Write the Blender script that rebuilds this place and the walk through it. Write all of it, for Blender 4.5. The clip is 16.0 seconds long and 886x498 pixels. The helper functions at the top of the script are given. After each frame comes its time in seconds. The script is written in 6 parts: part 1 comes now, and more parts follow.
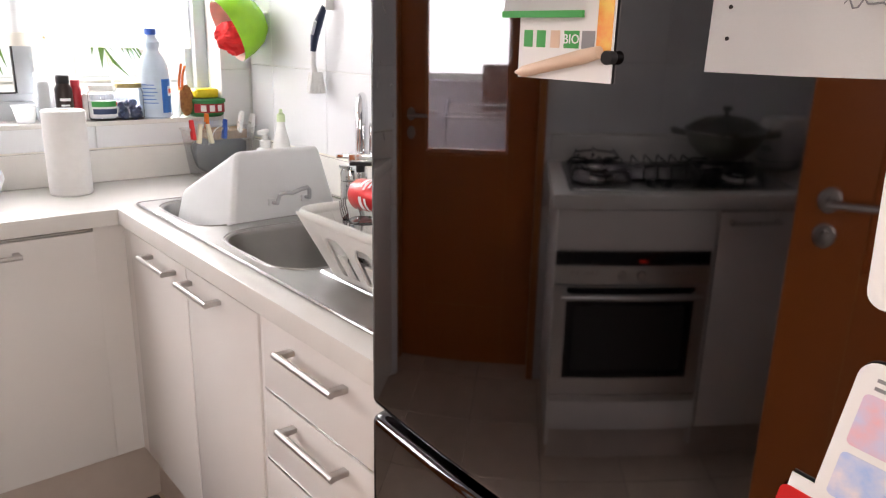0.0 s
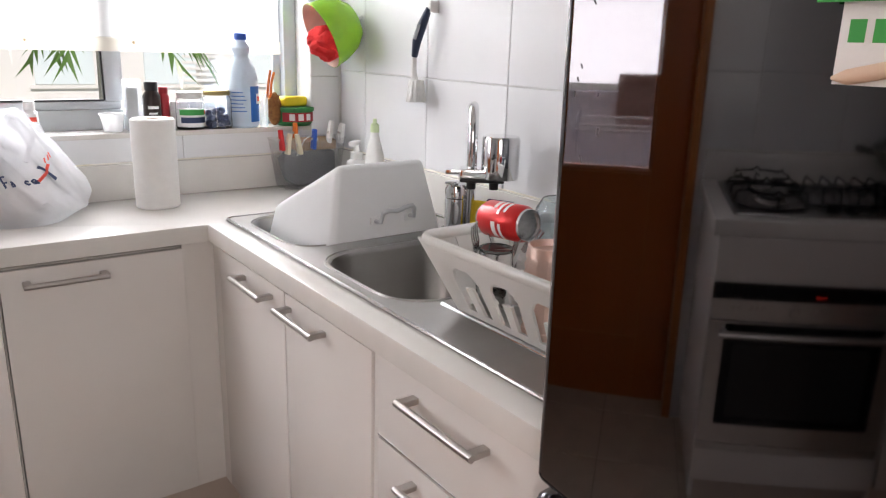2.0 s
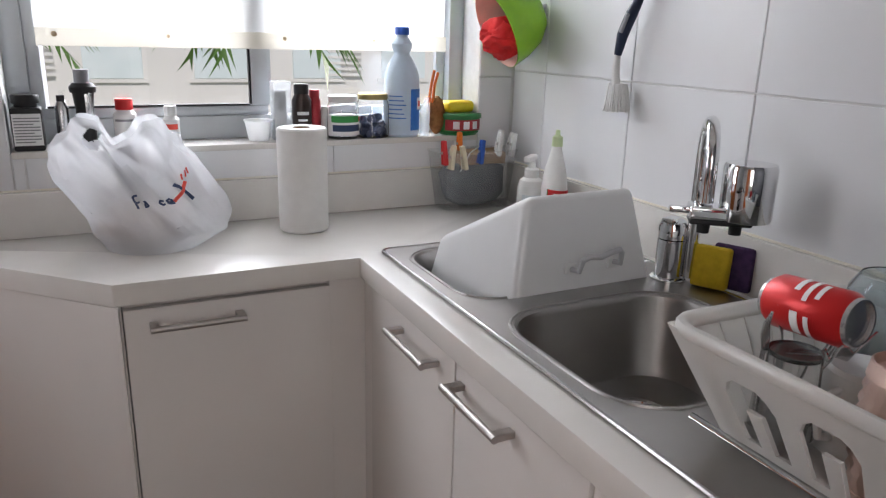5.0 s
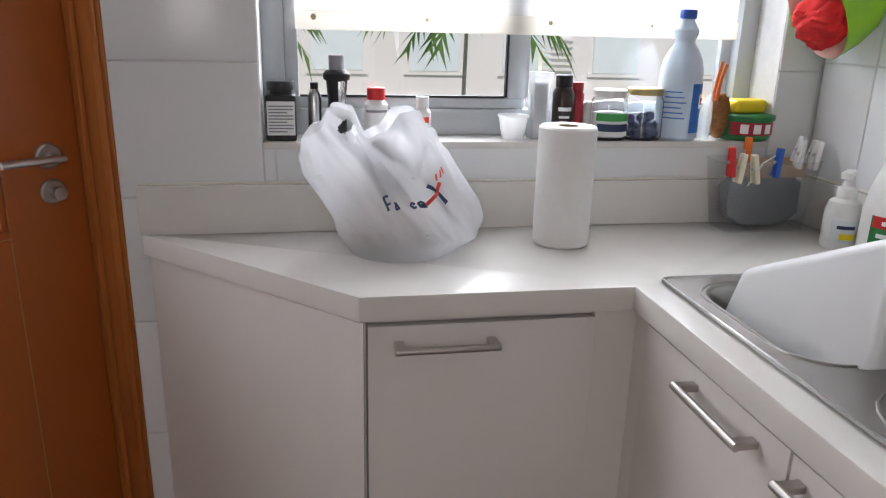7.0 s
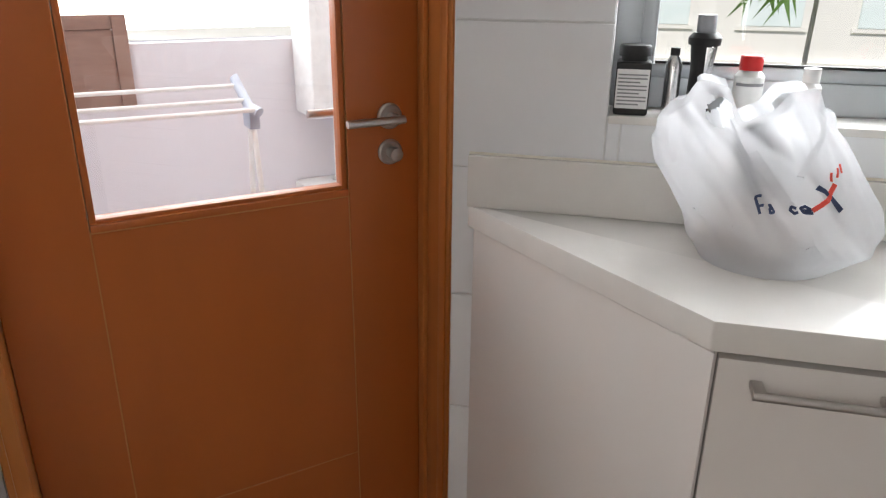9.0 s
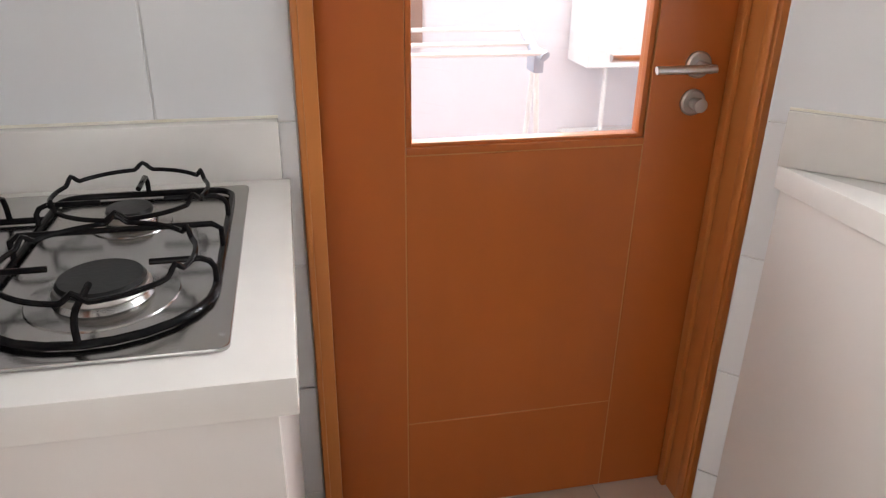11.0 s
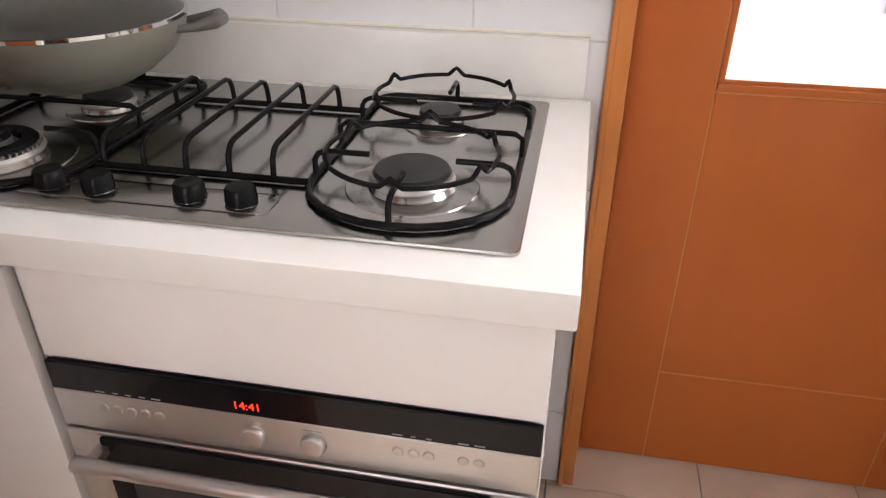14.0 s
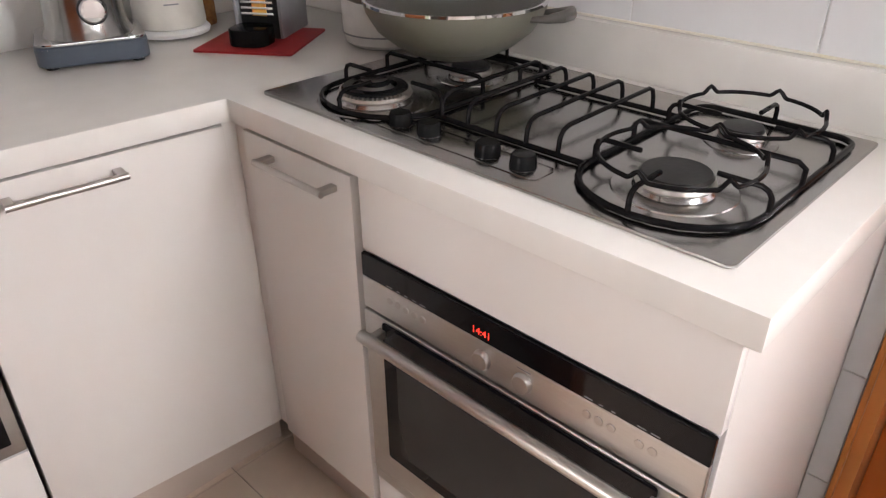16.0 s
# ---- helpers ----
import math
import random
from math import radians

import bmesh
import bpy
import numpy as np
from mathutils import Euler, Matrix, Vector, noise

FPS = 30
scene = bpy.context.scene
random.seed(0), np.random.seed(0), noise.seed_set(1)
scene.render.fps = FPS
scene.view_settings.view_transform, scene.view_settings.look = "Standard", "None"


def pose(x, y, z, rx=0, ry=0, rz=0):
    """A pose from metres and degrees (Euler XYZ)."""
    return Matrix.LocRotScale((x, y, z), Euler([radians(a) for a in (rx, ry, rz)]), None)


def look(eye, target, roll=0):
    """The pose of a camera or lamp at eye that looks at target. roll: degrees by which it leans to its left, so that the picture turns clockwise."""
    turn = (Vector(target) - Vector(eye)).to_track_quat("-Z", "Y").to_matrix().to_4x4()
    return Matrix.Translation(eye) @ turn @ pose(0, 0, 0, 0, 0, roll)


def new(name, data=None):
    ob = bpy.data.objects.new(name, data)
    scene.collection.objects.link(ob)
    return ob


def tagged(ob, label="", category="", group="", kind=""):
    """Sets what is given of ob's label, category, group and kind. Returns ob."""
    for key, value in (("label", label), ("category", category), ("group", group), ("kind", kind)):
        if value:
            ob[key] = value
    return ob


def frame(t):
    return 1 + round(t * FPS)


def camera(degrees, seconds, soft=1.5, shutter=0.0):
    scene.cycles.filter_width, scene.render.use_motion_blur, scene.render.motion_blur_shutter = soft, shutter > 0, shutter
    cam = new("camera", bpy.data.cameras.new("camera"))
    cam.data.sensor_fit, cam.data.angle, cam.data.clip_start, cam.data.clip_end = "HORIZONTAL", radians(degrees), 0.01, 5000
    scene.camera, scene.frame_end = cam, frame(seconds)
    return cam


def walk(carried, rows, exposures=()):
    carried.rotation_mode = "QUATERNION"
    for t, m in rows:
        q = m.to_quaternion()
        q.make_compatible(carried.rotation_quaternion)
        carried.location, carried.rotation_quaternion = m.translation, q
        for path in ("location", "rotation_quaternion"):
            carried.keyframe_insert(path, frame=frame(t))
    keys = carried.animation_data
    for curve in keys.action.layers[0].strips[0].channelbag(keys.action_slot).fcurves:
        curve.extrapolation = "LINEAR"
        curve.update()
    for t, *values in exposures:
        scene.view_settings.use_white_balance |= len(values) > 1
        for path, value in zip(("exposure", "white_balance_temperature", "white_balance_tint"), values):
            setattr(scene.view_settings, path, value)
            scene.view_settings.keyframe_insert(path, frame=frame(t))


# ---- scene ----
# ---------------------------------------------------------------- camera
cam = camera(63.1, 16.0, soft=1.25)
PATH = [
    (0, (1.998, -0.532, 1.348), (1.81, 1.379, 0.79), 1.8),
    (0.5, (1.986, -0.503, 1.339), (1.763, 1.408, 0.792), 1.9),
    (1, (1.938, -0.456, 1.34), (1.67, 1.451, 0.799), 1.9),
    (1.5, (1.885, -0.422, 1.339), (1.582, 1.479, 0.796), 1.9),
    (2, (1.833, -0.38, 1.334), (1.503, 1.517, 0.793), 1.8),
    (2.5, (1.795, -0.34, 1.335), (1.453, 1.553, 0.789), 1.9),
    (3, (1.777, -0.251, 1.327), (1.406, 1.638, 0.783), 1.8),
    (5.5, (1.569, -0.009, 1.339), (0.812, 1.752, 0.766), 1.5),
    (6, (1.514, 0.042, 1.346), (0.666, 1.758, 0.768), 1.6),
    (6.5, (1.442, 0.07, 1.333), (0.465, 1.714, 0.749), 1.6),
    (7, (1.381, 0.089, 1.307), (0.259, 1.636, 0.716), 1.5),
    (7.5, (1.336, 0.116, 1.3), (0.098, 1.563, 0.689), 1.4),
    (8, (1.276, 0.149, 1.296), (-0.046, 1.509, 0.662), 1.3),
    (8.5, (1.218, 0.154, 1.315), (-0.235, 1.344, 0.627), 0.7),
    (9, (1.198, 0.155, 1.31), (-0.418, 1.089, 0.59), 0.6),
    (9.5, (1.19, 0.129, 1.335), (-0.492, 0.887, 0.564), 0.3),
    (10, (1.187, 0.108, 1.319), (-0.551, 0.714, 0.537), 0.3),
    (12.5, (1.13, -0.101, 1.276), (-0.619, 0.056, 0.319), 0.4),
    (13, (1.116, -0.08, 1.281), (-0.618, 0.029, 0.292), 0.3),
    (13.5, (1.124, -0.046, 1.279), (-0.607, -0.048, 0.276), 0.2),
    (14, (1.174, -0.022, 1.274), (-0.524, -0.346, 0.268), 0.3),
    (14.5, (1.216, 0.009, 1.266), (-0.434, -0.488, 0.251), 0.2),
    (15, (1.213, 0.073, 1.269), (-0.359, -0.645, 0.264), 0.2),
    (15.5, (1.212, 0.128, 1.292), (-0.18, -0.903, 0.291), -0.0),
    (16, (1.217, 0.165, 1.301), (-0.024, -1.041, 0.299), -0.4),
]
EXPOSURES = [(0.0, 0.15, 6800, 17), (1.5, -0.12, 6650, 16), (3.2, -0.43, 6600, 16), (5.5, -0.85, 6350, 15), (7.5, -0.65, 6400, 15), (9.0, -0.35, 6550, 11), (10.5, 0.14, 6600, 12), (12.5, 0.66, 6700, 18), (14.5, 0.85, 6800, 18), (16.0, 0.7, 6750, 17)]
walk(cam, [(t, look(eye, target, roll)) for t, eye, target, roll in PATH], EXPOSURES)

# ---------------------------------------------------------------- light
world = bpy.data.worlds.new("sky")
scene.world = world
world.use_nodes = True
wn = world.node_tree.nodes
sky = wn.new("ShaderNodeTexSky")
sky.sky_type = "NISHITA"
sky.sun_disc = False
sky.sun_elevation, sky.sun_rotation = radians(54), radians(140)
wn["Background"].inputs["Strength"].default_value = 0.15
world.node_tree.links.new(sky.outputs["Color"], wn["Background"].inputs["Color"])


def lamp(name, kind, m, energy, color, sx=0.0, sy=0.0, angle=0.0):
    data = bpy.data.lights.new(name, kind)
    data.energy, data.color = energy, color
    if kind == "AREA":
        data.shape, data.size, data.size_y = "RECTANGLE", sx, sy
    else:
        data.angle = angle
    ob = new(name, data)
    ob.matrix_world = m
    return ob


K0 = pose(0.977, 1.196, 0, 0, 0, 46.5)      # window corner: x along the window wall, y out of the window


def kp(a, b, z):
    return K0 @ Vector((a, b, z))


lamp("sun", "SUN", look((6, -7, 13), (0, 0, 0)), 5.0, (1.0, 0.95, 0.88), angle=radians(0.6))
lamp("window_daylight", "AREA", look(kp(0.25, 1.3, 1.95), kp(-0.6, -1.0, 0.7)), 118, (0.93, 0.97, 1.0), 1.4, 0.8)
lamp("balcony_daylight", "AREA", look((-1.57, 0.35, 1.86), (0.5, 0.35, 1.86)), 74, (0.96, 0.98, 1.0), 2.1, 1.5)
# Fill lamp added in the unseen hall to brighten fronts facing the entrance.
lamp("hall_fill_lamp", "AREA", look((2.0, -1.75, 1.75), (1.0, 0.2, 0.7)), 21, (1.0, 0.96, 0.92), 0.8, 1.2)
# Fill lamp added for the hob fronts; no source is known on this side.
lamp("side_fill_lamp", "AREA", look((3.05, -0.46, 1.55), (0.5, -0.55, 0.85)), 12, (1.0, 0.97, 0.94), 0.7, 1.3)


# ---------------------------------------------------------------- materials
def mat(name, base, rough=0.5, metal=0.0, alt=None, scale=20.0, bump=0.0, bump_scale=200.0, rvar=0.0,
        stretch=(1, 1, 1), trans=0.0, ior=1.45, coat=0.0, vary=0.0, emit=0.0, alpha=1.0, sss=0.0, contrast=(0.35, 0.65)):
    m = bpy.data.materials.new(name)
    m.use_nodes = True
    nt = m.node_tree
    n, l = nt.nodes, nt.links
    p = n["Principled BSDF"]
    p.inputs["Roughness"].default_value = rough
    p.inputs["Metallic"].default_value = metal
    p.inputs["IOR"].default_value = ior
    p.inputs["Transmission Weight"].default_value = trans
    p.inputs["Coat Weight"].default_value = coat
    p.inputs["Alpha"].default_value = alpha
    if sss:
        p.inputs["Subsurface Weight"].default_value = sss
        p.inputs["Subsurface Radius"].default_value = (0.02, 0.02, 0.02)
    p.inputs["Base Color"].default_value = (*base, 1)
    if emit:
        p.inputs["Emission Color"].default_value = (*base, 1)
        p.inputs["Emission Strength"].default_value = emit
    tc = n.new("ShaderNodeTexCoord")
    mp = n.new("ShaderNodeMapping")
    mp.inputs["Scale"].default_value = stretch
    l.new(tc.outputs["Object"], mp.inputs["Vector"])
    if alt is not None or rvar:
        no = n.new("ShaderNodeTexNoise")
        no.inputs["Scale"].default_value = scale
        no.inputs["Detail"].default_value = 6
        l.new(mp.outputs["Vector"], no.inputs["Vector"])
        if alt is not None:
            cr = n.new("ShaderNodeValToRGB")
            cr.color_ramp.elements[0].position, cr.color_ramp.elements[1].position = contrast
            cr.color_ramp.elements[0].color, cr.color_ramp.elements[1].color = (*base, 1), (*alt, 1)
            l.new(no.outputs["Fac"], cr.inputs["Fac"])
            out = cr.outputs["Color"]
            if vary:
                oi = n.new("ShaderNodeObjectInfo")
                hs = n.new("ShaderNodeHueSaturation")
                mr = n.new("ShaderNodeMapRange")
                mr.inputs["To Min"].default_value, mr.inputs["To Max"].default_value = 1 - vary, 1 + vary
                l.new(oi.outputs["Random"], mr.inputs["Value"])
                l.new(mr.outputs["Result"], hs.inputs["Value"])
                l.new(out, hs.inputs["Color"])
                out = hs.outputs["Color"]
            l.new(out, p.inputs["Base Color"])
        if rvar:
            mr = n.new("ShaderNodeMapRange")
            mr.inputs["To Min"].default_value, mr.inputs["To Max"].default_value = max(0.0, rough - rvar), rough + rvar
            l.new(no.outputs["Fac"], mr.inputs["Value"])
            l.new(mr.outputs["Result"], p.inputs["Roughness"])
    if bump:
        nb = n.new("ShaderNodeTexNoise")
        nb.inputs["Scale"].default_value = bump_scale
        nb.inputs["Detail"].default_value = 3
        l.new(mp.outputs["Vector"], nb.inputs["Vector"])
        bp = n.new("ShaderNodeBump")
        bp.inputs["Strength"].default_value = bump
        bp.inputs["Distance"].default_value = 0.002
        l.new(nb.outputs["Fac"], bp.inputs["Height"])
        l.new(bp.outputs["Normal"], p.inputs["Normal"])
    return m


WALL_TILE = mat("white_glazed_tile", (0.80, 0.81, 0.82), 0.10, alt=(0.76, 0.77, 0.785), scale=3, bump=0.08, bump_scale=14, rvar=0.04, vary=0.02)
GROUT = mat("grout", (0.76, 0.76, 0.75), 0.9, alt=(0.70, 0.70, 0.69), scale=40, bump=0.3, bump_scale=300)
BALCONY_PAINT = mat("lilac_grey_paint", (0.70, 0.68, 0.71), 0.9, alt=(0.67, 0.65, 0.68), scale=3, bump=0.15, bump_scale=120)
PLASTER = mat("white_plaster", (0.78, 0.77, 0.75), 0.9, alt=(0.74, 0.73, 0.71), scale=4, bump=0.15, bump_scale=120)
QUARTZ = mat("cream_quartz", (0.74, 0.72, 0.685), 0.20, alt=(0.71, 0.69, 0.655), scale=14, rvar=0.04)
LACQUER = mat("white_lacquer", (0.74, 0.71, 0.68), 0.24, alt=(0.71, 0.68, 0.65), scale=2.5, rvar=0.05, bump=0.02, bump_scale=90)
PLINTH = mat("plinth_laminate", (0.55, 0.46, 0.40), 0.5, alt=(0.5, 0.42, 0.36), scale=8)
STEEL = mat("brushed_steel", (0.41, 0.40, 0.39), 0.21, 1.0, alt=(0.395, 0.385, 0.375), scale=25, rvar=0.015)
OVEN_STEEL = mat("satin_oven_steel", (0.56, 0.545, 0.525), 0.30, 1.0, alt=(0.54, 0.525, 0.505), scale=40, stretch=(1, 1, 8), rvar=0.03)
SINK_STEEL = mat("sink_steel", (0.37, 0.355, 0.34), 0.34, 1.0, alt=(0.32, 0.305, 0.29), scale=5, rvar=0.08)
NICKEL = mat("satin_nickel", (0.50, 0.475, 0.45), 0.33, 1.0, alt=(0.50, 0.47, 0.45), scale=60, rvar=0.06)
CHROME = mat("chrome", (0.78, 0.79, 0.80), 0.06, 1.0, alt=(0.72, 0.73, 0.74), scale=12, rvar=0.03)
FRIDGE = mat("dark_fridge_steel", (0.143, 0.137, 0.143), 0.03, 1.0, alt=(0.136, 0.130, 0.136), scale=2, rvar=0.02)
BLACK = mat("black_enamel", (0.008, 0.008, 0.009), 0.12, ior=1.16, alt=(0.011, 0.011, 0.011), scale=30, rvar=0.04)
BLACK_PLASTIC = mat("black_plastic", (0.02, 0.02, 0.022), 0.4, ior=1.3, alt=(0.03, 0.03, 0.03), scale=40, bump=0.05)
BLACK_GLASS = mat("black_oven_glass", (0.004, 0.004, 0.005), 0.07, ior=1.3)
DOOR_WOOD = mat("orange_stained_wood", (0.455, 0.121, 0.022), 0.30, alt=(0.41, 0.108, 0.019), scale=2.2, stretch=(3.5, 3.5, 0.8), rvar=0.015, bump=0.012, bump_scale=60, contrast=(0.25, 0.8))
FRAME_WOOD = mat("pale_orange_wood", (0.56, 0.205, 0.052), 0.32, alt=(0.50, 0.175, 0.042), scale=4, stretch=(9, 9, 0.7), rvar=0.05, bump=0.03, bump_scale=50, contrast=(0.3, 0.75))
GROOVE = mat("pale_groove", (0.48, 0.21, 0.07), 0.6)
FLOOR_TILE = mat("beige_floor_tile", (0.60, 0.49, 0.40), 0.32, alt=(0.54, 0.44, 0.36), scale=9, rvar=0.08, bump=0.05, bump_scale=40, vary=0.04)
FLOOR_GROUT = mat("floor_grout", (0.30, 0.26, 0.22), 0.95, alt=(0.24, 0.2, 0.17), scale=60)
ALU = mat("grey_aluminium", (0.50, 0.53, 0.55), 0.40, 0.4, alt=(0.47, 0.50, 0.52), scale=20, rvar=0.05)
GLASS = mat("clear_glass", (1, 1, 1), 0.0, trans=1.0, ior=1.45)


def film(name, colour, glow, clear, gloss=0.0, bump=0.0, bump_scale=40.0):
    """Thin sheet: part diffuse, part light that comes through it, part see-through, with a gloss on top."""
    m = bpy.data.materials.new(name)
    m.use_nodes = True
    n, l = m.node_tree.nodes, m.node_tree.links
    n.clear()
    tc, no, cr = n.new("ShaderNodeTexCoord"), n.new("ShaderNodeTexNoise"), n.new("ShaderNodeValToRGB")
    no.inputs["Scale"].default_value, no.inputs["Detail"].default_value = bump_scale, 5
    l.new(tc.outputs["Object"], no.inputs["Vector"])
    cr.color_ramp.elements[0].color = (*[c * 0.93 for c in colour], 1)
    cr.color_ramp.elements[1].color = (*colour, 1)
    l.new(no.outputs["Fac"], cr.inputs["Fac"])
    d, t, s, g = n.new("ShaderNodeBsdfDiffuse"), n.new("ShaderNodeBsdfTranslucent"), n.new("ShaderNodeBsdfTransparent"), n.new("ShaderNodeBsdfGlossy")
    g.inputs["Roughness"].default_value = 0.22
    bp = n.new("ShaderNodeBump")
    bp.inputs["Strength"].default_value, bp.inputs["Distance"].default_value = bump, 0.003
    l.new(no.outputs["Fac"], bp.inputs["Height"])
    for q in (d, t):
        l.new(cr.outputs["Color"], q.inputs["Color"])
    for q in (d, t, g):
        l.new(bp.outputs["Normal"], q.inputs["Normal"])
    prev = d
    for q, w in ((t, glow), (s, clear), (g, gloss)):
        mx = n.new("ShaderNodeMixShader")
        mx.inputs["Fac"].default_value = w
        l.new(prev.outputs[0], mx.inputs[1])
        l.new(q.outputs[0], mx.inputs[2])
        prev = mx
    out = n.new("ShaderNodeOutputMaterial")
    l.new(prev.outputs[0], out.inputs["Surface"])
    return m


BLIND = film("sheer_blind", (0.78, 0.78, 0.76), 0.6, 0.36, 0.0, 0.1, 400)


HEM = film("yellowed_hem", (0.80, 0.775, 0.71), 0.5, 0.1, 0.0, 0.1, 14)
SCUFF = mat("worn_metal", (0.10, 0.095, 0.098), 0.9, alt=(0.07, 0.066, 0.068), scale=90)
FRIDGE_SIDE = mat("fridge_side_paint", (0.10, 0.10, 0.105), 0.35, 0.3, alt=(0.09, 0.09, 0.095), scale=6)


def plastic(name, c, rough=0.4, **k):
    return mat(name, c, rough, alt=tuple(v * 0.9 for v in c), scale=25, rvar=0.05, **k)


WHITE_P = plastic("white_plastic", (0.78, 0.78, 0.76), 0.35)
CREAM_P = plastic("cream_plastic", (0.74, 0.68, 0.50), 0.45)
GREY_P = plastic("grey_plastic", (0.30, 0.31, 0.33), 0.4)
DARK_GREY = plastic("dark_grey_handle", (0.11, 0.105, 0.095), 0.4)
BLUE_GREY = plastic("blue_grey_plastic", (0.08, 0.10, 0.13), 0.35)
NAVY = plastic("navy_plastic", (0.015, 0.025, 0.06), 0.4)
BLUE = plastic("blue_plastic", (0.02, 0.09, 0.42), 0.4)
BLUE_LABEL = plastic("blue_label", (0.02, 0.16, 0.55), 0.4)
RED = plastic("red_plastic", (0.62, 0.02, 0.02), 0.4)
RED_CLOTH = mat("red_cloth", (0.70, 0.03, 0.03), 0.9, alt=(0.55, 0.02, 0.02), scale=30, bump=0.4, bump_scale=600)
ORANGE = plastic("orange_plastic", (0.85, 0.20, 0.02), 0.4)
YELLOW = mat("yellow_sponge", (0.72, 0.52, 0.03), 0.95, alt=(0.6, 0.42, 0.02), scale=60, bump=0.6, bump_scale=500)
YELLOW_P = plastic("yellow_plastic", (0.85, 0.66, 0.02), 0.4)
PURPLE = mat("purple_scourer", (0.08, 0.04, 0.12), 0.95, alt=(0.05, 0.025, 0.08), scale=90, bump=0.6, bump_scale=700)
BROWN_SPONGE = mat("brown_sponge", (0.32, 0.15, 0.05), 0.95, alt=(0.22, 0.09, 0.03), scale=90, bump=0.6, bump_scale=500)
GREEN = plastic("green_plastic", (0.02, 0.20, 0.05), 0.35)
LIME = plastic("lime_plastic", (0.26, 0.55, 0.015), 0.25)
LIME_IN = plastic("pink_inside", (0.75, 0.55, 0.46), 0.4)
BLEACH = plastic("translucent_bottle", (0.60, 0.72, 0.84), 0.3, sss=0.2)
PAPER = mat("paper", (0.80, 0.80, 0.79), 0.9, alt=(0.77, 0.77, 0.76), scale=6, bump=0.1, bump_scale=300)
TOWEL = mat("paper_towel", (0.80, 0.79, 0.77), 0.95, alt=(0.77, 0.76, 0.74), scale=40, bump=0.15, bump_scale=260)
BAG = film("thin_white_film", (0.84, 0.855, 0.88), 0.48, 0.34, 0.10, 0.30, 26)
FROSTED = film("frosted_plastic", (0.96, 0.965, 0.965), 0.50, 0.07, 0.07, 0.05, 12)
CLEAR_P = film("clear_plastic", (0.80, 0.84, 0.86), 0.4, 0.65, 0.06, 0.05, 10)
SMOKY = film("smoky_plastic", (0.70, 0.75, 0.79), 0.4, 0.92, 0.05, 0.05, 10)
RACK_W = film("rack_plastic", (0.86, 0.85, 0.82), 0.42, 0.12, 0.05, 0.05, 12)
PARCEL = mat("beige_wrapped_parcel", (0.52, 0.42, 0.37), 0.6, alt=(0.42, 0.32, 0.28), scale=14, bump=0.3, bump_scale=40)
CAN_RED = mat("printed_can_red", (0.60, 0.02, 0.02), 0.28, 0.3, alt=(0.52, 0.015, 0.015), scale=10)
CAN_METAL = mat("can_metal", (0.66, 0.66, 0.66), 0.25, 1.0, alt=(0.6, 0.6, 0.6), scale=40)
COPPER = mat("rose_gold", (0.76, 0.57, 0.49), 0.30, 0.75, alt=(0.70, 0.51, 0.44), scale=30)
BLUE_GLASS = mat("blue_glass", (0.80, 0.88, 0.91), 0.04, trans=0.95, ior=1.3)
WOK = mat("grey_green_enamel", (0.175, 0.17, 0.135), 0.30, alt=(0.16, 0.155, 0.122), scale=10, rvar=0.05)
GRATE = mat("black_enamelled_wire", (0.007, 0.007, 0.008), 0.14, ior=1.18, alt=(0.012, 0.011, 0.011), scale=60, rvar=0.05, bump=0.05, bump_scale=300)
BURNER = mat("burner_cap", (0.010, 0.010, 0.011), 0.28, ior=1.3, alt=(0.016, 0.016, 0.016), scale=40, bump=0.1)
CAST_ALU = mat("cast_aluminium", (0.55, 0.53, 0.50), 0.38, 1.0, alt=(0.42, 0.40, 0.37), scale=25, rvar=0.1)
RED_MAT = mat("red_silicone", (0.33, 0.012, 0.015), 0.6, alt=(0.28, 0.01, 0.012), scale=30, bump=0.2, bump_scale=400)
FLOOR_MAT = mat("grey_floor_mat", (0.09, 0.085, 0.085), 0.95, alt=(0.055, 0.05, 0.05), scale=160, stretch=(1, 6, 1), bump=0.7, bump_scale=260)
DIGIT = mat("red_digits", (1.0, 0.04, 0.02), 0.5, emit=0.9)
INK = mat("dark_ink", (0.03, 0.05, 0.12), 0.6)
INK_GREY = mat("grey_ink", (0.25, 0.25, 0.26), 0.7)
INK_RED = mat("red_ink", (0.75, 0.08, 0.05), 0.6)
INK_GREEN = mat("green_ink", (0.05, 0.35, 0.08), 0.6)
INK_WHITE = mat("white_ink", (0.85, 0.85, 0.85), 0.5)
PINK_PRINT = mat("pink_print", (0.80, 0.45, 0.50), 0.5, alt=(0.55, 0.60, 0.80), scale=40)
BLUE_PRINT = mat("blue_print", (0.35, 0.50, 0.80), 0.5, alt=(0.80, 0.72, 0.75), scale=45)
ORANGE_PRINT = mat("orange_print", (0.85, 0.30, 0.08), 0.5, alt=(0.85, 0.55, 0.12), scale=60)
CLOTHES_WOOD = plastic("pale_wood_peg", (0.66, 0.50, 0.32), 0.6)
BOARD = mat("brown_board", (0.30, 0.19, 0.15), 0.7, alt=(0.26, 0.16, 0.125), scale=9, stretch=(1, 1, 6))
CONCRETE = mat("pale_facade", (0.82, 0.80, 0.76), 0.9, alt=(0.77, 0.75, 0.71), scale=0.6)
FAR_GLASS = mat("far_window_glass", (0.78, 0.85, 0.85), 0.3, alt=(0.72, 0.81, 0.81), scale=2)
LEAF = film("foliage", (0.12, 0.24, 0.05), 0.55, 0.0, 0.03, 0.1, 3)
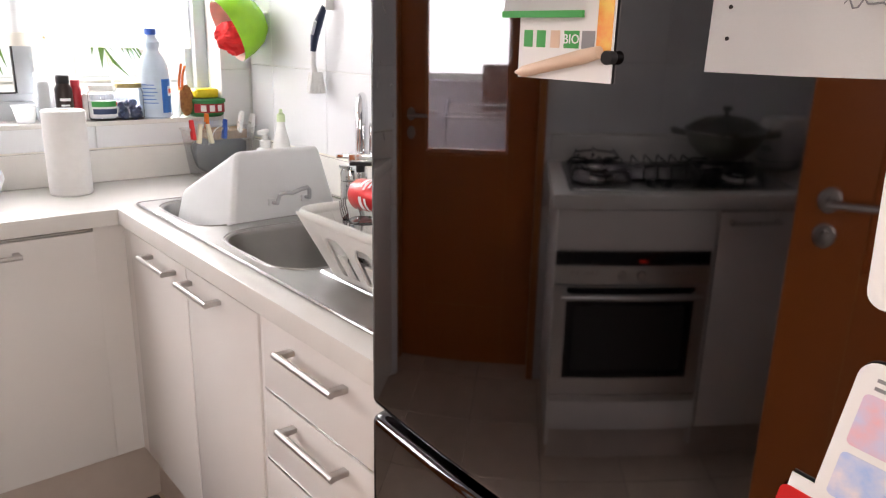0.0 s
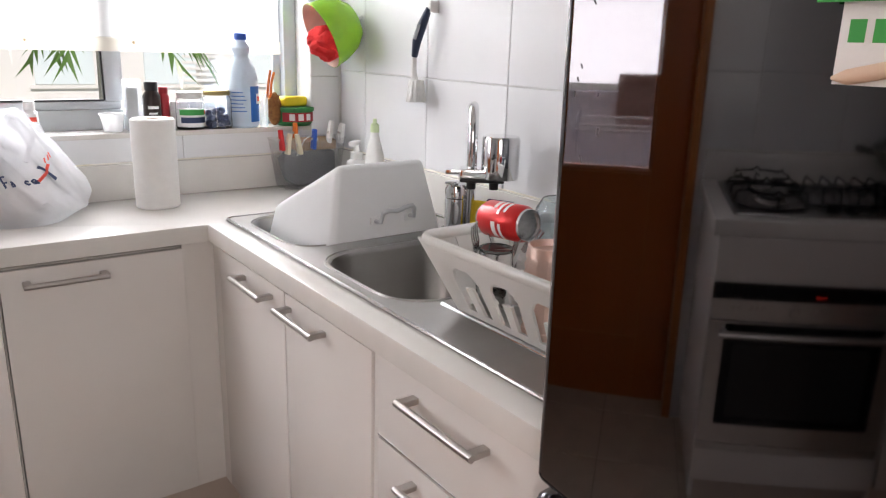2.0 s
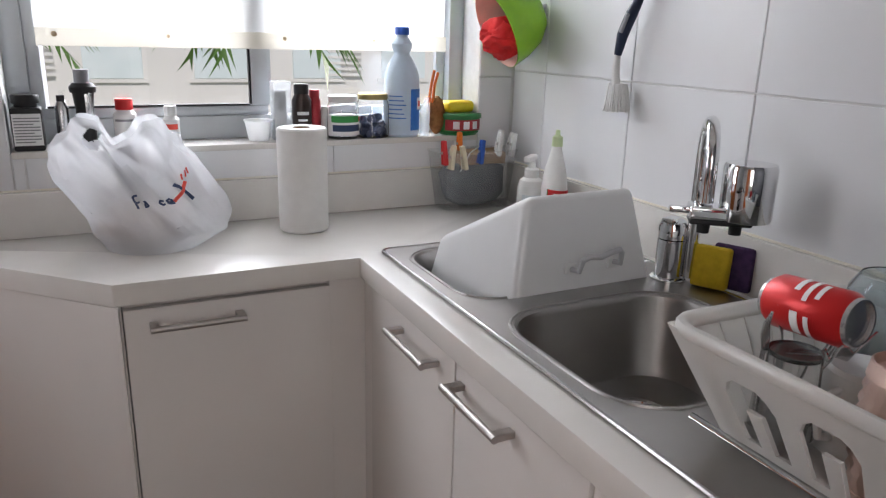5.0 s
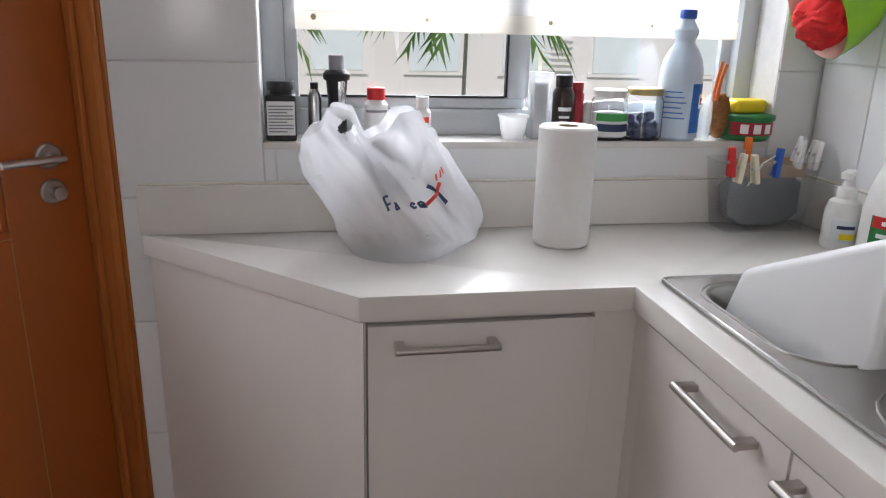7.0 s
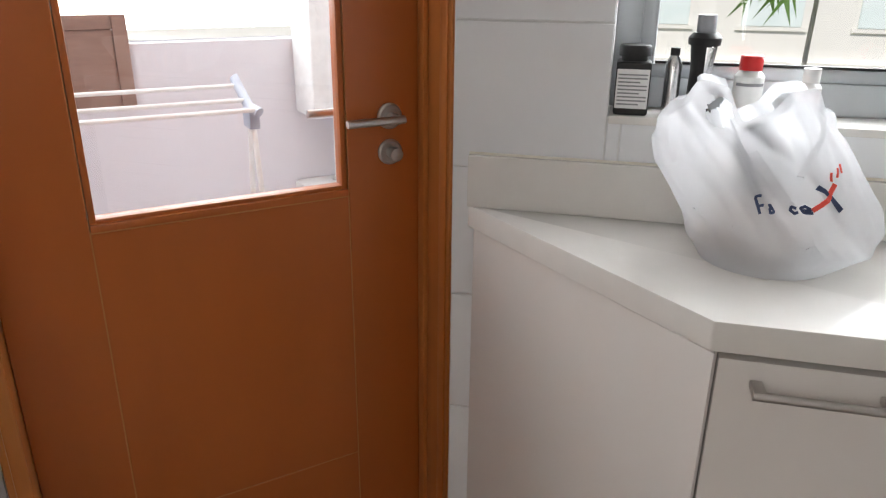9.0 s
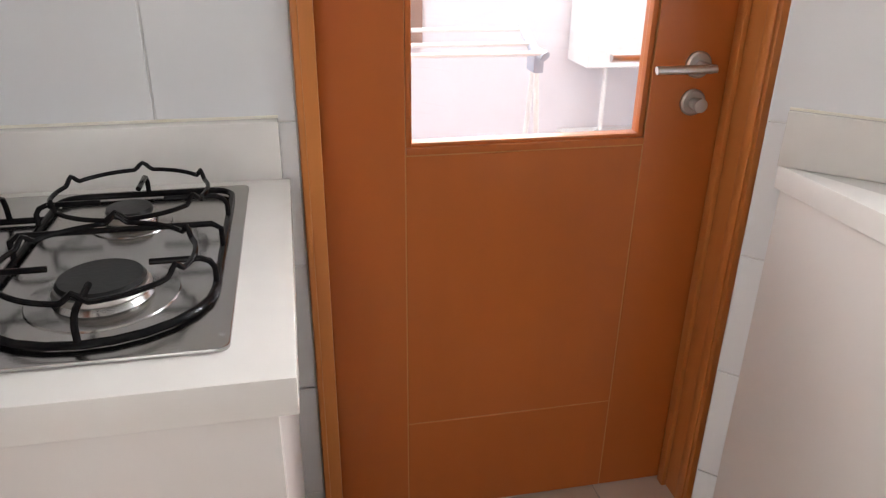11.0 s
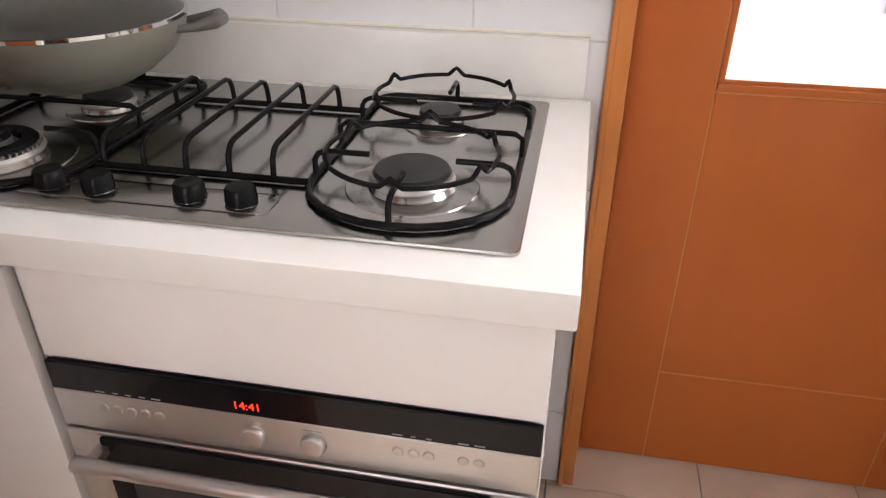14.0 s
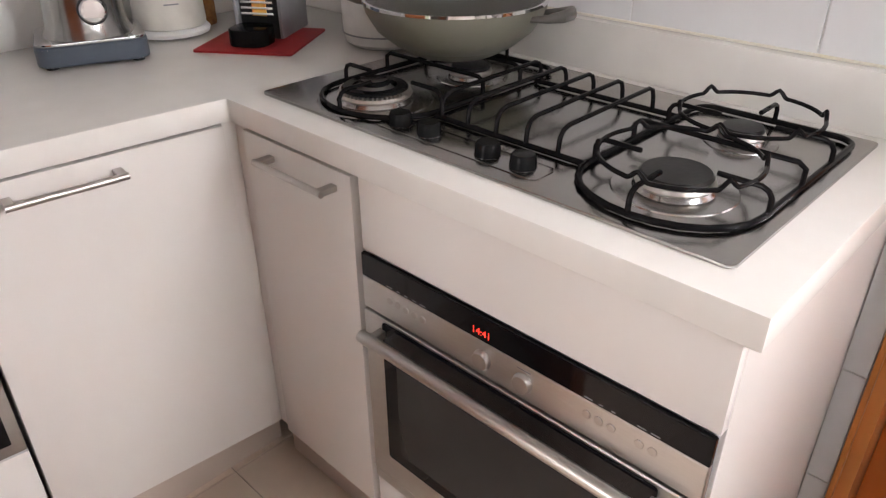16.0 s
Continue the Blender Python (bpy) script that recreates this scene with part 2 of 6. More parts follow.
RUST = mat("rust_stain", (0.58, 0.46, 0.32), 0.9, alt=(0.50, 0.37, 0.23), scale=90)
BARK = mat("bark", (0.45, 0.41, 0.36), 0.9, alt=(0.40, 0.36, 0.31), scale=12)
GRASS = mat("ground_cover", (0.16, 0.19, 0.09), 0.95, alt=(0.22, 0.20, 0.16), scale=0.3)
OVEN_WINDOW = mat("oven_viewing_window", (0.028, 0.027, 0.026), 0.12, ior=1.3, alt=(0.022, 0.021, 0.02), scale=4)
CREAM_W = plastic("cream_white", (0.72, 0.69, 0.62), 0.3)
WHITE_GREY = plastic("pale_grey_plastic", (0.50, 0.51, 0.53), 0.4)
CARD = mat("cardboard", (0.36, 0.23, 0.13), 0.9, alt=(0.30, 0.19, 0.10), scale=30, bump=0.2)
# Colour of the scouring cloths, also used as shade inside the carrier bag.
GREY_CLOTH_SHADE = mat("grey_cloth_and_bag_shade", (0.055, 0.06, 0.068), 0.95, alt=(0.11, 0.115, 0.125), scale=30, bump=0.6, bump_scale=300)
PALE_LABEL = plastic("pale_label", (0.66, 0.72, 0.74), 0.5)
LIME_PALE = plastic("pale_lime", (0.60, 0.72, 0.42), 0.4)
VIT = plastic("brown_bottle_glass", (0.035, 0.022, 0.018), 0.3)
DARK_RED = plastic("dark_red_plastic", (0.40, 0.02, 0.03), 0.4)
GOLD = mat("dull_gold", (0.42, 0.34, 0.16), 0.4, 0.9, alt=(0.36, 0.29, 0.13), scale=30)
CAP_BLUE = plastic("blue_grey_caps", (0.08, 0.12, 0.26), 0.5)
PALE_BLUE = plastic("pale_blue_label", (0.60, 0.72, 0.86), 0.4)
PEN_SKIN = plastic("pale_wood", (0.72, 0.52, 0.38), 0.5)
BLUE_GREY_PALE = plastic("pale_blue_grey", (0.36, 0.39, 0.46), 0.45)


# ---------------------------------------------------------------- helpers
def bm_box(x0, y0, z0, x1, y1, z1, bev=0.0, seg=2, bm=None):
    own = bmesh.new()
    bmesh.ops.create_cube(own, size=1)
    for v in own.verts:
        v.co = Vector(((x0 + x1) / 2 + v.co.x * (x1 - x0), (y0 + y1) / 2 + v.co.y * (y1 - y0), (z0 + z1) / 2 + v.co.z * (z1 - z0)))
    if bev:
        bmesh.ops.bevel(own, geom=own.edges[:], offset=bev, segments=seg, affect="EDGES", profile=0.6)
    if bm is None:
        return own
    return merge(bm, own)


def merge(bm, other, m=None):
    me = bpy.data.meshes.new("tmp")
    if m is not None:
        other.transform(m)
    other.to_mesh(me)
    other.free()
    bm.from_mesh(me)
    bpy.data.meshes.remove(me)
    return bm


def bm_lathe(profile, seg=32, close=False):
    """Turn (radius, height) pairs about z."""
    bm = bmesh.new()
    rings = []
    for r, z in profile:
        if r < 1e-5:
            rings.append([bm.verts.new((0, 0, z))])
        else:
            rings.append([bm.verts.new((r * math.cos(2 * math.pi * i / seg), r * math.sin(2 * math.pi * i / seg), z)) for i in range(seg)])
    for p, q in zip(rings, rings[1:]):
        for i in range(seg):
            j = (i + 1) % seg
            if len(p) == 1 and len(q) == 1:
                continue
            if len(p) == 1:
                bm.faces.new((p[0], q[j], q[i]))
            elif len(q) == 1:
                bm.faces.new((p[i], p[j], q[0]))
            else:
                bm.faces.new((p[i], p[j], q[j], q[i]))
    bmesh.ops.recalc_face_normals(bm, faces=bm.faces[:])
    return bm


def bm_tube(points, r, seg=12, closed=False, radii=None, flat=1.0):
    """A round bar along a line of points."""
    bm = bmesh.new()
    pts = [Vector(p) for p in points]
    n = len(pts)
    rings = []
    up = None
    for i, p in enumerate(pts):
        a = pts[(i - 1) % n] if closed or i else p
        b = pts[(i + 1) % n] if closed or i < n - 1 else p
        d = (b - a).normalized()
        if up is None:
            up = d.orthogonal().normalized()
        up = (up - d * up.dot(d)).normalized()
        side = d.cross(up)
        rr = radii[i] if radii else r
        rings.append([bm.verts.new(p + rr * (math.cos(2 * math.pi * k / seg) * up + flat * math.sin(2 * math.pi * k / seg) * side)) for k in range(seg)])
    for i in range(n if closed else n - 1):
        p, q = rings[i], rings[(i + 1) % n]
        for k in range(seg):
            bm.faces.new((p[k], p[(k + 1) % seg], q[(k + 1) % seg], q[k]))
    if not closed:
        bm.faces.new(rings[0][::-1])
        bm.faces.new(rings[-1])
    bmesh.ops.recalc_face_normals(bm, faces=bm.faces[:])
    return bm


def arc(cx, cy, r, a0, a1, n, z=0.0):
    return [(cx + r * math.cos(radians(a0 + (a1 - a0) * i / (n - 1))), cy + r * math.sin(radians(a0 + (a1 - a0) * i / (n - 1))), z) for i in range(n)]


def bm_prism(outline, z0, z1, bev=0.0, seg=2):
    """A plate of any outline."""
    bm = bmesh.new()
    lo = [bm.verts.new((x, y, z0)) for x, y in outline]
    f = bm.faces.new(lo)
    out = bmesh.ops.extrude_face_region(bm, geom=[f])
    for v in out["geom"]:
        if isinstance(v, bmesh.types.BMVert):
            v.co.z = z1
    bmesh.ops.recalc_face_normals(bm, faces=bm.faces[:])
    if bev:
        bmesh.ops.bevel(bm, geom=bm.edges[:], offset=bev, segments=seg, affect="EDGES", profile=0.6)
    return bm


def rounded(x0, y0, x1, y1, r, n=6):
    pts = []
    for cx, cy, a in ((x1 - r, y1 - r, 0), (x0 + r, y1 - r, 90), (x0 + r, y0 + r, 180), (x1 - r, y0 + r, 270)):
        pts += [(p[0], p[1]) for p in arc(cx, cy, r, a, a + 90, n)]
    return pts


def finish(bm, name, material, smooth=35):
    me = bpy.data.meshes.new(name)
    bm.to_mesh(me)
    bm.free()
    if smooth:
        me.shade_smooth()
        me.set_sharp_from_angle(angle=radians(smooth))
    me.materials.append(material)
    return me


def part(name, bm, material, parent=None, label="", m=None, smooth=35):
    ob = new(name, finish(bm, name, material, smooth))
    if parent is not None:
        ob.parent = parent
    if m is not None:
        ob.matrix_basis = m
    if label:
        ob["label"] = label
    return ob


def thing(name, label, category, m=None, group="", kind=""):
    ob = new(name)
    ob.empty_display_size = 0.05
    if m is not None:
        ob.matrix_basis = m
    return tagged(ob, label, category, group, kind)


def solid(name, bm, material, label, category, m=None, group="", kind="", smooth=35):
    return tagged(part(name, bm, material, None, "", m, smooth), label, category, group, kind)


def tile_grid(wall, m, us, vs, holes=(), depth=0.004, gap=0.0014, material=None, flat=False, name="tile"):
    """Separate tiles between the joint lines us, vs; each lies on the local plane y=0 facing -y, or on z=0 facing up when flat."""
    shared = {}
    for u0, u1 in zip(us, us[1:]):
        for v0, v1 in zip(vs, vs[1:]):
            pieces = [(u0, u1, v0, v1)]
            for hu0, hu1, hv0, hv1 in holes:
                nxt = []
                for a0, a1, b0, b1 in pieces:
                    if a1 <= hu0 or a0 >= hu1 or b1 <= hv0 or b0 >= hv1:
                        nxt.append((a0, a1, b0, b1))
                        continue
                    if a0 < hu0: nxt.append((a0, hu0, b0, b1))
                    if a1 > hu1: nxt.append((hu1, a1, b0, b1))
                    c0, c1 = max(a0, hu0), min(a1, hu1)
                    if b0 < hv0: nxt.append((c0, c1, b0, hv0))
                    if b1 > hv1: nxt.append((c0, c1, hv1, b1))
                pieces = nxt
            for a0, a1, b0, b1 in pieces:
                w, h = a1 - a0 - 2 * gap, b1 - b0 - 2 * gap
                if w < 0.006 or h < 0.006:
                    continue
                key = (round(w, 4), round(h, 4))
                if key not in shared:
                    if flat:
                        bm = bm_box(-w / 2, -h / 2, -0.001, w / 2, h / 2, depth, 0.0012, 1)
                    else:
                        bm = bm_box(-w / 2, -depth, -h / 2, w / 2, 0.001, h / 2, 0.0012, 1)
                    shared[key] = finish(bm, name, material)
                ob = new(name, shared[key])
                ob.parent = wall
                c = ((a0 + a1) / 2, (b0 + b1) / 2, 0) if flat else ((a0 + a1) / 2, 0, (b0 + b1) / 2)
                ob.matrix_basis = m @ Matrix.Translation(c)


def lines(start, step, lo, hi):
    k0 = math.ceil((lo - start) / step + 1e-6)
    out = [lo]
    while start + k0 * step < hi - 1e-6:
        out.append(start + k0 * step)
        k0 += 1
    return out + [hi]


# ---------------------------------------------------------------- the room
CEIL = 2.5
floor = solid("floor", bm_box(-0.16, -1.75, -0.12, 3.1, 2.2, -0.004), FLOOR_GROUT, "beige ceramic floor tiles with darker joints", "floor", kind="structure")
ceiling = solid("ceiling", bm_box(-0.2, -1.8, CEIL, 3.2, 2.3, CEIL + 0.1), PLASTER, "plain white plastered ceiling", "ceiling", kind="structure")

bm = bm_box(-0.16, -1.75, 0, -0.0042, 0.026, CEIL)
bm_box(-0.16, 0.026, 2.08, -0.0042, 0.9, CEIL, bm=bm)
bm_box(-0.16, 0.9, 0, -0.03, 1.15, CEIL, bm=bm)
wall_west = solid("wall_west", bm, GROUT, "white tiled kitchen wall behind the hob", "wall", kind="structure")

WB = 0.4042                                  # tile face at 0.40
bm = bm_box(-0.893, WB, 0, -0.62, 0.56, CEIL)
bm_box(-0.62, WB, 0, 0.477, 0.56, 1.076, bm=bm)
bm_box(-0.62, WB, 2.05, 0.477, 0.56, CEIL, bm=bm)
bm_box(0.477, WB, 0, 0.75, 0.56, CEIL, bm=bm)
wall_north = solid("wall_north", bm, GROUT, "white tiled wall around the kitchen window", "wall", m=K0, kind="structure")

wall_east = solid("wall_east", bm_box(0.5842, -2.0, 0, 0.75, 0.40, CEIL), GROUT, "white glazed tiled wall behind the sink", "wall", m=K0, kind="structure")
# Unseen wall; its opening is cut only to let the added side lamp in.
bm = bm_box(2.84, -1.75, 0, 3.0, -0.85, CEIL)
bm_box(2.84, -0.10, 0, 3.0, 0.45, CEIL, bm=bm)
bm_box(2.84, -0.85, 2.1, 3.0, -0.10, CEIL, bm=bm)
solid("wall_side", bm, PLASTER, "unseen white wall opened for the side fill lamp", "wall", kind="structure")
bm = bm_box(0, -1.75, 0, 1.45, -1.6, CEIL)
bm_box(1.45, -1.75, 0, 1.56, -1.1, CEIL, bm=bm)
bm_box(2.42, -1.26, 0, 2.84, -1.1, CEIL, bm=bm)
bm_box(1.56, -1.26, 2.08, 2.42, -1.1, CEIL, bm=bm)
wall_south = solid("wall_south", bm, PLASTER, "plain white wall with the entrance opening", "wall", kind="structure")


# ---------------------------------------------------------------- door to the balcony
def handle_bar(parent, length, m, name="handle"):
    """A square-footed bar pull: bar along x, standing off towards -y."""
    bm = bm_tube([(-length / 2, -0.032, 0), (length / 2, -0.032, 0)], 0.0062, 14)
    for s in (-1, 1):
        x = s * (length / 2 - 0.008)
        bm_box(x - 0.008, -0.0335, -0.0055, x + 0.008, 0.0, 0.0055, 0.0015, 1, bm=bm)
    return part(name, bm, NICKEL, parent, "satin nickel bar handle", m)


def cabinet(name, label, m, w, h, d, z0, handle=None, handle_len=0.17, body_top=None):
    """A base unit: front on local y=0 facing -y, from x=0 to w."""
    t = thing(name, label, "cabinet", m, group="kitchen base units")
    part("body", bm_box(0.001, 0.02, z0, w - 0.001, d, body_top or z0 + h, 0.001, 1), LACQUER, t)
    door = part("door", bm_box(0.0015, 0.0, z0 + 0.002, w - 0.0015, 0.0185, z0 + h - 0.003, 0.002, 2), LACQUER, t)
    if handle:
        handle_bar(door, handle_len, pose(handle[0], 0, handle[1]))
    return t


DX = -0.112                                   # face of the leaf
frame_w = thing("door_frame", "orange-stained wooden frame of the balcony door", "door frame", kind="structure")
for y0, y1 in ((0.0182, 0.0542), (0.858, 0.90)):
    bm = bm_box(-0.165, y0, 0, 0.006, y1, 2.13, 0.003)
    if y0 < 0.5:
        bm_box(-0.002, y0 + 0.0008, 0, 0.013, y0 + 0.012, 2.128, 0.004, 3, bm=bm)
    part("jamb", bm, FRAME_WOOD, frame_w)
part("jamb", bm_box(DX + 0.004, 0.846, 0, DX + 0.03, 0.8575, 2.08, 0.003), FRAME_WOOD, frame_w)
part("jamb", bm_box(-0.03, 0.852, 0, -0.002, 0.8575, 2.08, 0.004), FRAME_WOOD, frame_w)
# Unseen strips added behind the leaf to block light leaking past its edges.
part("leak_stop", bm_box(-0.164, 0.0545, 0, -0.152, 0.092, 2.068), DOOR_WOOD, frame_w)
part("leak_stop", bm_box(-0.164, 0.838, 0, -0.152, 0.8578, 2.068), DOOR_WOOD, frame_w)
part("lintel", bm_box(-0.165, 0.0545, 2.07, 0.006, 0.8575, 2.13, 0.003), FRAME_WOOD, frame_w)


def door_leaf(name, label, m, glazed=True):
    """Leaf on local y 0..width, face at local x=0, thickness towards -x."""
    t = thing(name, label, "door", m, kind="structure")
    w = 0.784
    a, b, zl, zg, top = 0.139, 0.618, 0.259, 0.905, 2.06
    core = bm_box(-0.034, 0.004, 0.010, -0.0009, w - 0.004, zg - 0.02)
    bm_box(-0.034, 0.004, zg - 0.02, -0.0009, a, top - 0.004, bm=core)
    bm_box(-0.034, b, zg - 0.02, -0.0009, w - 0.004, top - 0.004, bm=core)
    part("core", core, GROOVE, t)
    g = 0.0011
    for nm, y0, y1, z0, z1 in (("stile", -0.0175, a - g, 0.006, top), ("stile", b + g, w - 0.002, 0.006, top),
                              ("bottom_panel", a + g, b - g, 0.006, zl - g), ("middle_panel", a + g, b - g, zl + g, zg - 0.024 - g),
                              ("top_rail", a + g, b - g, 1.93, top)):
        part(nm, bm_box(-0.038, y0, z0, 0, y1, z1, 0.001, 1), DOOR_WOOD, t)
    bead = bm_box(-0.036, a + g, zg - 0.022, 0.003, b - g, zg - 0.008, 0.003)
    bm_box(-0.036, a + 0.012, zg - 0.010, -0.004, b - 0.012, zg, 0.003, bm=bead)
    bm_box(-0.036, a + g, zg - 0.009, -0.004, a + 0.013, 1.93, 0.003, bm=bead)
    bm_box(-0.036, b - 0.013, zg - 0.009, -0.004, b - g, 1.93, 0.003, bm=bead)
    part("glazing_bead", bead, DOOR_WOOD, t)
    if glazed:
        pane = part("pane", bm_box(-0.022, a + 0.008, zg - 0.004, -0.018, b - 0.008, 1.935), GLASS, t, "clear glass pane")
        pane.visible_shadow = False
    else:
        part("upper_panel", bm_box(-0.030, a + 0.008, zg - 0.004, -0.010, b - 0.008, 1.935), DOOR_WOOD, t)
    # lever, rosette and thumb-turn
    ly, lz = 0.71, 1.037
    q = pose(0, ly, lz, 0, 90, 0)
    lever = part("rosette", bm_lathe([(0, 0), (0.026, 0), (0.026, 0.006), (0.022, 0.009), (0, 0.009)], 28), NICKEL, t, "satin nickel rosette", q)
    bm = bm_tube([(0, 0, 0.005), (0, 0, 0.05)], 0.009, 14)
    merge(bm, bm_tube([(0, 0.012, 0.048), (0, -0.02, 0.048), (0, -0.11, 0.05)], 0.0085, 14, flat=0.75))
    part("lever", bm, NICKEL, lever, "satin nickel lever")
    lock = part("lock_rosette", bm_lathe([(0, 0), (0.026, 0), (0.026, 0.005), (0.022, 0.008), (0, 0.008)], 28), NICKEL, t, "satin nickel lock rosette", pose(0, ly, lz - 0.073, 0, 90, 0))
    bm = bm_lathe([(0, 0.008), (0.011, 0.008), (0.011, 0.02), (0.0135, 0.024), (0.0135, 0.036), (0, 0.038)], 20)
    part("thumb_turn", bm, NICKEL, lock)
    return t


door_leaf("door_1", "closed orange-stained wooden balcony door with a glass light", Matrix.Translation((DX, 0.073, 0)))
hinge = Vector((1.60, -1.25, 0))
door_leaf("door_2", "open orange-stained wooden door of the kitchen entrance", Matrix.Translation(hinge) @ pose(0, 0, 0, 0, 0, 27.5), glazed=False)

# ---------------------------------------------------------------- window
win = thing("window_1", "grey aluminium sliding window over the counter", "window", K0, kind="structure")
F0, F1 = 0.50, 0.552
for nm, a0, a1, z0, z1, b0, b1 in (
        ("frame_side", -0.62, -0.575, 1.08, 2.05, F0, F1), ("frame_side", 0.435, 0.477, 1.08, 2.05, F0, F1),
        ("frame_bottom", -0.575, 0.435, 1.08, 1.135, F0, F1), ("frame_top", -0.575, 0.435, 2.0, 2.05, F0, F1),
        ("sash_rail", -0.575, -0.06, 1.135, 1.158, F0 + 0.008, F0 + 0.03), ("sash_stile", -0.575, -0.548, 1.158, 2.0, F0 + 0.008, F0 + 0.03),
        ("sash_stile", -0.10, -0.058, 1.158, 2.0, F0 + 0.004, F0 + 0.03), ("sash_stile", -0.085, -0.045, 1.158, 2.0, F0 + 0.031, F0 + 0.052),
        ("sash_rail", -0.045, 0.435, 1.135, 1.15, F0 + 0.031, F0 + 0.052), ("sash_stile", 0.41, 0.435, 1.15, 2.0, F0 + 0.031, F0 + 0.052)):
    part(nm, bm_box(a0, b0, z0, a1, b1, z1, 0.003), ALU, win)
for a0, a1, z0, z1 in ((-0.1045, -0.1002, 1.160, 1.998), (-0.546, -0.1048, 1.1585, 1.1625)):
    part("gasket", bm_box(a0, F0 + 0.007, z0, a1, F0 + 0.022, z1), BLACK_PLASTIC, win, "black rubber glazing gasket")
for a0, a1, b in ((-0.55, -0.098, F0 + 0.018), (-0.047, 0.412, F0 + 0.041)):
    pane = part("pane", bm_box(a0, b, 1.15, a1, b + 0.004, 2.0), GLASS, win, "clear glass pane")
    pane.visible_shadow = False
solid("window_sill", bm_box(-0.618, 0.397, 1.066, 0.475, 0.4995, 1.080, 0.002), QUARTZ, "pale stone window sill over the splashback", "sill", K0, kind="structure")

blind = thing("roller_blind", "sheer cream roller blind drawn halfway down", "blind", K0)
bm = bmesh.new()
for i in range(41):
    a = -0.551 + 0.962 * i / 40
    b = 0.482 + 0.003 * math.sin(i * 0.7)
    for z in (1.33, 1.6, 2.0):
        bm.verts.new((a, b, z))
bm.verts.ensure_lookup_table()
for i in range(40):
    for j in range(2):
        bm.faces.new((bm.verts[i * 3 + j], bm.verts[i * 3 + 3 + j], bm.verts[i * 3 + 4 + j], bm.verts[i * 3 + 1 + j]))
fabric = part("fabric", bm, BLIND, blind, "sheer cream fabric")
part("hem", bm_box(-0.551, 0.479, 1.293, 0.415, 0.485, 1.331, 0.002), HEM, blind, "yellowed hem with rust spots")
for a, r in ((-0.515, 0.006), (-0.285, 0.004), (-0.02, 0.005), (0.21, 0.003)):
    part("rust_spot", bm_lathe([(0, 0), (r, 0), (r * 0.8, 0.0006), (0, 0.0006)], 12), RUST, blind, "brown rust spot", pose(a, 0.479, 1.318, 90, 0, 0))
part("roller", bm_tube([(-0.56, 0.478, 2.02), (0.42, 0.478, 2.02)], 0.018, 16), BLIND, blind)

# ---------------------------------------------------------------- counters
TOP, UND = 0.90, 0.857
CH = K0.inverted() @ Vector((0.10, 0.843, 0))
CH2 = K0.inverted() @ Vector((0.672, 0.852, 0))
# one L-shaped top with the sink cut out, built of plates that meet under the rim
SA0, SA1, SB0, SB1 = 0.048, 0.535, 0.024, -1.19        # sink rim, a and b ranges
bm = bm_prism([(CH2.x, 0.0), (0.0, 0.0), (0.0, -1.195), (SA0 + 0.02, -1.195), (SA0 + 0.02, SB0 - 0.02), (SA1 - 0.02, SB0 - 0.02), (SA1 - 0.02, -1.195), (0.58, -1.195), (0.58, 0.398), (CH.x + 0.003, 0.398), (CH.x, CH.y)], UND, TOP, 0.003)
counter = solid("worktop", bm, QUARTZ, "cream quartz worktop running round the window corner", "worktop", K0)
sb = bm_box(-0.86, 0.382, TOP, 0.563, 0.399, 0.997, 0.002)
solid("splashback", sb, QUARTZ, "cream quartz upstand below the window", "splashback", K0, kind="structure")
solid("splashback", bm_box(0.563, -1.195, TOP, 0.579, 0.381, 1.005, 0.002), QUARTZ, "cream quartz upstand behind the sink", "splashback", K0, kind="structure")

# end panel under the slanted edge
p0, p1 = Vector((0.105, 0.853)), Vector((0.668, 0.864))
bm = bm_prism([(p0.x, p0.y), (p1.x, p1.y), (p1.x - 0.012, p1.y + 0.016), (p0.x + 0.01, p0.y + 0.018)], 0.03, UND - 0.001, 0.001, 1)
solid("end_panel", bm, LACQUER, "white lacquered end panel under the slanted worktop", "panel")

Z0 = 0.19
cabinet("base_cabinet", "white lacquered base cabinet below the window", K0 @ pose(CH2.x + 0.012, 0.006, 0), 0.387, UND - 0.008 - Z0, 0.37, Z0, (0.128, 0.815 - 0.0))
part_fill = solid("corner_filler", bm_box(-0.0625, 0.012, Z0, 0.03, 0.03, UND - 0.001), LACQUER, "white lacquered corner filler strip", "panel", K0)
bm = bm_box(CH2.x - 0.003, 0.012, 0.03, CH2.x + 0.0115, 0.05, UND - 0.001)
solid("corner_filler", bm, LACQUER, "white lacquered strip beside the cabinet door", "panel", K0)
solid("corner_filler", bm_box(0.0135, -0.0315, Z0, 0.032, 0.0115, UND - 0.001), LACQUER, "white lacquered strip beside the sink cabinet", "panel", K0)
MS = K0 @ pose(0.012, 0, 0, 0, 0, -90)               # fronts that face the room from the sink side: local x runs along -b
cabinet("base_cabinet", "white lacquered base cabinet below the sink", MS @ pose(0.032, 0, 0), 0.378, UND - 0.008 - Z0, 0.55, Z0, (0.240, 0.818), 0.165, 0.70)
cabinet("base_cabinet", "white lacquered base cabinet below the sink", MS @ pose(0.412, 0, 0), 0.345, UND - 0.008 - Z0, 0.55, Z0, (0.100, 0.818), 0.165, 0.70)
drw = thing("drawer_cabinet", "white lacquered drawer unit beside the fridge", "cabinet", MS @ pose(0.760, 0, 0), group="kitchen base units")
part("body", bm_box(0.001, 0.02, Z0, 0.43, 0.55, UND - 0.002), LACQUER, drw)
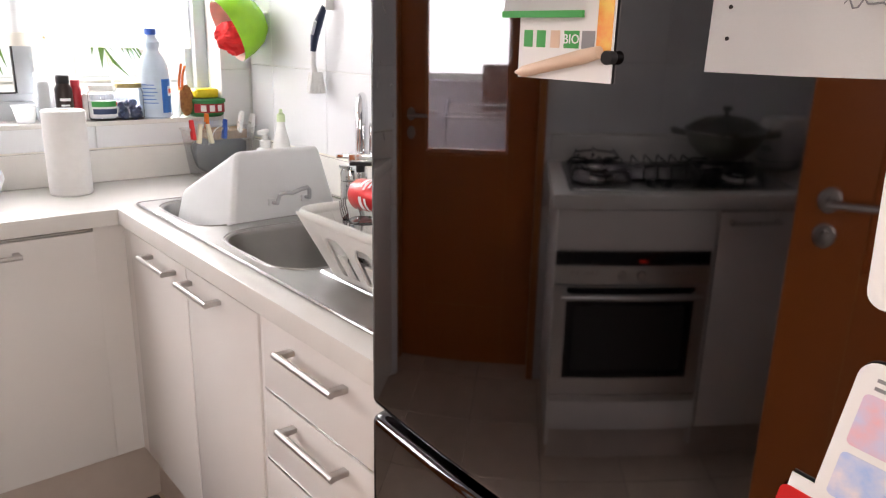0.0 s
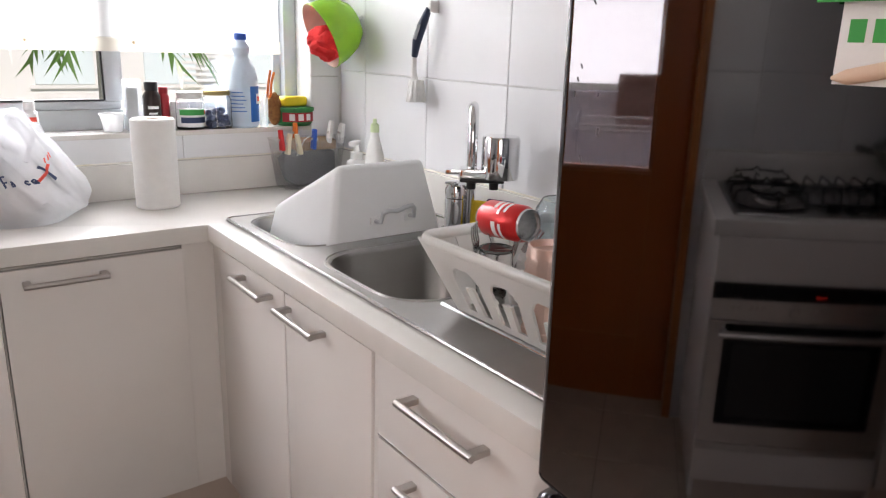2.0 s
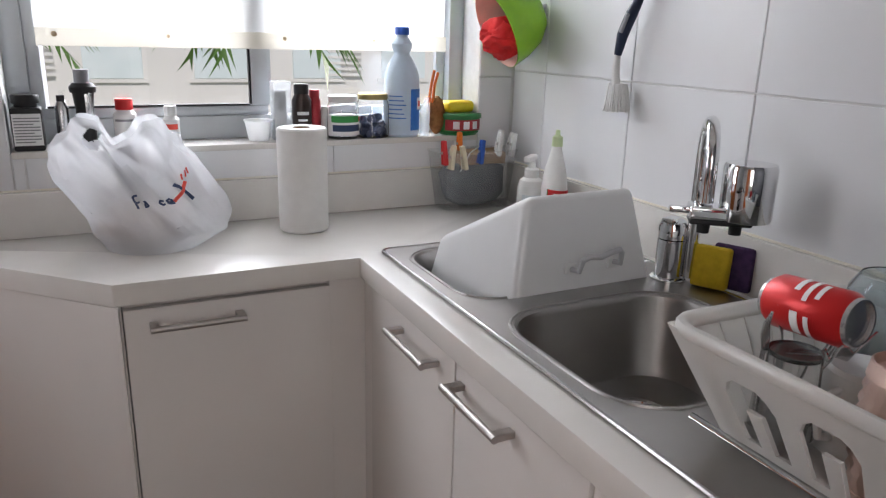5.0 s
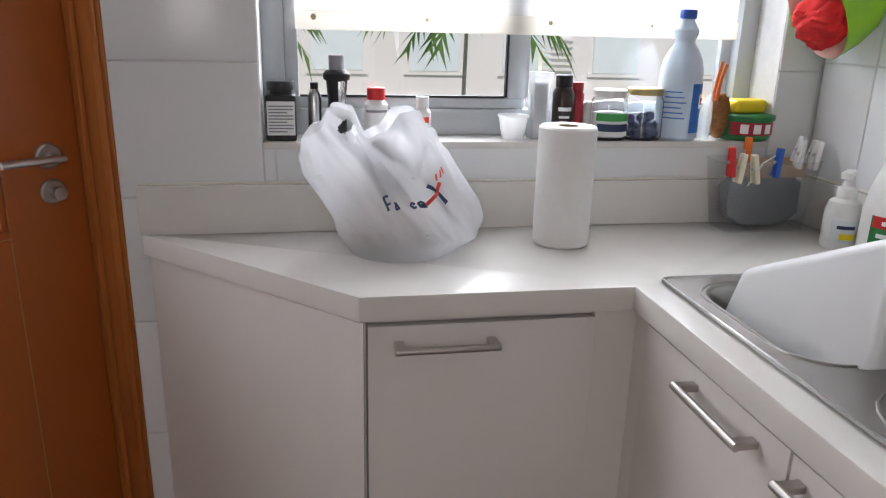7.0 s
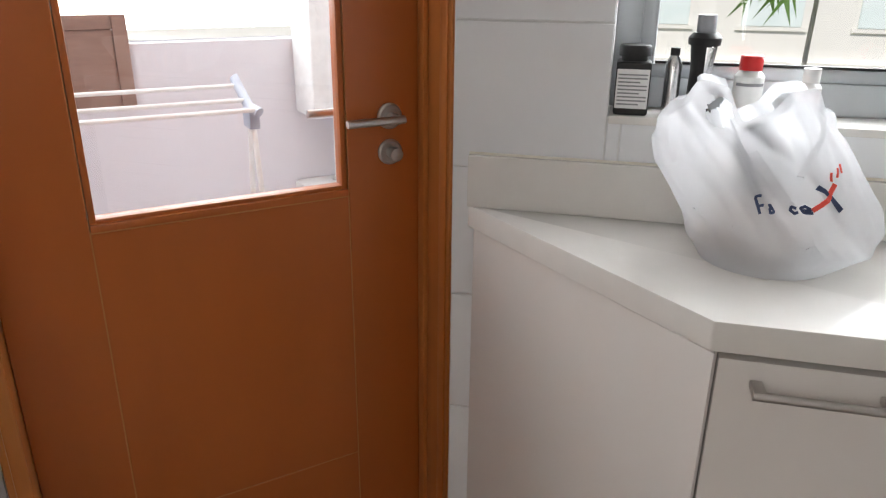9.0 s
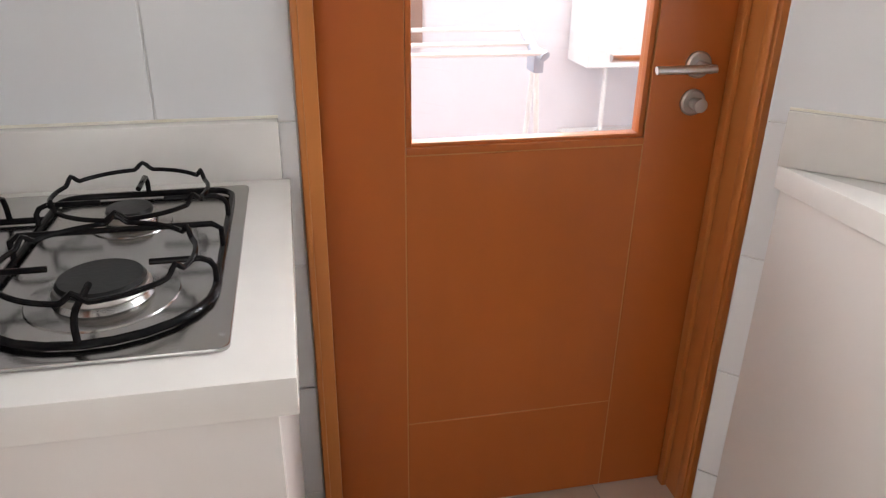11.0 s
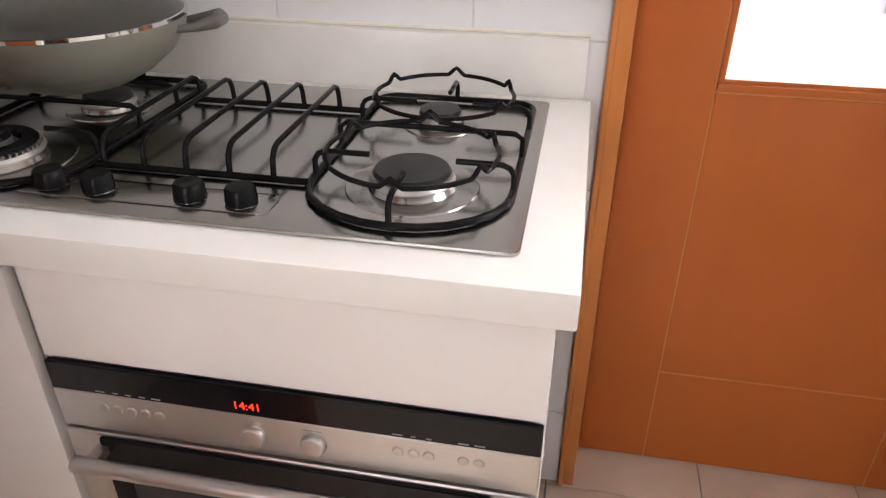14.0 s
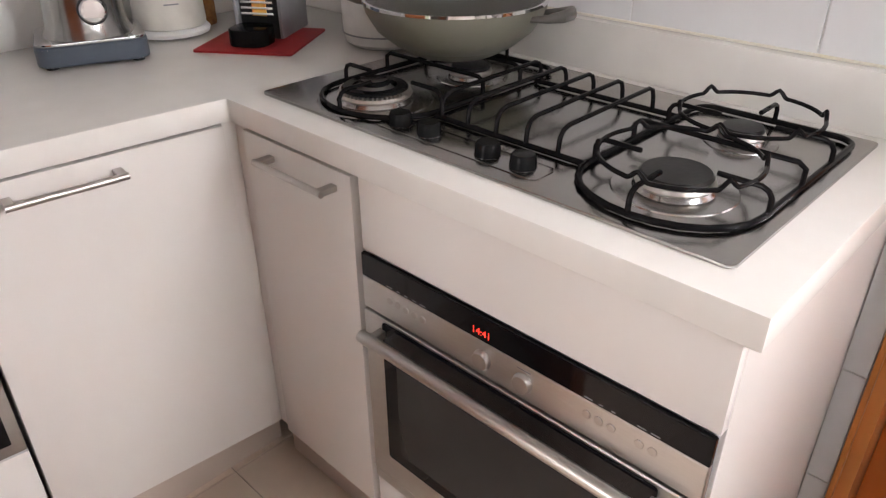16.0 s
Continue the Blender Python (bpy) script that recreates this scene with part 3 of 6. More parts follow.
part("side_strip", bm_box(0.0, 0.004, Z0, 0.016, 0.02, UND - 0.004), LACQUER, drw)
for z0, z1 in ((0.703, 0.848), (0.552, 0.6985), (0.372, 0.5475), (Z0, 0.3675)):
    d = part("drawer_front", bm_box(0.018, 0.0, z0, 0.43, 0.0185, z1, 0.002), LACQUER, drw)
    part("edge_trim", bm_box(0.018, -0.0008, z0 + 0.0005, 0.43, 0.002, z0 + 0.003), CHROME, d, "bright metal edge strip")
    handle_bar(d, 0.185, pose(0.213, 0, z1 - 0.032))
solid("plinth", bm_box(-0.44, 0.05, 0, 0.06, 0.062, Z0), PLINTH, "beige laminate plinth under the window units", "plinth", K0, kind="structure")
solid("plinth", bm_box(0.06, -1.2, 0, 0.072, 0.06, Z0), PLINTH, "beige laminate plinth under the sink units", "plinth", K0, kind="structure")

# cooker side
CE = 0.602
SY = -0.957
bm = bm_prism([(0.031, 0.0), (0.031, -1.58), (1.44, -1.58), (1.44, SY - 0.075), (CE, SY), (CE, 0.0)], UND, TOP, 0.003)
worktop2 = solid("worktop", bm, QUARTZ, "cream quartz worktop around the gas hob", "worktop")
solid("splashback", bm_box(0.001, -1.58, TOP - 0.01, 0.030, -0.012, 0.993, 0.002), QUARTZ, "cream quartz upstand behind the hob", "splashback", kind="structure")

SEAL = mat("yellowed_sealant", (0.72, 0.67, 0.55), 0.5, alt=(0.76, 0.74, 0.68), scale=14)
for name, label, ends, m in (("sealant", "yellowed sealant line above the hob upstand", ((0.002, -1.58, 0.9945), (0.002, -0.012, 0.9945)), None),
                             ("sealant", "pale sealant line above the window upstand", ((-0.86, 0.398, 0.9985), (0.578, 0.398, 0.9985)), K0),
                             ("sealant", "pale sealant line above the sink upstand", ((0.578, -1.195, 1.0065), (0.578, 0.397, 1.0065)), K0)):
    solid(name, bm_tube(ends, 0.0028, 8), SEAL, label, "sealant", m, kind="structure")

MC = pose(CE - 0.006, -0.02, 0, 0, 0, 90)            # fronts that face +x: local x runs along +y
oven_unit = thing("oven_housing", "white lacquered oven housing at the end of the run", "cabinet", MC, group="kitchen base units")
part("end_panel", bm_box(-0.017, 0.0185, 0.06, 0.0, 0.56, UND - 0.001, 0.001, 1), LACQUER, oven_unit)
part("side_panel", bm_box(-0.612, 0.02, 0.06, -0.598, 0.56, UND - 0.001), LACQUER, oven_unit)
part("front_panel", bm_box(-0.596, 0.0, 0.730, 0.0, 0.018, UND - 0.003, 0.002), LACQUER, oven_unit)
part("back_panel", bm_box(-0.597, 0.54, 0.06, 0.0, 0.555, UND - 0.002), LACQUER, oven_unit)
cabinet("base_cabinet", "narrow white lacquered base cabinet beside the oven", MC @ pose(-0.912, 0, 0), 0.298, UND - 0.006 - 0.13, 0.55, 0.13, (0.172, 0.818), 0.185)
solid("corner_filler", bm_box(0.50, SY - 0.03, 0.13, 0.585, SY + 0.022, UND - 0.001), LACQUER, "white lacquered corner filler strip", "panel")
solid("corner_filler", bm_box(0.5855, SY - 0.04, 0.13, 0.6125, SY - 0.0145, UND - 0.001), LACQUER, "white lacquered corner strip in the far run", "panel")
MSO = pose(CE + 0.002, SY - 0.012, 0, 0, 0, 180 - 5.2)       # south fronts, facing the room
cabinet("base_cabinet", "white lacquered base cabinet in the far run", MSO @ pose(-0.455, 0, 0), 0.450, UND - 0.006 - 0.13, 0.5, 0.13, (0.17, 0.818), 0.185)
solid("plinth", bm_box(0.54, -0.99, 0, 0.552, -0.03, 0.13), PLINTH, "beige laminate plinth beside the oven", "plinth", kind="structure")
solid("plinth", bm_box(0.55, -1.06, 0, 1.42, -1.048, 0.13), PLINTH, "beige laminate plinth under the far units", "plinth", kind="structure")

# ---------------------------------------------------------------- fridge
MF = K0 @ pose(-0.053, -1.212, 0, 0, 0, -90)         # local x along the front, local y into the fridge
fr = thing("fridge", "tall dark steel fridge-freezer with papers held by magnets", "fridge", MF)
FW = 0.72
part("body", bm_box(0.004, 0.065, 0.03, FW - 0.004, 0.63, 1.85, 0.006), FRIDGE_SIDE, fr)


LEAN = 0.012                                   # the doors hang a little forward at the top


def bowed(x):
    """Depth of the gently bowed front at x."""
    return 0.144 * (x - FW / 2) ** 2 - 0.012


def fridge_door(name, z0, z1):
    """A bowed door with softly rounded edges all round."""
    r, back = 0.014, 0.06
    x0 = -0.012
    line = [(x0, back), (x0, bowed(0) + r + 0.004)]
    for k in range(7):
        a = radians(90 * k / 6)
        line.append((x0 + r - r * math.cos(a), bowed(x0 + r) + r - r * math.sin(a)))
    mid = [(x, bowed(x)) for x in [x0 + r + 0.003 + (FW / 2 - x0 - r - 0.003) * i / 24 for i in range(25)]]
    line += mid
    line += [(FW - x, y) for x, y in reversed(line[:-1])]
    rows = [(z0, 0.012), (z0 + 0.0016, 0.006), (z0 + 0.006, 0.0016), (z0 + 0.012, 0.0), (z0 + 0.016, 0.0), (z1 - 0.016, 0.0), (z1 - 0.012, 0.0), (z1 - 0.006, 0.0016), (z1 - 0.0016, 0.006), (z1, 0.012)]
    bm = bmesh.new()
    g = [[bm.verts.new((FW / 2 + (x - FW / 2) * (1 - 2 * d / FW), (min(back, y + d) if y < back else y) - LEAN * (z - 1.2), z)) for x, y in line] for z, d in rows]
    for p, q in zip(g, g[1:]):
        for i in range(len(line) - 1):
            bm.faces.new((p[i], p[i + 1], q[i + 1], q[i]))
        bm.faces.new((p[-1], p[0], q[0], q[-1]))
    bm.faces.new(g[0][::-1])
    bm.faces.new(g[-1])
    bmesh.ops.recalc_face_normals(bm, faces=bm.faces[:])
    return part(name, bm, FRIDGE, fr, "", None, 50)


fridge_door("upper_door", 0.868, 1.85)
fridge_door("freezer_drawer", 0.06, 0.856)
bm = bmesh.new()
for i in range(34):
    x, z = random.uniform(0.004, 0.050), random.uniform(1.22, 1.62)
    w, h = random.uniform(0.0005, 0.0014), random.uniform(0.001, 0.004)
    y = bowed(x) - LEAN * (z - 1.2) + (0.0006 if x > 0.01 else 0.002)
    merge(bm, bm_box(-w, -0.0008, -h, w, 0.002, h), pose(x, y, z, 0, random.uniform(-40, 40), 0))
tagged(part("scuffs", bm, SCUFF, fr, "pale scuff marks along the door edge"), kind="stuff")
part("gasket", bm_box(0.012, 0.06, 0.07, FW - 0.012, 0.066, 1.84), BLACK_PLASTIC, fr)
for x in (0.06, FW - 0.06):
    part("foot", bm_lathe([(0, 0), (0.02, 0), (0.02, 0.012), (0.008, 0.014), (0.008, 0.031), (0, 0.031)], 16), BLACK_PLASTIC, fr, "", pose(x, 0.12, 0))

# ---------------------------------------------------------------- small writing
def letters(name, text, size, material, parent, m, label=""):
    cu = bpy.data.curves.new(name, "FONT")
    cu.body, cu.size, cu.extrude, cu.align_x, cu.align_y = text, size, 0.0002, "CENTER", "CENTER"
    cu.resolution_u = 2
    tmp = bpy.data.objects.new("tmp", cu)
    scene.collection.objects.link(tmp)
    me = bpy.data.meshes.new_from_object(tmp.evaluated_get(bpy.context.evaluated_depsgraph_get()))
    bpy.data.objects.remove(tmp)
    me.materials.clear()
    me.materials.append(material)
    ob = new(name, me)
    ob.parent, ob.matrix_basis = parent, m
    if label:
        ob["label"] = label
    return ob


def label_band(r, z0, z1, a0, a1, n=16, bm=None, t=0.0006):
    """A thin curved label on a round body."""
    out = bm or bmesh.new()
    rows = []
    for i in range(n + 1):
        a = radians(a0 + (a1 - a0) * i / n)
        rows.append([out.verts.new((rr * math.cos(a), rr * math.sin(a), z)) for rr, z in ((r, z0), (r + t, z0), (r + t, z1), (r, z1))])
    for p, q in zip(rows, rows[1:]):
        for k in range(4):
            out.faces.new((p[k], q[k], q[(k + 1) % 4], p[(k + 1) % 4]))
    out.faces.new(rows[0])
    out.faces.new(rows[-1][::-1])
    bmesh.ops.recalc_face_normals(out, faces=out.faces[:])
    return out


# ---------------------------------------------------------------- gas hob
hob = thing("gas_hob", "stainless steel gas hob with black wire grates", "hob", pose(0, 0, TOP))
part("plate", bm_prism(rounded(0.068, -0.93, 0.548, -0.063, 0.012), 0.0005, 0.006, 0.002), STEEL, hob)
plate = part("raised_panel", bm_prism(rounded(0.47, -0.66, 0.522, -0.345, 0.012), 0.006, 0.0078, 0.0015), STEEL, hob)


def burner(x, y, r, double=False):
    b = part("burner", bm_lathe([(r * 1.75, 0.006), (r * 1.72, 0.0078), (r * 1.3, 0.009), (r * 1.16, 0.009), (r * 1.08, 0.015), (0, 0.015)], 40), STEEL, hob, "steel burner dish", pose(x, y, 0))
    part("burner_ring", bm_lathe([(0, 0.015), (r * 1.08, 0.015), (r * 1.12, 0.018), (r * 1.06, 0.023), (r * 0.9, 0.024), (0, 0.024)], 40), CAST_ALU, b, "cast aluminium flame ring")
    if double:
        bm = bmesh.new()
        for i in range(48):
            a = 2 * math.pi * i / 48
            bm_box(-0.0022, -0.0014, 0.018, 0.0022, 0.0014, 0.0275, bm=bm)
            for v in bm.verts[-8:]:
                v.co = Matrix.Rotation(a, 3, "Z") @ (v.co + Vector((r * 1.03, 0, 0)))
        part("flame_teeth", bm, CAST_ALU, b)
        part("burner_cap", bm_lathe([(r * 0.60, 0.024), (r * 1.0, 0.026), (r * 1.0, 0.029), (r * 0.94, 0.032), (r * 0.66, 0.032), (r * 0.60, 0.024)], 40), BLACK, b, "glossy black cap ring")
        part("inner_ring", bm_lathe([(0, 0.024), (r * 0.46, 0.024), (r * 0.47, 0.034), (0, 0.034)], 32), CAST_ALU, b)
        part("inner_cap", bm_lathe([(0, 0.034), (r * 0.46, 0.034), (r * 0.48, 0.038), (r * 0.40, 0.042), (r * 0.15, 0.040), (0, 0.040)], 32), BLACK, b, "glossy black inner cap")
    else:
        part("burner_cap", bm_lathe([(0, 0.024), (r * 1.0, 0.024), (r * 1.02, 0.027), (r * 0.95, 0.031), (r * 0.3, 0.032), (0, 0.032)], 40), BURNER, b)
    return b


burner(0.415, -0.204, 0.046)
burner(0.205, -0.212, 0.030)
burner(0.440, -0.748, 0.057, True)
burner(0.235, -0.715, 0.036)


def grate(yc):
    """Racetrack base loop with arms that rise and reach over the burners."""
    x0, x1, hw = 0.105, 0.528, 0.120
    pts = []
    for i in range(13):
        a = radians(-90 + 180 * i / 12)
        pts.append((x1 - 0.10 + 0.10 * math.cos(a), yc + hw * math.sin(a), 0.012))
    for p in arc(x0 + 0.03, yc + hw - 0.03, 0.03, 90, 180, 6, 0.012) + arc(x0 + 0.03, yc - hw + 0.03, 0.03, 180, 270, 6, 0.012):
        pts.append(p)
    g = part("grate", bm_tube(pts, 0.0046, 10, closed=True), GRATE, hob, "black enamelled wire grate")
    top = 0.043
    def arm(p, q):
        d = (Vector(q) - Vector(p)).normalized()
        b = Vector(p)
        line = [b + Vector((0, 0, 0.012)), b + Vector((0, 0, top - 0.012)), b + Vector((0, 0, top - 0.004)) + d * 0.005, b + Vector((0, 0, top)) + d * 0.014, Vector(q) + Vector((0, 0, top))]
        part("arm", bm_tube(line, 0.0036, 10), GRATE, g)
    for xc, reach in ((0.415, 0.052), (0.215, 0.04)):
        arm((xc, yc - hw, 0), (xc, yc - reach, 0))
        arm((xc, yc + hw, 0), (xc, yc + reach, 0))
    arm((0.527, yc, 0), (0.46, yc, 0))
    arm((0.106, yc, 0), (0.17, yc, 0))
    mid = [(0.315, yc - hw, 0.012), (0.315, yc - hw, 0.036), (0.315, yc - hw + 0.01, top), (0.315, yc + hw - 0.01, top), (0.315, yc + hw, 0.036), (0.315, yc + hw, 0.012)]
    part("arm", bm_tube(mid, 0.0038, 10), GRATE, g)
    return g


grate(-0.204)
grate(-0.735)

# grill bars between the two grates
mid = part("middle_grate", bm_tube([(0.44, -0.603, 0.012), (0.44, -0.326, 0.012)], 0.0045, 10), GRATE, hob, "black enamelled bar grate")
part("rail", bm_tube([(0.185, -0.603, 0.012), (0.185, -0.326, 0.012)], 0.0045, 10), GRATE, mid)
for y in (-0.368, -0.424, -0.480, -0.536, -0.590):
    line = [(0.44, y, 0.012), (0.437, y, 0.036), (0.43, y, 0.046), (0.418, y, 0.050), (0.205, y, 0.052), (0.193, y, 0.047), (0.188, y, 0.036), (0.185, y, 0.012)]
    part("bar", bm_tube(line, 0.0036, 10), GRATE, mid)

# loose wire rings on the burners beside the door
for xc, yc, r in ((0.414, -0.204, 0.101), (0.205, -0.206, 0.098)):
    pts = []
    for i in range(144):
        a = 2 * math.pi * i / 144
        lift = 0.0
        for k in range(6):
            d = abs((a - radians(60 * k) + math.pi) % (2 * math.pi) - math.pi)
            lift = max(lift, 0.0105 * max(0.0, 1 - (d / radians(6.5)) ** 1.3))
        pts.append((xc + r * math.cos(a), yc + r * math.sin(a), TOP + 0.0507 + lift))
    ring = solid("wire_ring", bm_tube(pts, 0.0031, 8, closed=True), GRATE, "black wire wok ring resting on the grate", "pan support", group="wire rings on the hob")

for y in (-0.626, -0.563, -0.447, -0.384):
    kb = part("knob", bm_lathe([(0, 0.006), (0.0185, 0.006), (0.019, 0.010), (0.0175, 0.024), (0.0155, 0.0265), (0, 0.027)], 28), BLACK, hob, "black knob", pose(0.496, y, 0.001))
    part("knob_base", bm_lathe([(0, 0.005), (0.0197, 0.005), (0.0197, 0.007), (0, 0.007)], 28), CHROME, kb)

# ---------------------------------------------------------------- wok
wok = thing("wok", "grey-green enamelled wok with a glass lid standing on the hob", "wok", pose(0.245, -0.745, TOP + 0.0475, 0, 0, 107))
prof = [(0, 0.0), (0.055, 0.0), (0.075, 0.004), (0.11, 0.022), (0.14, 0.048), (0.158, 0.078), (0.163, 0.094), (0.166, 0.094), (0.161, 0.076), (0.142, 0.044), (0.11, 0.018), (0.05, 0.003), (0, 0.003)]
part("pan", bm_lathe([(r, z if i < 7 else z + 0.004) for i, (r, z) in enumerate(prof)], 56), WOK, wok)
part("lid_rim", bm_lathe([(0.160, 0.096), (0.1665, 0.096), (0.1665, 0.101), (0.160, 0.101), (0.160, 0.096)], 56), CHROME, wok, "bright steel lid rim")
lid = part("lid", bm_lathe([(0.161, 0.098), (0.13, 0.116), (0.08, 0.132), (0.03, 0.138), (0, 0.138), (0, 0.141), (0.03, 0.141), (0.08, 0.135), (0.13, 0.119), (0.161, 0.101)], 48), GLASS, wok, "domed glass lid")
part("lid_knob", bm_lathe([(0, 0.14), (0.010, 0.14), (0.010, 0.155), (0.020, 0.162), (0.020, 0.172), (0, 0.176)], 24), BLACK_PLASTIC, lid)
for s in (-1, 1):
    line = [(s * 0.155, -0.03, 0.080), (s * 0.185, -0.032, 0.084), (s * 0.208, -0.022, 0.088), (s * 0.214, 0.0, 0.089), (s * 0.208, 0.022, 0.088), (s * 0.185, 0.032, 0.084), (s * 0.155, 0.03, 0.080)]
    h = part("side_handle", bm_tube(line, 0.0095, 12, radii=[0.005, 0.007, 0.010, 0.011, 0.010, 0.007, 0.005]), DARK_GREY, wok, "dark grey loop handle")

# ---------------------------------------------------------------- oven
oven = thing("oven", "built-in stainless steel oven with a black glass door", "oven", MC)
OX0, OX1, OT, OB = -0.594, -0.002, 0.727, 0.232
part("carcass", bm_box(OX0 + 0.004, 0.003, OB, OX1 - 0.004, 0.5, OT - 0.002), GREY_P, oven)
strip = part("display_strip", bm_box(OX0, -0.006, 0.685, OX1, 0.003, OT, 0.0012, 1), BLACK_GLASS, oven, "glossy black display strip")
panel = part("control_panel", bm_box(OX0, -0.006, 0.626, OX1, 0.003, 0.6845, 0.0012, 1), OVEN_STEEL, oven, "brushed steel control panel")


def on_panel(x, z, d=-0.006):
    return pose(x, d, z, 90, 0, 0)


for x in (-0.336, -0.263):
    part("control_knob", bm_lathe([(0, 0), (0.0155, 0), (0.016, 0.002), (0.0145, 0.007), (0.013, 0.0085), (0, 0.009)], 28), NICKEL, panel, "round steel knob", on_panel(x, 0.655))
for x in (-0.529, -0.511, -0.4925, -0.474, -0.456, -0.162, -0.144, -0.126, -0.087, -0.069):
    part("button", bm_lathe([(0, 0), (0.0062, 0), (0.0065, 0.001), (0.0055, 0.002), (0, 0.0023)], 18), NICKEL, panel, "", on_panel(x, 0.664))
letters("clock_digits", "14:41", 0.016, DIGIT, strip, on_panel(-0.340, 0.699, -0.0064), "glowing red clock digits")
for x, w in ((-0.529, 0.012), (-0.509, 0.007), (-0.492, 0.007), (-0.474, 0.008), (-0.456, 0.012), (-0.162, 0.012), (-0.144, 0.006), (-0.126, 0.006), (-0.087, 0.012), (-0.069, 0.012)):
    part("legend", bm_box(x - w / 2, -0.0064, 0.6885, x + w / 2, -0.006, 0.6905), INK_GREY, strip)
part("legend", bm_box(-0.275, -0.0064, 0.675, -0.252, -0.006, 0.6765), INK_GREY, panel)
door = part("oven_door", bm_box(OX0, -0.008, 0.258, OX1, 0.003, 0.6215, 0.002, 1), OVEN_STEEL, oven, "brushed steel oven door")
bm = bm_prism(rounded(-0.547, 0.318, -0.052, 0.617, 0.006), 0, 0.0035, 0.001, 1)
part("door_glass", bm, BLACK_GLASS, door, "black glass with a dark viewing window", pose(0, -0.008, 0, 90, 0, 0))
part("viewing_window", bm_prism(rounded(-0.515, 0.345, -0.085, 0.560, 0.012), 0.0036, 0.0042), OVEN_WINDOW, door, "grey viewing window", pose(0, -0.008, 0, 90, 0, 0))
bm = bm_tube([(-0.566, -0.040, 0.596), (-0.030, -0.040, 0.596)], 0.0108, 20)
part("door_handle", bm, OVEN_STEEL, door, "thick steel bar handle")
for x in (-0.545, -0.05):
    part("handle_mount", bm_box(x - 0.008, -0.039, 0.589, x + 0.008, -0.008, 0.603, 0.002), OVEN_STEEL, door)
part("vent_trim", bm_box(OX0, -0.006, OB, OX1, 0.003, 0.2545, 0.001, 1), OVEN_STEEL, oven)
part("drawer_front", bm_box(-0.596, 0.0, 0.1285, 0.0, 0.018, 0.229, 0.002), LACQUER, oven_unit)

# built-in appliance in the far run
ap = thing("built_in_appliance", "built-in appliance with a steel frame and dark glass front", "appliance", MSO @ pose(-0.816, 0, 0))
part("frame", bm_box(0.0, 0.0, 0.36, 0.355, 0.02, 0.62, 0.003), STEEL, ap)
part("glass", bm_box(0.02, -0.003, 0.385, 0.335, 0.001, 0.60, 0.002), BLACK_GLASS, ap)
part("upper_front", bm_box(0.0, 0.0, 0.624, 0.355, 0.019, UND - 0.008, 0.002), LACQUER, ap)
part("lower_front", bm_box(0.0, 0.0, 0.13, 0.355, 0.019, 0.356, 0.002), LACQUER, ap)
part("carcass", bm_box(0.002, 0.021, 0.13, 0.353, 0.48, UND - 0.008), LACQUER, ap)

# ---------------------------------------------------------------- far worktop
mt = solid("counter_mat", bm_prism(rounded(-0.115, -0.11, 0.115, 0.11, 0.008), 0, 0.005, 0.0015), RED_MAT, "dark red silicone mat on the worktop", "mat", pose(0.332, -1.25, TOP, 0, 0, 34))
cm = thing("coffee_machine", "black and silver capsule coffee machine on the red mat", "coffee machine", pose(0.315, -1.262, TOP + 0.005, 0, 0, 121))
part("body", bm_box(-0.045, -0.02, 0.0, 0.05, 0.11, 0.24, 0.008, 3), BLACK_PLASTIC, cm)
part("side_panel", bm_box(0.0505, -0.03, 0.004, 0.058, 0.11, 0.24, 0.002), GREY_P, cm, "silver grey side panel")
part("side_panel", bm_box(-0.053, -0.03, 0.004, -0.0455, 0.11, 0.24, 0.002), GREY_P, cm, "silver grey side panel")
tray = part("drip_tray", bm_prism(rounded(-0.044, -0.105, 0.044, -0.0205, 0.03), 0.0, 0.036, 0.004), BLACK, cm, "glossy black drip tray")
for i in range(7):
    part("grille_bar", bm_box(-0.038, -0.026, 0.052 + i * 0.012, 0.038, -0.0195, 0.057 + i * 0.012, 0.001, 1), CHROME, cm)
part("capsule_window", bm_box(-0.012, -0.0235, 0.05, 0.02, -0.0198, 0.085), ORANGE_PRINT, cm)

fp = thing("food_processor", "steel food processor base on a blue-grey stand", "food processor", pose(0.640, -1.405, TOP, 0, 0, 160))
part("base", bm_prism(rounded(-0.105, -0.095, 0.105, 0.095, 0.03), 0.006, 0.045, 0.006, 3), BLUE_GREY, fp, "blue-grey plastic base")
part("trim", bm_prism(rounded(-0.102, -0.092, 0.102, 0.092, 0.03), 0.0455, 0.051, 0.002), CHROME, fp)
part("motor_housing", bm_lathe([(0.0, 0.051), (0.088, 0.051), (0.078, 0.07), (0.074, 0.12), (0.075, 0.20), (0.07, 0.21), (0, 0.21)], 40), STEEL, fp, "brushed steel motor housing")
dial = part("dial", bm_lathe([(0, 0), (0.024, 0), (0.024, 0.01), (0.021, 0.014), (0, 0.015)], 32), CHROME, fp, "round chrome dial", pose(0.015, -0.074, 0.105, 90, 0, 0))
part("dial_ring", bm_lathe([(0.0245, 0), (0.028, 0), (0.028, 0.006), (0.0245, 0.006), (0.0245, 0)], 32), BLACK_PLASTIC, dial)
for x, y in ((-0.08, -0.07), (0.08, -0.07), (-0.08, 0.07), (0.08, 0.07)):
    part("foot", bm_lathe([(0, 0), (0.012, 0), (0.012, 0.008), (0, 0.008)], 14), BLACK_PLASTIC, fp, "", pose(x, y, 0))
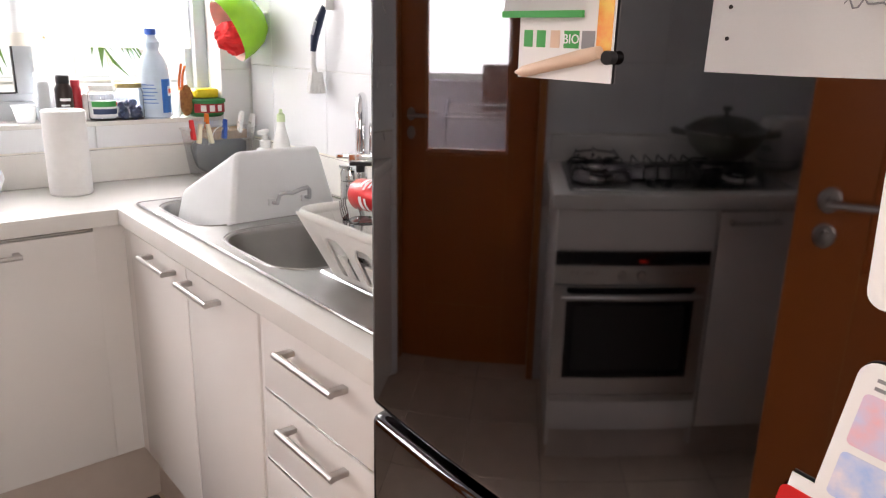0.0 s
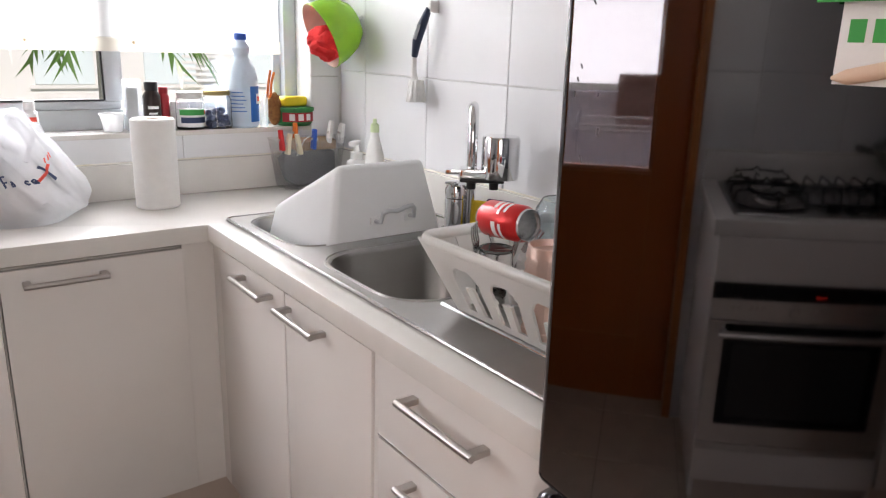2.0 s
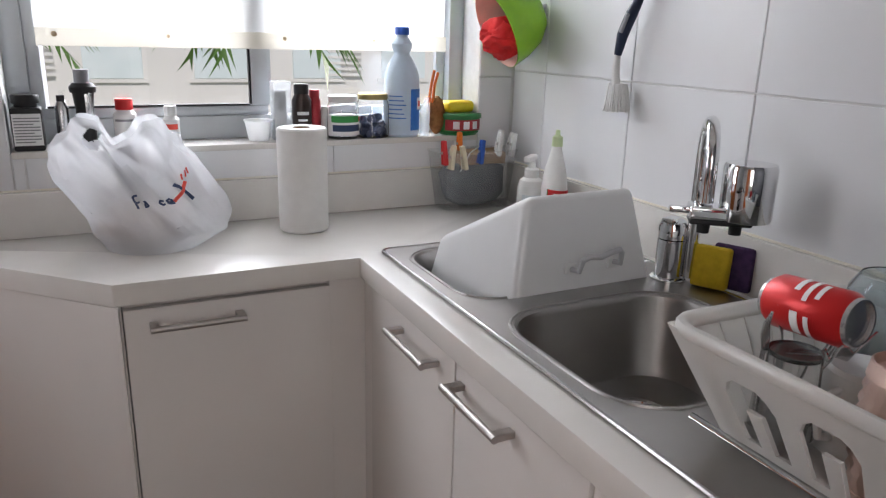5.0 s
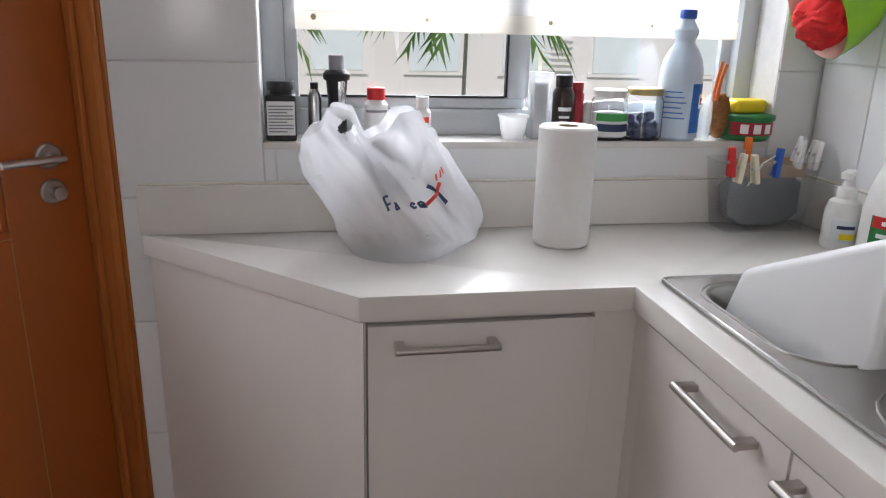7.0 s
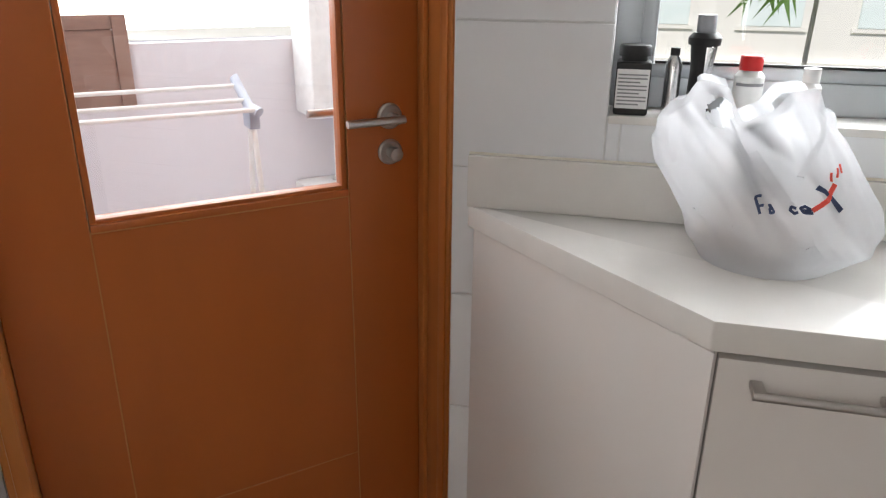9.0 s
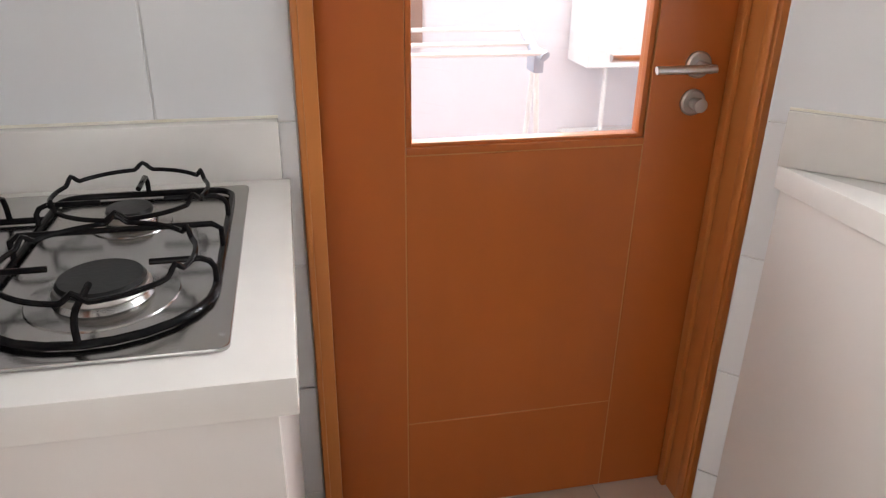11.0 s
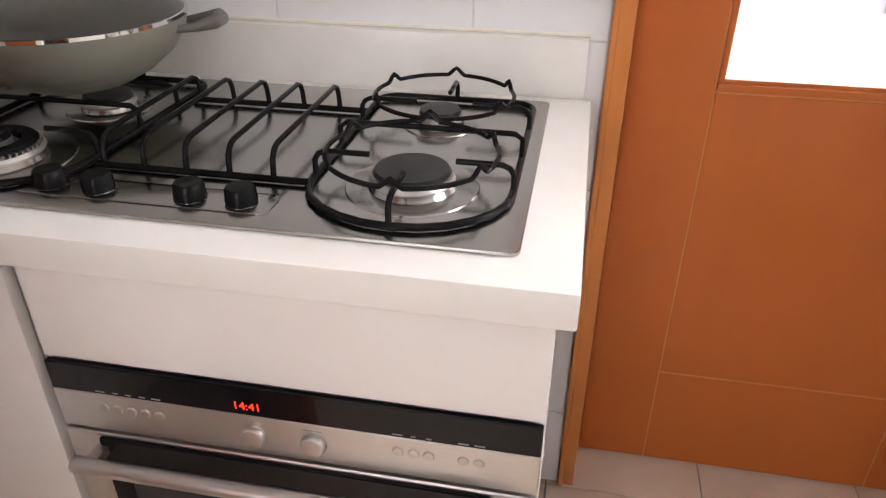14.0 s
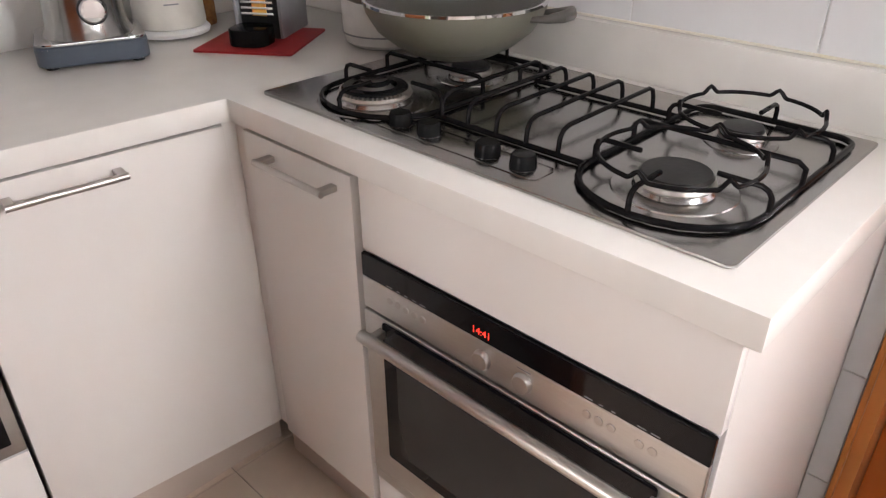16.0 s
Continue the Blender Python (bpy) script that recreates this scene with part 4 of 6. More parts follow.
solid("power_cable", bm_tube([(0.76, -1.37, TOP + 0.19), (0.80, -1.34, TOP + 0.16), (0.83, -1.36, TOP + 0.10), (0.86, -1.42, TOP + 0.03), (0.90, -1.50, TOP + 0.0035)], 0.0032, 8), BLACK_PLASTIC, "black power cable by the food processor", "cable")
lamp_arm = thing("black_jar", "small black glossy jar at the worktop edge", "jar", pose(0.885, -1.31, TOP))
part("body", bm_lathe([(0, 0), (0.022, 0), (0.028, 0.01), (0.028, 0.06), (0.02, 0.075), (0, 0.075)], 24), BLACK, lamp_arm)

ke = thing("kettle", "cream electric kettle on its round base", "kettle", pose(0.43, -1.47, TOP))
part("base", bm_lathe([(0, 0.004), (0.085, 0.004), (0.087, 0.012), (0.08, 0.02), (0, 0.02)], 40), WHITE_P, ke)
part("body", bm_lathe([(0, 0.021), (0.078, 0.021), (0.080, 0.03), (0.075, 0.12), (0.066, 0.19), (0.05, 0.205), (0, 0.21)], 44), CREAM_W, ke)
part("foot", bm_lathe([(0, 0), (0.07, 0), (0.07, 0.004), (0, 0.004)], 24), GREY_P, ke)
for z, w in ((0.10, 0.03), (0.09, 0.034), (0.075, 0.026)):
    part("marking", label_band(0.0775 - (z - 0.075) * 0.05, z, z + 0.003, 58, 58 + w * 900, 6), INK_GREY, ke)
rc = thing("rice_cooker", "white round rice cooker beside the hob", "rice cooker", pose(0.155, -1.035, TOP))
part("body", bm_lathe([(0, 0.003), (0.075, 0.003), (0.088, 0.012), (0.093, 0.04), (0.093, 0.16), (0.085, 0.175), (0, 0.18)], 44), WHITE_P, rc)
part("base_ring", bm_lathe([(0.0935, 0.030), (0.095, 0.030), (0.095, 0.033), (0.0935, 0.033), (0.0935, 0.030)], 44), GREY_P, rc)
part("foot", bm_lathe([(0, 0), (0.07, 0), (0.07, 0.003), (0, 0.003)], 24), GREY_P, rc)
for z, w in ((0.075, 26), (0.067, 32)):
    part("marking", label_band(0.093, z, z + 0.004, 60 - w / 2, 60 + w / 2, 8), INK, rc)
part("latch", bm_box(-0.008, 0.088, 0.115, 0.008, 0.102, 0.14, 0.003), GREY_P, rc, "", pose(0, 0, 0, 0, 0, -30))
sp = thing("spice_bottle", "brown glass bottle by the wall", "bottle", pose(0.33, -1.50, TOP))
part("body", bm_lathe([(0, 0), (0.028, 0), (0.03, 0.005), (0.03, 0.12), (0.015, 0.15), (0.013, 0.18), (0, 0.18)], 24), BROWN_SPONGE, sp)

# ---------------------------------------------------------------- sink
def loop_pts(a0, b0, a1, b1, r, n=7):
    return rounded(a0, b0, a1, b1, r, n)


def sheet_with_holes(outer, holes, z):
    bm = bmesh.new()
    edges = []
    for ring in (outer, *holes):
        vs = [bm.verts.new((x, y, z)) for x, y in ring]
        edges += [bm.edges.new((vs[i], vs[(i + 1) % len(vs)])) for i in range(len(vs))]
    bmesh.ops.triangle_fill(bm, edges=edges, use_beauty=True, use_dissolve=False)
    bmesh.ops.recalc_face_normals(bm, faces=bm.faces[:])
    if sum(f.normal.z for f in bm.faces) < 0:
        bmesh.ops.reverse_faces(bm, faces=bm.faces[:])
    return bm


def bowl_mesh(a0, b0, a1, b1, r, z, depth):
    bm = bmesh.new()
    rings = []
    for inset, dz, rr in ((0, 0, r), (0.004, -0.003, r), (0.007, -0.012, r - 0.004), (0.016, -depth + 0.03, r - 0.01), (0.026, -depth + 0.010, r - 0.016), (0.05, -depth, r - 0.03), (0.11, -depth - 0.003, max(0.02, r - 0.06))):
        rings.append([bm.verts.new((x, y, z + dz)) for x, y in loop_pts(a0 + inset, b0 + inset, a1 - inset, b1 - inset, rr)])
    for p, q in zip(rings, rings[1:]):
        for i in range(len(p)):
            bm.faces.new((p[i], p[(i + 1) % len(p)], q[(i + 1) % len(p)], q[i]))
    bm.faces.new(rings[-1])
    bmesh.ops.recalc_face_normals(bm, faces=bm.faces[:])
    bmesh.ops.reverse_faces(bm, faces=bm.faces[:])
    return bm


RZ = TOP + 0.006
sink = thing("sink", "double stainless steel sink with a drainboard set in the worktop", "sink", K0)
B1 = (0.085, -0.325, 0.43, -0.02, 0.07)
B2 = (0.085, -0.745, 0.445, -0.395, 0.09)
part("rim", sheet_with_holes(loop_pts(SA0 + 0.006, SB1, SA1 - 0.006, SB0 - 0.006, 0.02), [loop_pts(*B1), loop_pts(*B2)], RZ), SINK_STEEL, sink)
edge = [(x, y, TOP + 0.0045) for x, y in loop_pts(SA0 + 0.004, SB1, SA1 - 0.004, SB0 - 0.004, 0.02)]
part("rolled_edge", bm_tube(edge, 0.0040, 8, closed=True), STEEL, sink, "bright rolled edge")
for B, d in ((B1, 0.15), (B2, 0.155)):
    bw = part("bowl", bowl_mesh(*B[:4], B[4], RZ, d), SINK_STEEL, sink, "brushed steel bowl")
    lip = [(x, y, RZ) for x, y in loop_pts(B[0] - 0.006, B[1] - 0.006, B[2] + 0.006, B[3] + 0.006, B[4] + 0.004)]
    part("bowl_lip", bm_tube(lip, 0.0028, 6, closed=True), SINK_STEEL, bw)
    ca, cb = (B[0] + B[2]) / 2 + 0.03, (B[1] + B[3]) / 2 + 0.05
    dr = part("drain", bm_lathe([(0.052, 0.001), (0.05, 0.004), (0.042, 0.003), (0.038, -0.004), (0.012, -0.006), (0.010, 0.006), (0, 0.007)], 32), CHROME, bw, "steel strainer", pose(ca, cb, RZ - d - 0.003))
    # Black rings put the shade of the strainer's grooves into colour.
    for k in range(3):
        part("groove_shade", bm_lathe([(0.018 + k * 0.007, -0.0035), (0.0205 + k * 0.007, -0.0035), (0.0205 + k * 0.007, -0.002), (0.018 + k * 0.007, -0.002), (0.018 + k * 0.007, -0.0035)], 28), BLACK_PLASTIC, dr)
part("drainer_ridge", bm_tube([(0.146, -0.765, RZ + 0.001), (0.146, -1.18, RZ + 0.001)], 0.0045, 8, flat=0.5), CHROME, sink)
for k in range(5):
    part("drainer_ridge", bm_tube([(0.20 + k * 0.055, -0.80, RZ), (0.20 + k * 0.055, -1.17, RZ)], 0.004, 8, flat=0.5), SINK_STEEL, sink)

tap = thing("mixer_tap", "chrome mixer tap with a filter on its spout", "tap", K0 @ pose(0.487, -0.352, RZ))
part("base_ring", bm_lathe([(0, 0), (0.034, 0), (0.034, 0.004), (0.029, 0.007), (0, 0.007)], 32), CHROME, tap)
part("body", bm_lathe([(0, 0.007), (0.0265, 0.007), (0.027, 0.07), (0.0265, 0.078), (0, 0.078)], 32), CHROME, tap)
cap = part("lever_cap", bm_lathe([(0, 0.080), (0.0265, 0.080), (0.027, 0.100), (0.022, 0.112), (0.010, 0.118), (0, 0.119)], 32), CHROME, tap)
part("lever", bm_box(-0.062, -0.011, 0.103, -0.005, 0.011, 0.112, 0.004, 3), CHROME, cap, "", pose(0, 0, 0.008, 0, 6, 32))
ux, uy = -0.62, -0.78
line = [(0.02, -0.03, 0.01), (0.02, -0.03, 0.225)]
for i in range(1, 13):
    a = math.pi * (1 - i / 12)
    s = 0.055 + 0.055 * math.cos(a)
    line.append((0.02 + ux * s, -0.03 + uy * s, 0.225 + 0.075 * math.sin(a)))
ex, ey = 0.02 + ux * 0.11, -0.03 + uy * 0.11
line.append((ex, ey, 0.175))
part("spout", bm_tube(line, 0.0115, 16), CHROME, tap)
flt = part("filter_head", bm_box(-0.028, -0.026, 0.148, 0.075, 0.026, 0.172, 0.008, 3), CHROME, tap, "black and chrome filter head", pose(ex, ey, 0, 0, 0, -38))
part("filter_underside", bm_box(-0.026, -0.024, 0.141, 0.072, 0.024, 0.149, 0.004), BLACK_PLASTIC, flt)
part("filter_cartridge", bm_lathe([(0, 0.150), (0.040, 0.150), (0.042, 0.156), (0.042, 0.236), (0.039, 0.243), (0, 0.244)], 36), CHROME, flt, "polished chrome cartridge", pose(0.062, 0, 0))
part("diverter_lever", bm_box(-0.058, -0.008, 0.156, -0.02, 0.008, 0.166, 0.003), CHROME, flt)
for x in (0.0, 0.05):
    part("nozzle", bm_lathe([(0, 0.124), (0.010, 0.124), (0.011, 0.141), (0, 0.141)], 18), BLACK_PLASTIC, flt, "", pose(x, 0, 0))

sg = thing("sponge", "yellow sponge leaning behind the tap", "sponge", K0 @ pose(0.515, -0.425, RZ, 0, 0, -62))
part("foam", bm_box(-0.032, -0.012, 0.0, 0.032, 0.012, 0.076, 0.007, 3), YELLOW, sg, "", pose(0, 0, 0.002, -8, 0, 0))
ps = solid("scourer", bm_box(-0.034, -0.008, 0.0, 0.038, 0.008, 0.080, 0.006, 3), PURPLE, "dark purple scourer behind the sponge", "scourer", K0 @ pose(0.543, -0.445, RZ + 0.002, -6, 0, -66))

# storage bin tipped into the small bowl
bin_pts = {"fbl": (0.150, -0.352, 0.912), "fbr": (0.452, -0.345, 0.912), "ftl": (0.178, -0.330, 1.083), "ftr": (0.410, -0.322, 1.083),
           "btl": (0.150, -0.055, 0.945), "btr": (0.395, -0.050, 0.945), "bbl": (0.115, -0.035, 0.790), "bbr": (0.425, -0.030, 0.790)}
bm = bmesh.new()
bv = {k: bm.verts.new(v) for k, v in bin_pts.items()}
for f in (("fbl", "fbr", "ftr", "ftl"), ("ftl", "ftr", "btr", "btl"), ("btl", "btr", "bbr", "bbl"), ("fbl", "ftl", "btl", "bbl"), ("fbr", "bbr", "btr", "ftr")):
    bm.faces.new([bv[k] for k in f])
bmesh.ops.recalc_face_normals(bm, faces=bm.faces[:])
hard = [e for e in bm.edges if len(e.link_faces) == 2]
bmesh.ops.bevel(bm, geom=hard, offset=0.016, segments=4, affect="EDGES", profile=0.5)
bmesh.ops.solidify(bm, geom=bm.faces[:], thickness=0.0025)
bn = thing("storage_bin", "frosted white plastic bin upturned in the sink", "storage bin", K0)
part("shell", bm, FROSTED, bn)
hp = [(0.222, -0.352, 0.966), (0.222, -0.372, 0.968), (0.226, -0.376, 0.988), (0.240, -0.376, 0.993), (0.262, -0.376, 0.990), (0.282, -0.376, 0.996), (0.304, -0.374, 0.999), (0.311, -0.371, 0.992), (0.312, -0.368, 0.972), (0.312, -0.348, 0.970)]
hd = part("handle", bm_tube(hp, 0.0052, 10), WHITE_GREY, bn, "grey folding handle", pose(0.035, -0.010, -0.012))
for x in (0.222, 0.312):
    part("handle_mount", bm_box(x - 0.012, -0.352, 0.958, x + 0.012, -0.344, 0.976, 0.003), FROSTED, hd)

# ---------------------------------------------------------------- dish rack
rk = thing("dish_rack", "white plastic dish rack on the drainboard", "dish rack", K0)
RT, RBZ = 1.032, RZ + 0.007
top = ((0.097, -0.762), (0.40, -0.762), (0.40, -1.170), (0.097, -1.170))
bot = ((0.148, -0.812), (0.345, -0.812), (0.345, -1.130), (0.148, -1.130))
rim = [(x, y, RT) for x, y in rounded(0.097, -1.170, 0.40, -0.762, 0.035)]
part("rim", bm_tube(rim, 0.0100, 12, closed=True, flat=0.8), RACK_W, rk)
fl = bm_box(0.148, -1.130, RBZ, 0.345, -0.812, RBZ + 0.003)
part("floor", fl, RACK_W, rk)


def rack_side(i, n):
    j = (i + 1) % 4
    t0, t1, b0, b1 = (Vector((*top[i], RT)), Vector((*top[j], RT)), Vector((*bot[i], RBZ)), Vector((*bot[j], RBZ)))
    out = (t0 + t1) / 2 - Vector((0.25, -0.96, RT))
    out.z = 0
    out.normalize()

    def at(u, v, w):
        return (b0.lerp(b1, u)).lerp(t0.lerp(t1, u), v) + out * w

    def slab(u0, u1, v0, v1, th=0.0026):
        bm = bmesh.new()
        vs = [bm.verts.new(at(u, v, w)) for w in (-th, th) for u, v in ((u0, v0), (u1, v0), (u1, v1), (u0, v1))]
        for f in ((3, 2, 1, 0), (4, 5, 6, 7), (0, 1, 5, 4), (1, 2, 6, 5), (2, 3, 7, 6), (3, 0, 4, 7)):
            bm.faces.new([vs[k] for k in f])
        bmesh.ops.recalc_face_normals(bm, faces=bm.faces[:])
        return bm
    if not n:
        side = part("side", slab(0, 1, 0.0, 1.0), RACK_W, rk)
        for k in range(7):
            u = 0.1 + 0.8 * k / 6
            part("rib", slab(u - 0.006, u + 0.006, 0.05, 0.98, 0.0042), RACK_W, side)
        return
    side = part("side", slab(0, 1, 0.72, 1.0), RACK_W, rk)
    lo, hi = 0.16, 0.90
    part("corner_panel", slab(0, lo + 0.02, 0.09, 0.73), RACK_W, side)
    part("corner_panel", slab(hi - 0.02, 1, 0.09, 0.73), RACK_W, side)
    part("lower_band", slab(0, 1, 0.0, 0.10), RACK_W, side)
    step = (hi - lo) / n
    w = 0.30 * step
    for k in range(n + 1):
        u = lo + k * step
        part("slat", slab(u - w / 2, u + w / 2, 0.09, 0.73), RACK_W, side)
        if k < n:
            uc = u + step / 2
            part("slat", slab(uc - w * 0.36, uc + w * 0.36, 0.09, 0.46, 0.003), RACK_W, side)
            for q in (-1, 1):
                bm = bmesh.new()
                ue = u + w / 2 if q < 0 else u + step - w / 2
                ring = [at(ue, 0.725, 0), at(ue, 0.56, 0), at(ue - q * 0.08 * step, 0.66, 0), at(ue - q * 0.20 * step, 0.725, 0)]
                near = [bm.verts.new(p - out * 0.0025) for p in ring]
                far = [bm.verts.new(p + out * 0.0025) for p in ring]
                bm.faces.new(near)
                bm.faces.new(far)
                for e in range(4):
                    bm.faces.new((near[e], near[(e + 1) % 4], far[(e + 1) % 4], far[e]))
                bmesh.ops.recalc_face_normals(bm, faces=bm.faces[:])
                part("slot_corner", bm, RACK_W, side)


for i, n in ((0, 0), (1, 3), (2, 0), (3, 3)):
    rack_side(i, n)
for a, b in ((0.165, -0.83), (0.33, -0.83), (0.165, -1.11), (0.33, -1.11)):
    part("foot", bm_lathe([(0, 0), (0.010, 0), (0.012, 0.007), (0, 0.007)], 14), RACK_W, rk, "", pose(a, b, RZ))
for k in range(9):
    b = -0.83 - k * 0.034
    part("plate_peg", bm_tube([(0.31, b, RBZ), (0.338, b, RBZ + 0.05), (0.352, b, RBZ + 0.08)], 0.003, 6), RACK_W, rk)

can = thing("drink_can", "empty red drink can lying in the dish rack", "can", K0 @ pose(0.204, -0.804, 1.062, 86, 0, 1.4) @ Matrix.Scale(0.9, 4))
part("shell", bm_lathe([(0.0285, 0.006), (0.033, 0.014), (0.033, 0.100), (0.0285, 0.110)], 36), CAN_RED, can)
part("bottom", bm_lathe([(0.0285, 0.006), (0.026, 0.0), (0.0235, 0.0), (0.018, 0.008), (0, 0.012)], 36), CAN_METAL, can, "bare aluminium base")
part("lid", bm_lathe([(0.0285, 0.110), (0.0275, 0.115), (0.0255, 0.115), (0.024, 0.110), (0, 0.110)], 36), CAN_METAL, can, "bare aluminium lid")
for a0, a1, z0, z1 in ((60, 130, 0.045, 0.052), (70, 150, 0.060, 0.066), (95, 140, 0.074, 0.080), (175, 230, 0.05, 0.06), (180, 240, 0.068, 0.074)):
    part("print", label_band(0.033, z0, z1, a0, a1, 10), INK_WHITE, can)
tb = thing("tumbler", "rose-gold quilted tumbler upside down in the rack", "tumbler", K0 @ pose(0.190, -0.975, RBZ + 0.0035))
bm = bmesh.new()
n, rows = 28, 16
ring = []
for j in range(rows + 1):
    z = 0.008 + 0.118 * j / rows
    r0 = 0.0345 + 0.004 * math.sin(math.pi * j / rows)
    ring.append([bm.verts.new(((r0 + (0.0026 if (i + j) % 2 else -0.0006)) * math.cos(2 * math.pi * i / n), (r0 + (0.0026 if (i + j) % 2 else -0.0006)) * math.sin(2 * math.pi * i / n), z)) for i in range(n)])
for p, q in zip(ring, ring[1:]):
    for i in range(n):
        bm.faces.new((p[i], p[(i + 1) % n], q[(i + 1) % n], q[i]))
part("body", bm, COPPER, tb, "", None, 10)
part("base", bm_lathe([(0.0375, 0.124), (0.036, 0.132), (0.035, 0.139), (0.033, 0.140), (0.031, 0.130), (0, 0.128)], 32), COPPER, tb)
part("mouth", bm_lathe([(0.037, 0.0), (0.039, 0.0), (0.038, 0.010), (0.036, 0.010), (0.037, 0.0)], 32), COPPER, tb)
jg = thing("glass_jug", "blue-tinted glass jug drying in the rack", "jug", K0 @ pose(0.325, -0.862, RBZ + 0.0035, 0, -3, 0))
part("body", bm_lathe([(0, 0.0), (0.033, 0.0), (0.036, 0.02), (0.036, 0.10), (0.042, 0.13), (0.040, 0.16), (0.030, 0.176), (0.0285, 0.175), (0.038, 0.158), (0.040, 0.13), (0.034, 0.10), (0.034, 0.022), (0.031, 0.004), (0, 0.004)], 32), BLUE_GLASS, jg)
cu = thing("grey_cup", "dark grey plastic cup in the dish rack", "cup", K0 @ pose(0.305, -0.952, RBZ + 0.0035, 0, 3, 0))
part("body", bm_lathe([(0, 0.0), (0.024, 0.0), (0.026, 0.09), (0.030, 0.12), (0.034, 0.170), (0.032, 0.170), (0.028, 0.12), (0.024, 0.09), (0.022, 0.004), (0, 0.004)], 28), BLUE_GREY, cu)
mg = thing("mug", "white mug lying in the dish rack", "mug", K0 @ pose(0.245, -0.898, RBZ + 0.0035))
part("body", bm_lathe([(0, 0.095), (0.034, 0.095), (0.038, 0.09), (0.040, 0.0), (0.037, 0.0), (0.035, 0.088), (0, 0.09)], 32), WHITE_P, mg)
part("mug_handle", bm_tube([(-0.037, 0, 0.075), (-0.058, 0, 0.07), (-0.064, 0, 0.048), (-0.058, 0, 0.026), (-0.038, 0, 0.02)], 0.0045, 10), WHITE_P, mg)
gl = thing("glass", "clear drinking glass upside down in the rack", "glass", K0 @ pose(0.180, -0.862, RBZ + 0.0035))
part("body", bm_lathe([(0.032, 0.0), (0.027, 0.11), (0, 0.11), (0, 0.105), (0.025, 0.104), (0.030, 0.0), (0.032, 0.0)], 28), GLASS, gl)



def fork(m):
    t = thing("fork", "steel fork drying in the dish rack", "fork", m, group="cutlery in the rack")
    part("handle", bm_tube([(0, 0, 0.0), (0, 0.001, 0.05), (0, 0.0, 0.11)], 0.0035, 8, radii=[0.005, 0.0035, 0.0028], flat=0.5), CAN_METAL, t)
    head = part("head", bm_box(-0.010, -0.001, 0.108, 0.010, 0.001, 0.128, 0.0008, 1), CAN_METAL, t)
    for k in range(4):
        x = -0.0085 + 0.0057 * k
        part("tine", bm_tube([(x, 0, 0.127), (x, 0.003, 0.145), (x, 0.002, 0.163)], 0.0014, 6), CAN_METAL, head)


for a, b, rx, ry, rz in ((0.182, -0.818, 8, -20, 20), (0.200, -0.822, 14, -26, 60), (0.218, -0.818, 4, -30, 100), (0.236, -0.824, -10, -16, 40)):
    fork(K0 @ pose(a, b, RBZ + 0.0035, rx, ry, rz))

# ---------------------------------------------------------------- wall behind the sink
bl = thing("bowl", "lime green bowl hung on the tiles with a red cloth inside", "bowl", K0)
axis = Vector((-0.87, 0.10, -0.42)).normalized()
mb = Matrix.Translation((0.556, 0.262, 1.402)) @ axis.to_track_quat("Z", "Y").to_matrix().to_4x4()
R, D = 0.098, 0.118
outp = [(0, 0), (0.035, 0.0), (0.055, 0.008), (0.078, 0.035), (0.092, 0.075), (R, D)]
part("outside", bm_lathe(outp + [(R - 0.0015, D + 0.001)], 48), LIME, bl, "", mb)
part("inside", bm_lathe([(R - 0.0015, D + 0.001), (0.089, 0.075), (0.075, 0.038), (0.05, 0.012), (0, 0.006)], 48), LIME_IN, bl, "pale pink inside", mb)
part("hook", bm_tube([(0.582, 0.262, 1.412), (0.550, 0.262, 1.402)], 0.006, 10), WHITE_P, bl)
cl = bmesh.new()
bmesh.ops.create_icosphere(cl, subdivisions=4, radius=1)
for v in cl.verts:
    p = v.co.copy()
    k = noise.noise(p * 1.3) * 0.22 + (0.5 - abs(noise.noise(p * 2.0 + Vector((p.z, p.x, 0))))) * 0.30 + noise.noise(p * 5) * 0.05
    v.co = Vector((p.x * 0.056, p.y * 0.050, p.z * 0.050)) * (0.92 + k)
    if v.co.x < -0.02:
        v.co.z *= 0.8
clm = Matrix.Translation(mb @ Vector((0, 0.0, 0.0)) + axis * 0.088 + Vector((-0.006, 0.012, -0.030))) @ pose(0, 0, 0, 15, -20, 30)
solid("cloth", cl, RED_CLOTH, "crumpled red cloth stuffed in the green bowl", "cloth", K0 @ clm)

br = thing("washing_brush", "white dish brush with a navy grip hung on the wall", "brush", K0)
line = [(0.553, -0.125, 1.425), (0.547, -0.105, 1.385), (0.543, -0.088, 1.345), (0.543, -0.078, 1.305)]
part("grip", bm_tube(line, 0.011, 14, radii=[0.008, 0.0125, 0.012, 0.008]), NAVY, br, "navy rubber grip")
part("grip_inlay", bm_tube([(0.532, -0.112, 1.385), (0.5315, -0.095, 1.350)], 0.0045, 10), GREY_P, br)
part("neck", bm_tube([(0.543, -0.078, 1.306), (0.544, -0.075, 1.270), (0.545, -0.078, 1.240)], 0.007, 12, radii=[0.007, 0.008, 0.010]), WHITE_P, br)
bm = bmesh.new()
for i in range(320):
    a, r = random.uniform(0, 2 * math.pi), 0.024 * math.sqrt(random.random())
    p = Vector((0.547 + r * 0.7 * math.cos(a), -0.082 + r * math.sin(a), 1.246))
    d = Vector((0.12 * math.cos(a) - 0.05, 0.18 * math.sin(a) - 0.10, -1.0)).normalized()
    merge(bm, bm_tube([p, p + d * random.uniform(0.045, 0.06)], 0.0014, 4))
part("bristles", bm, WHITE_P, br)
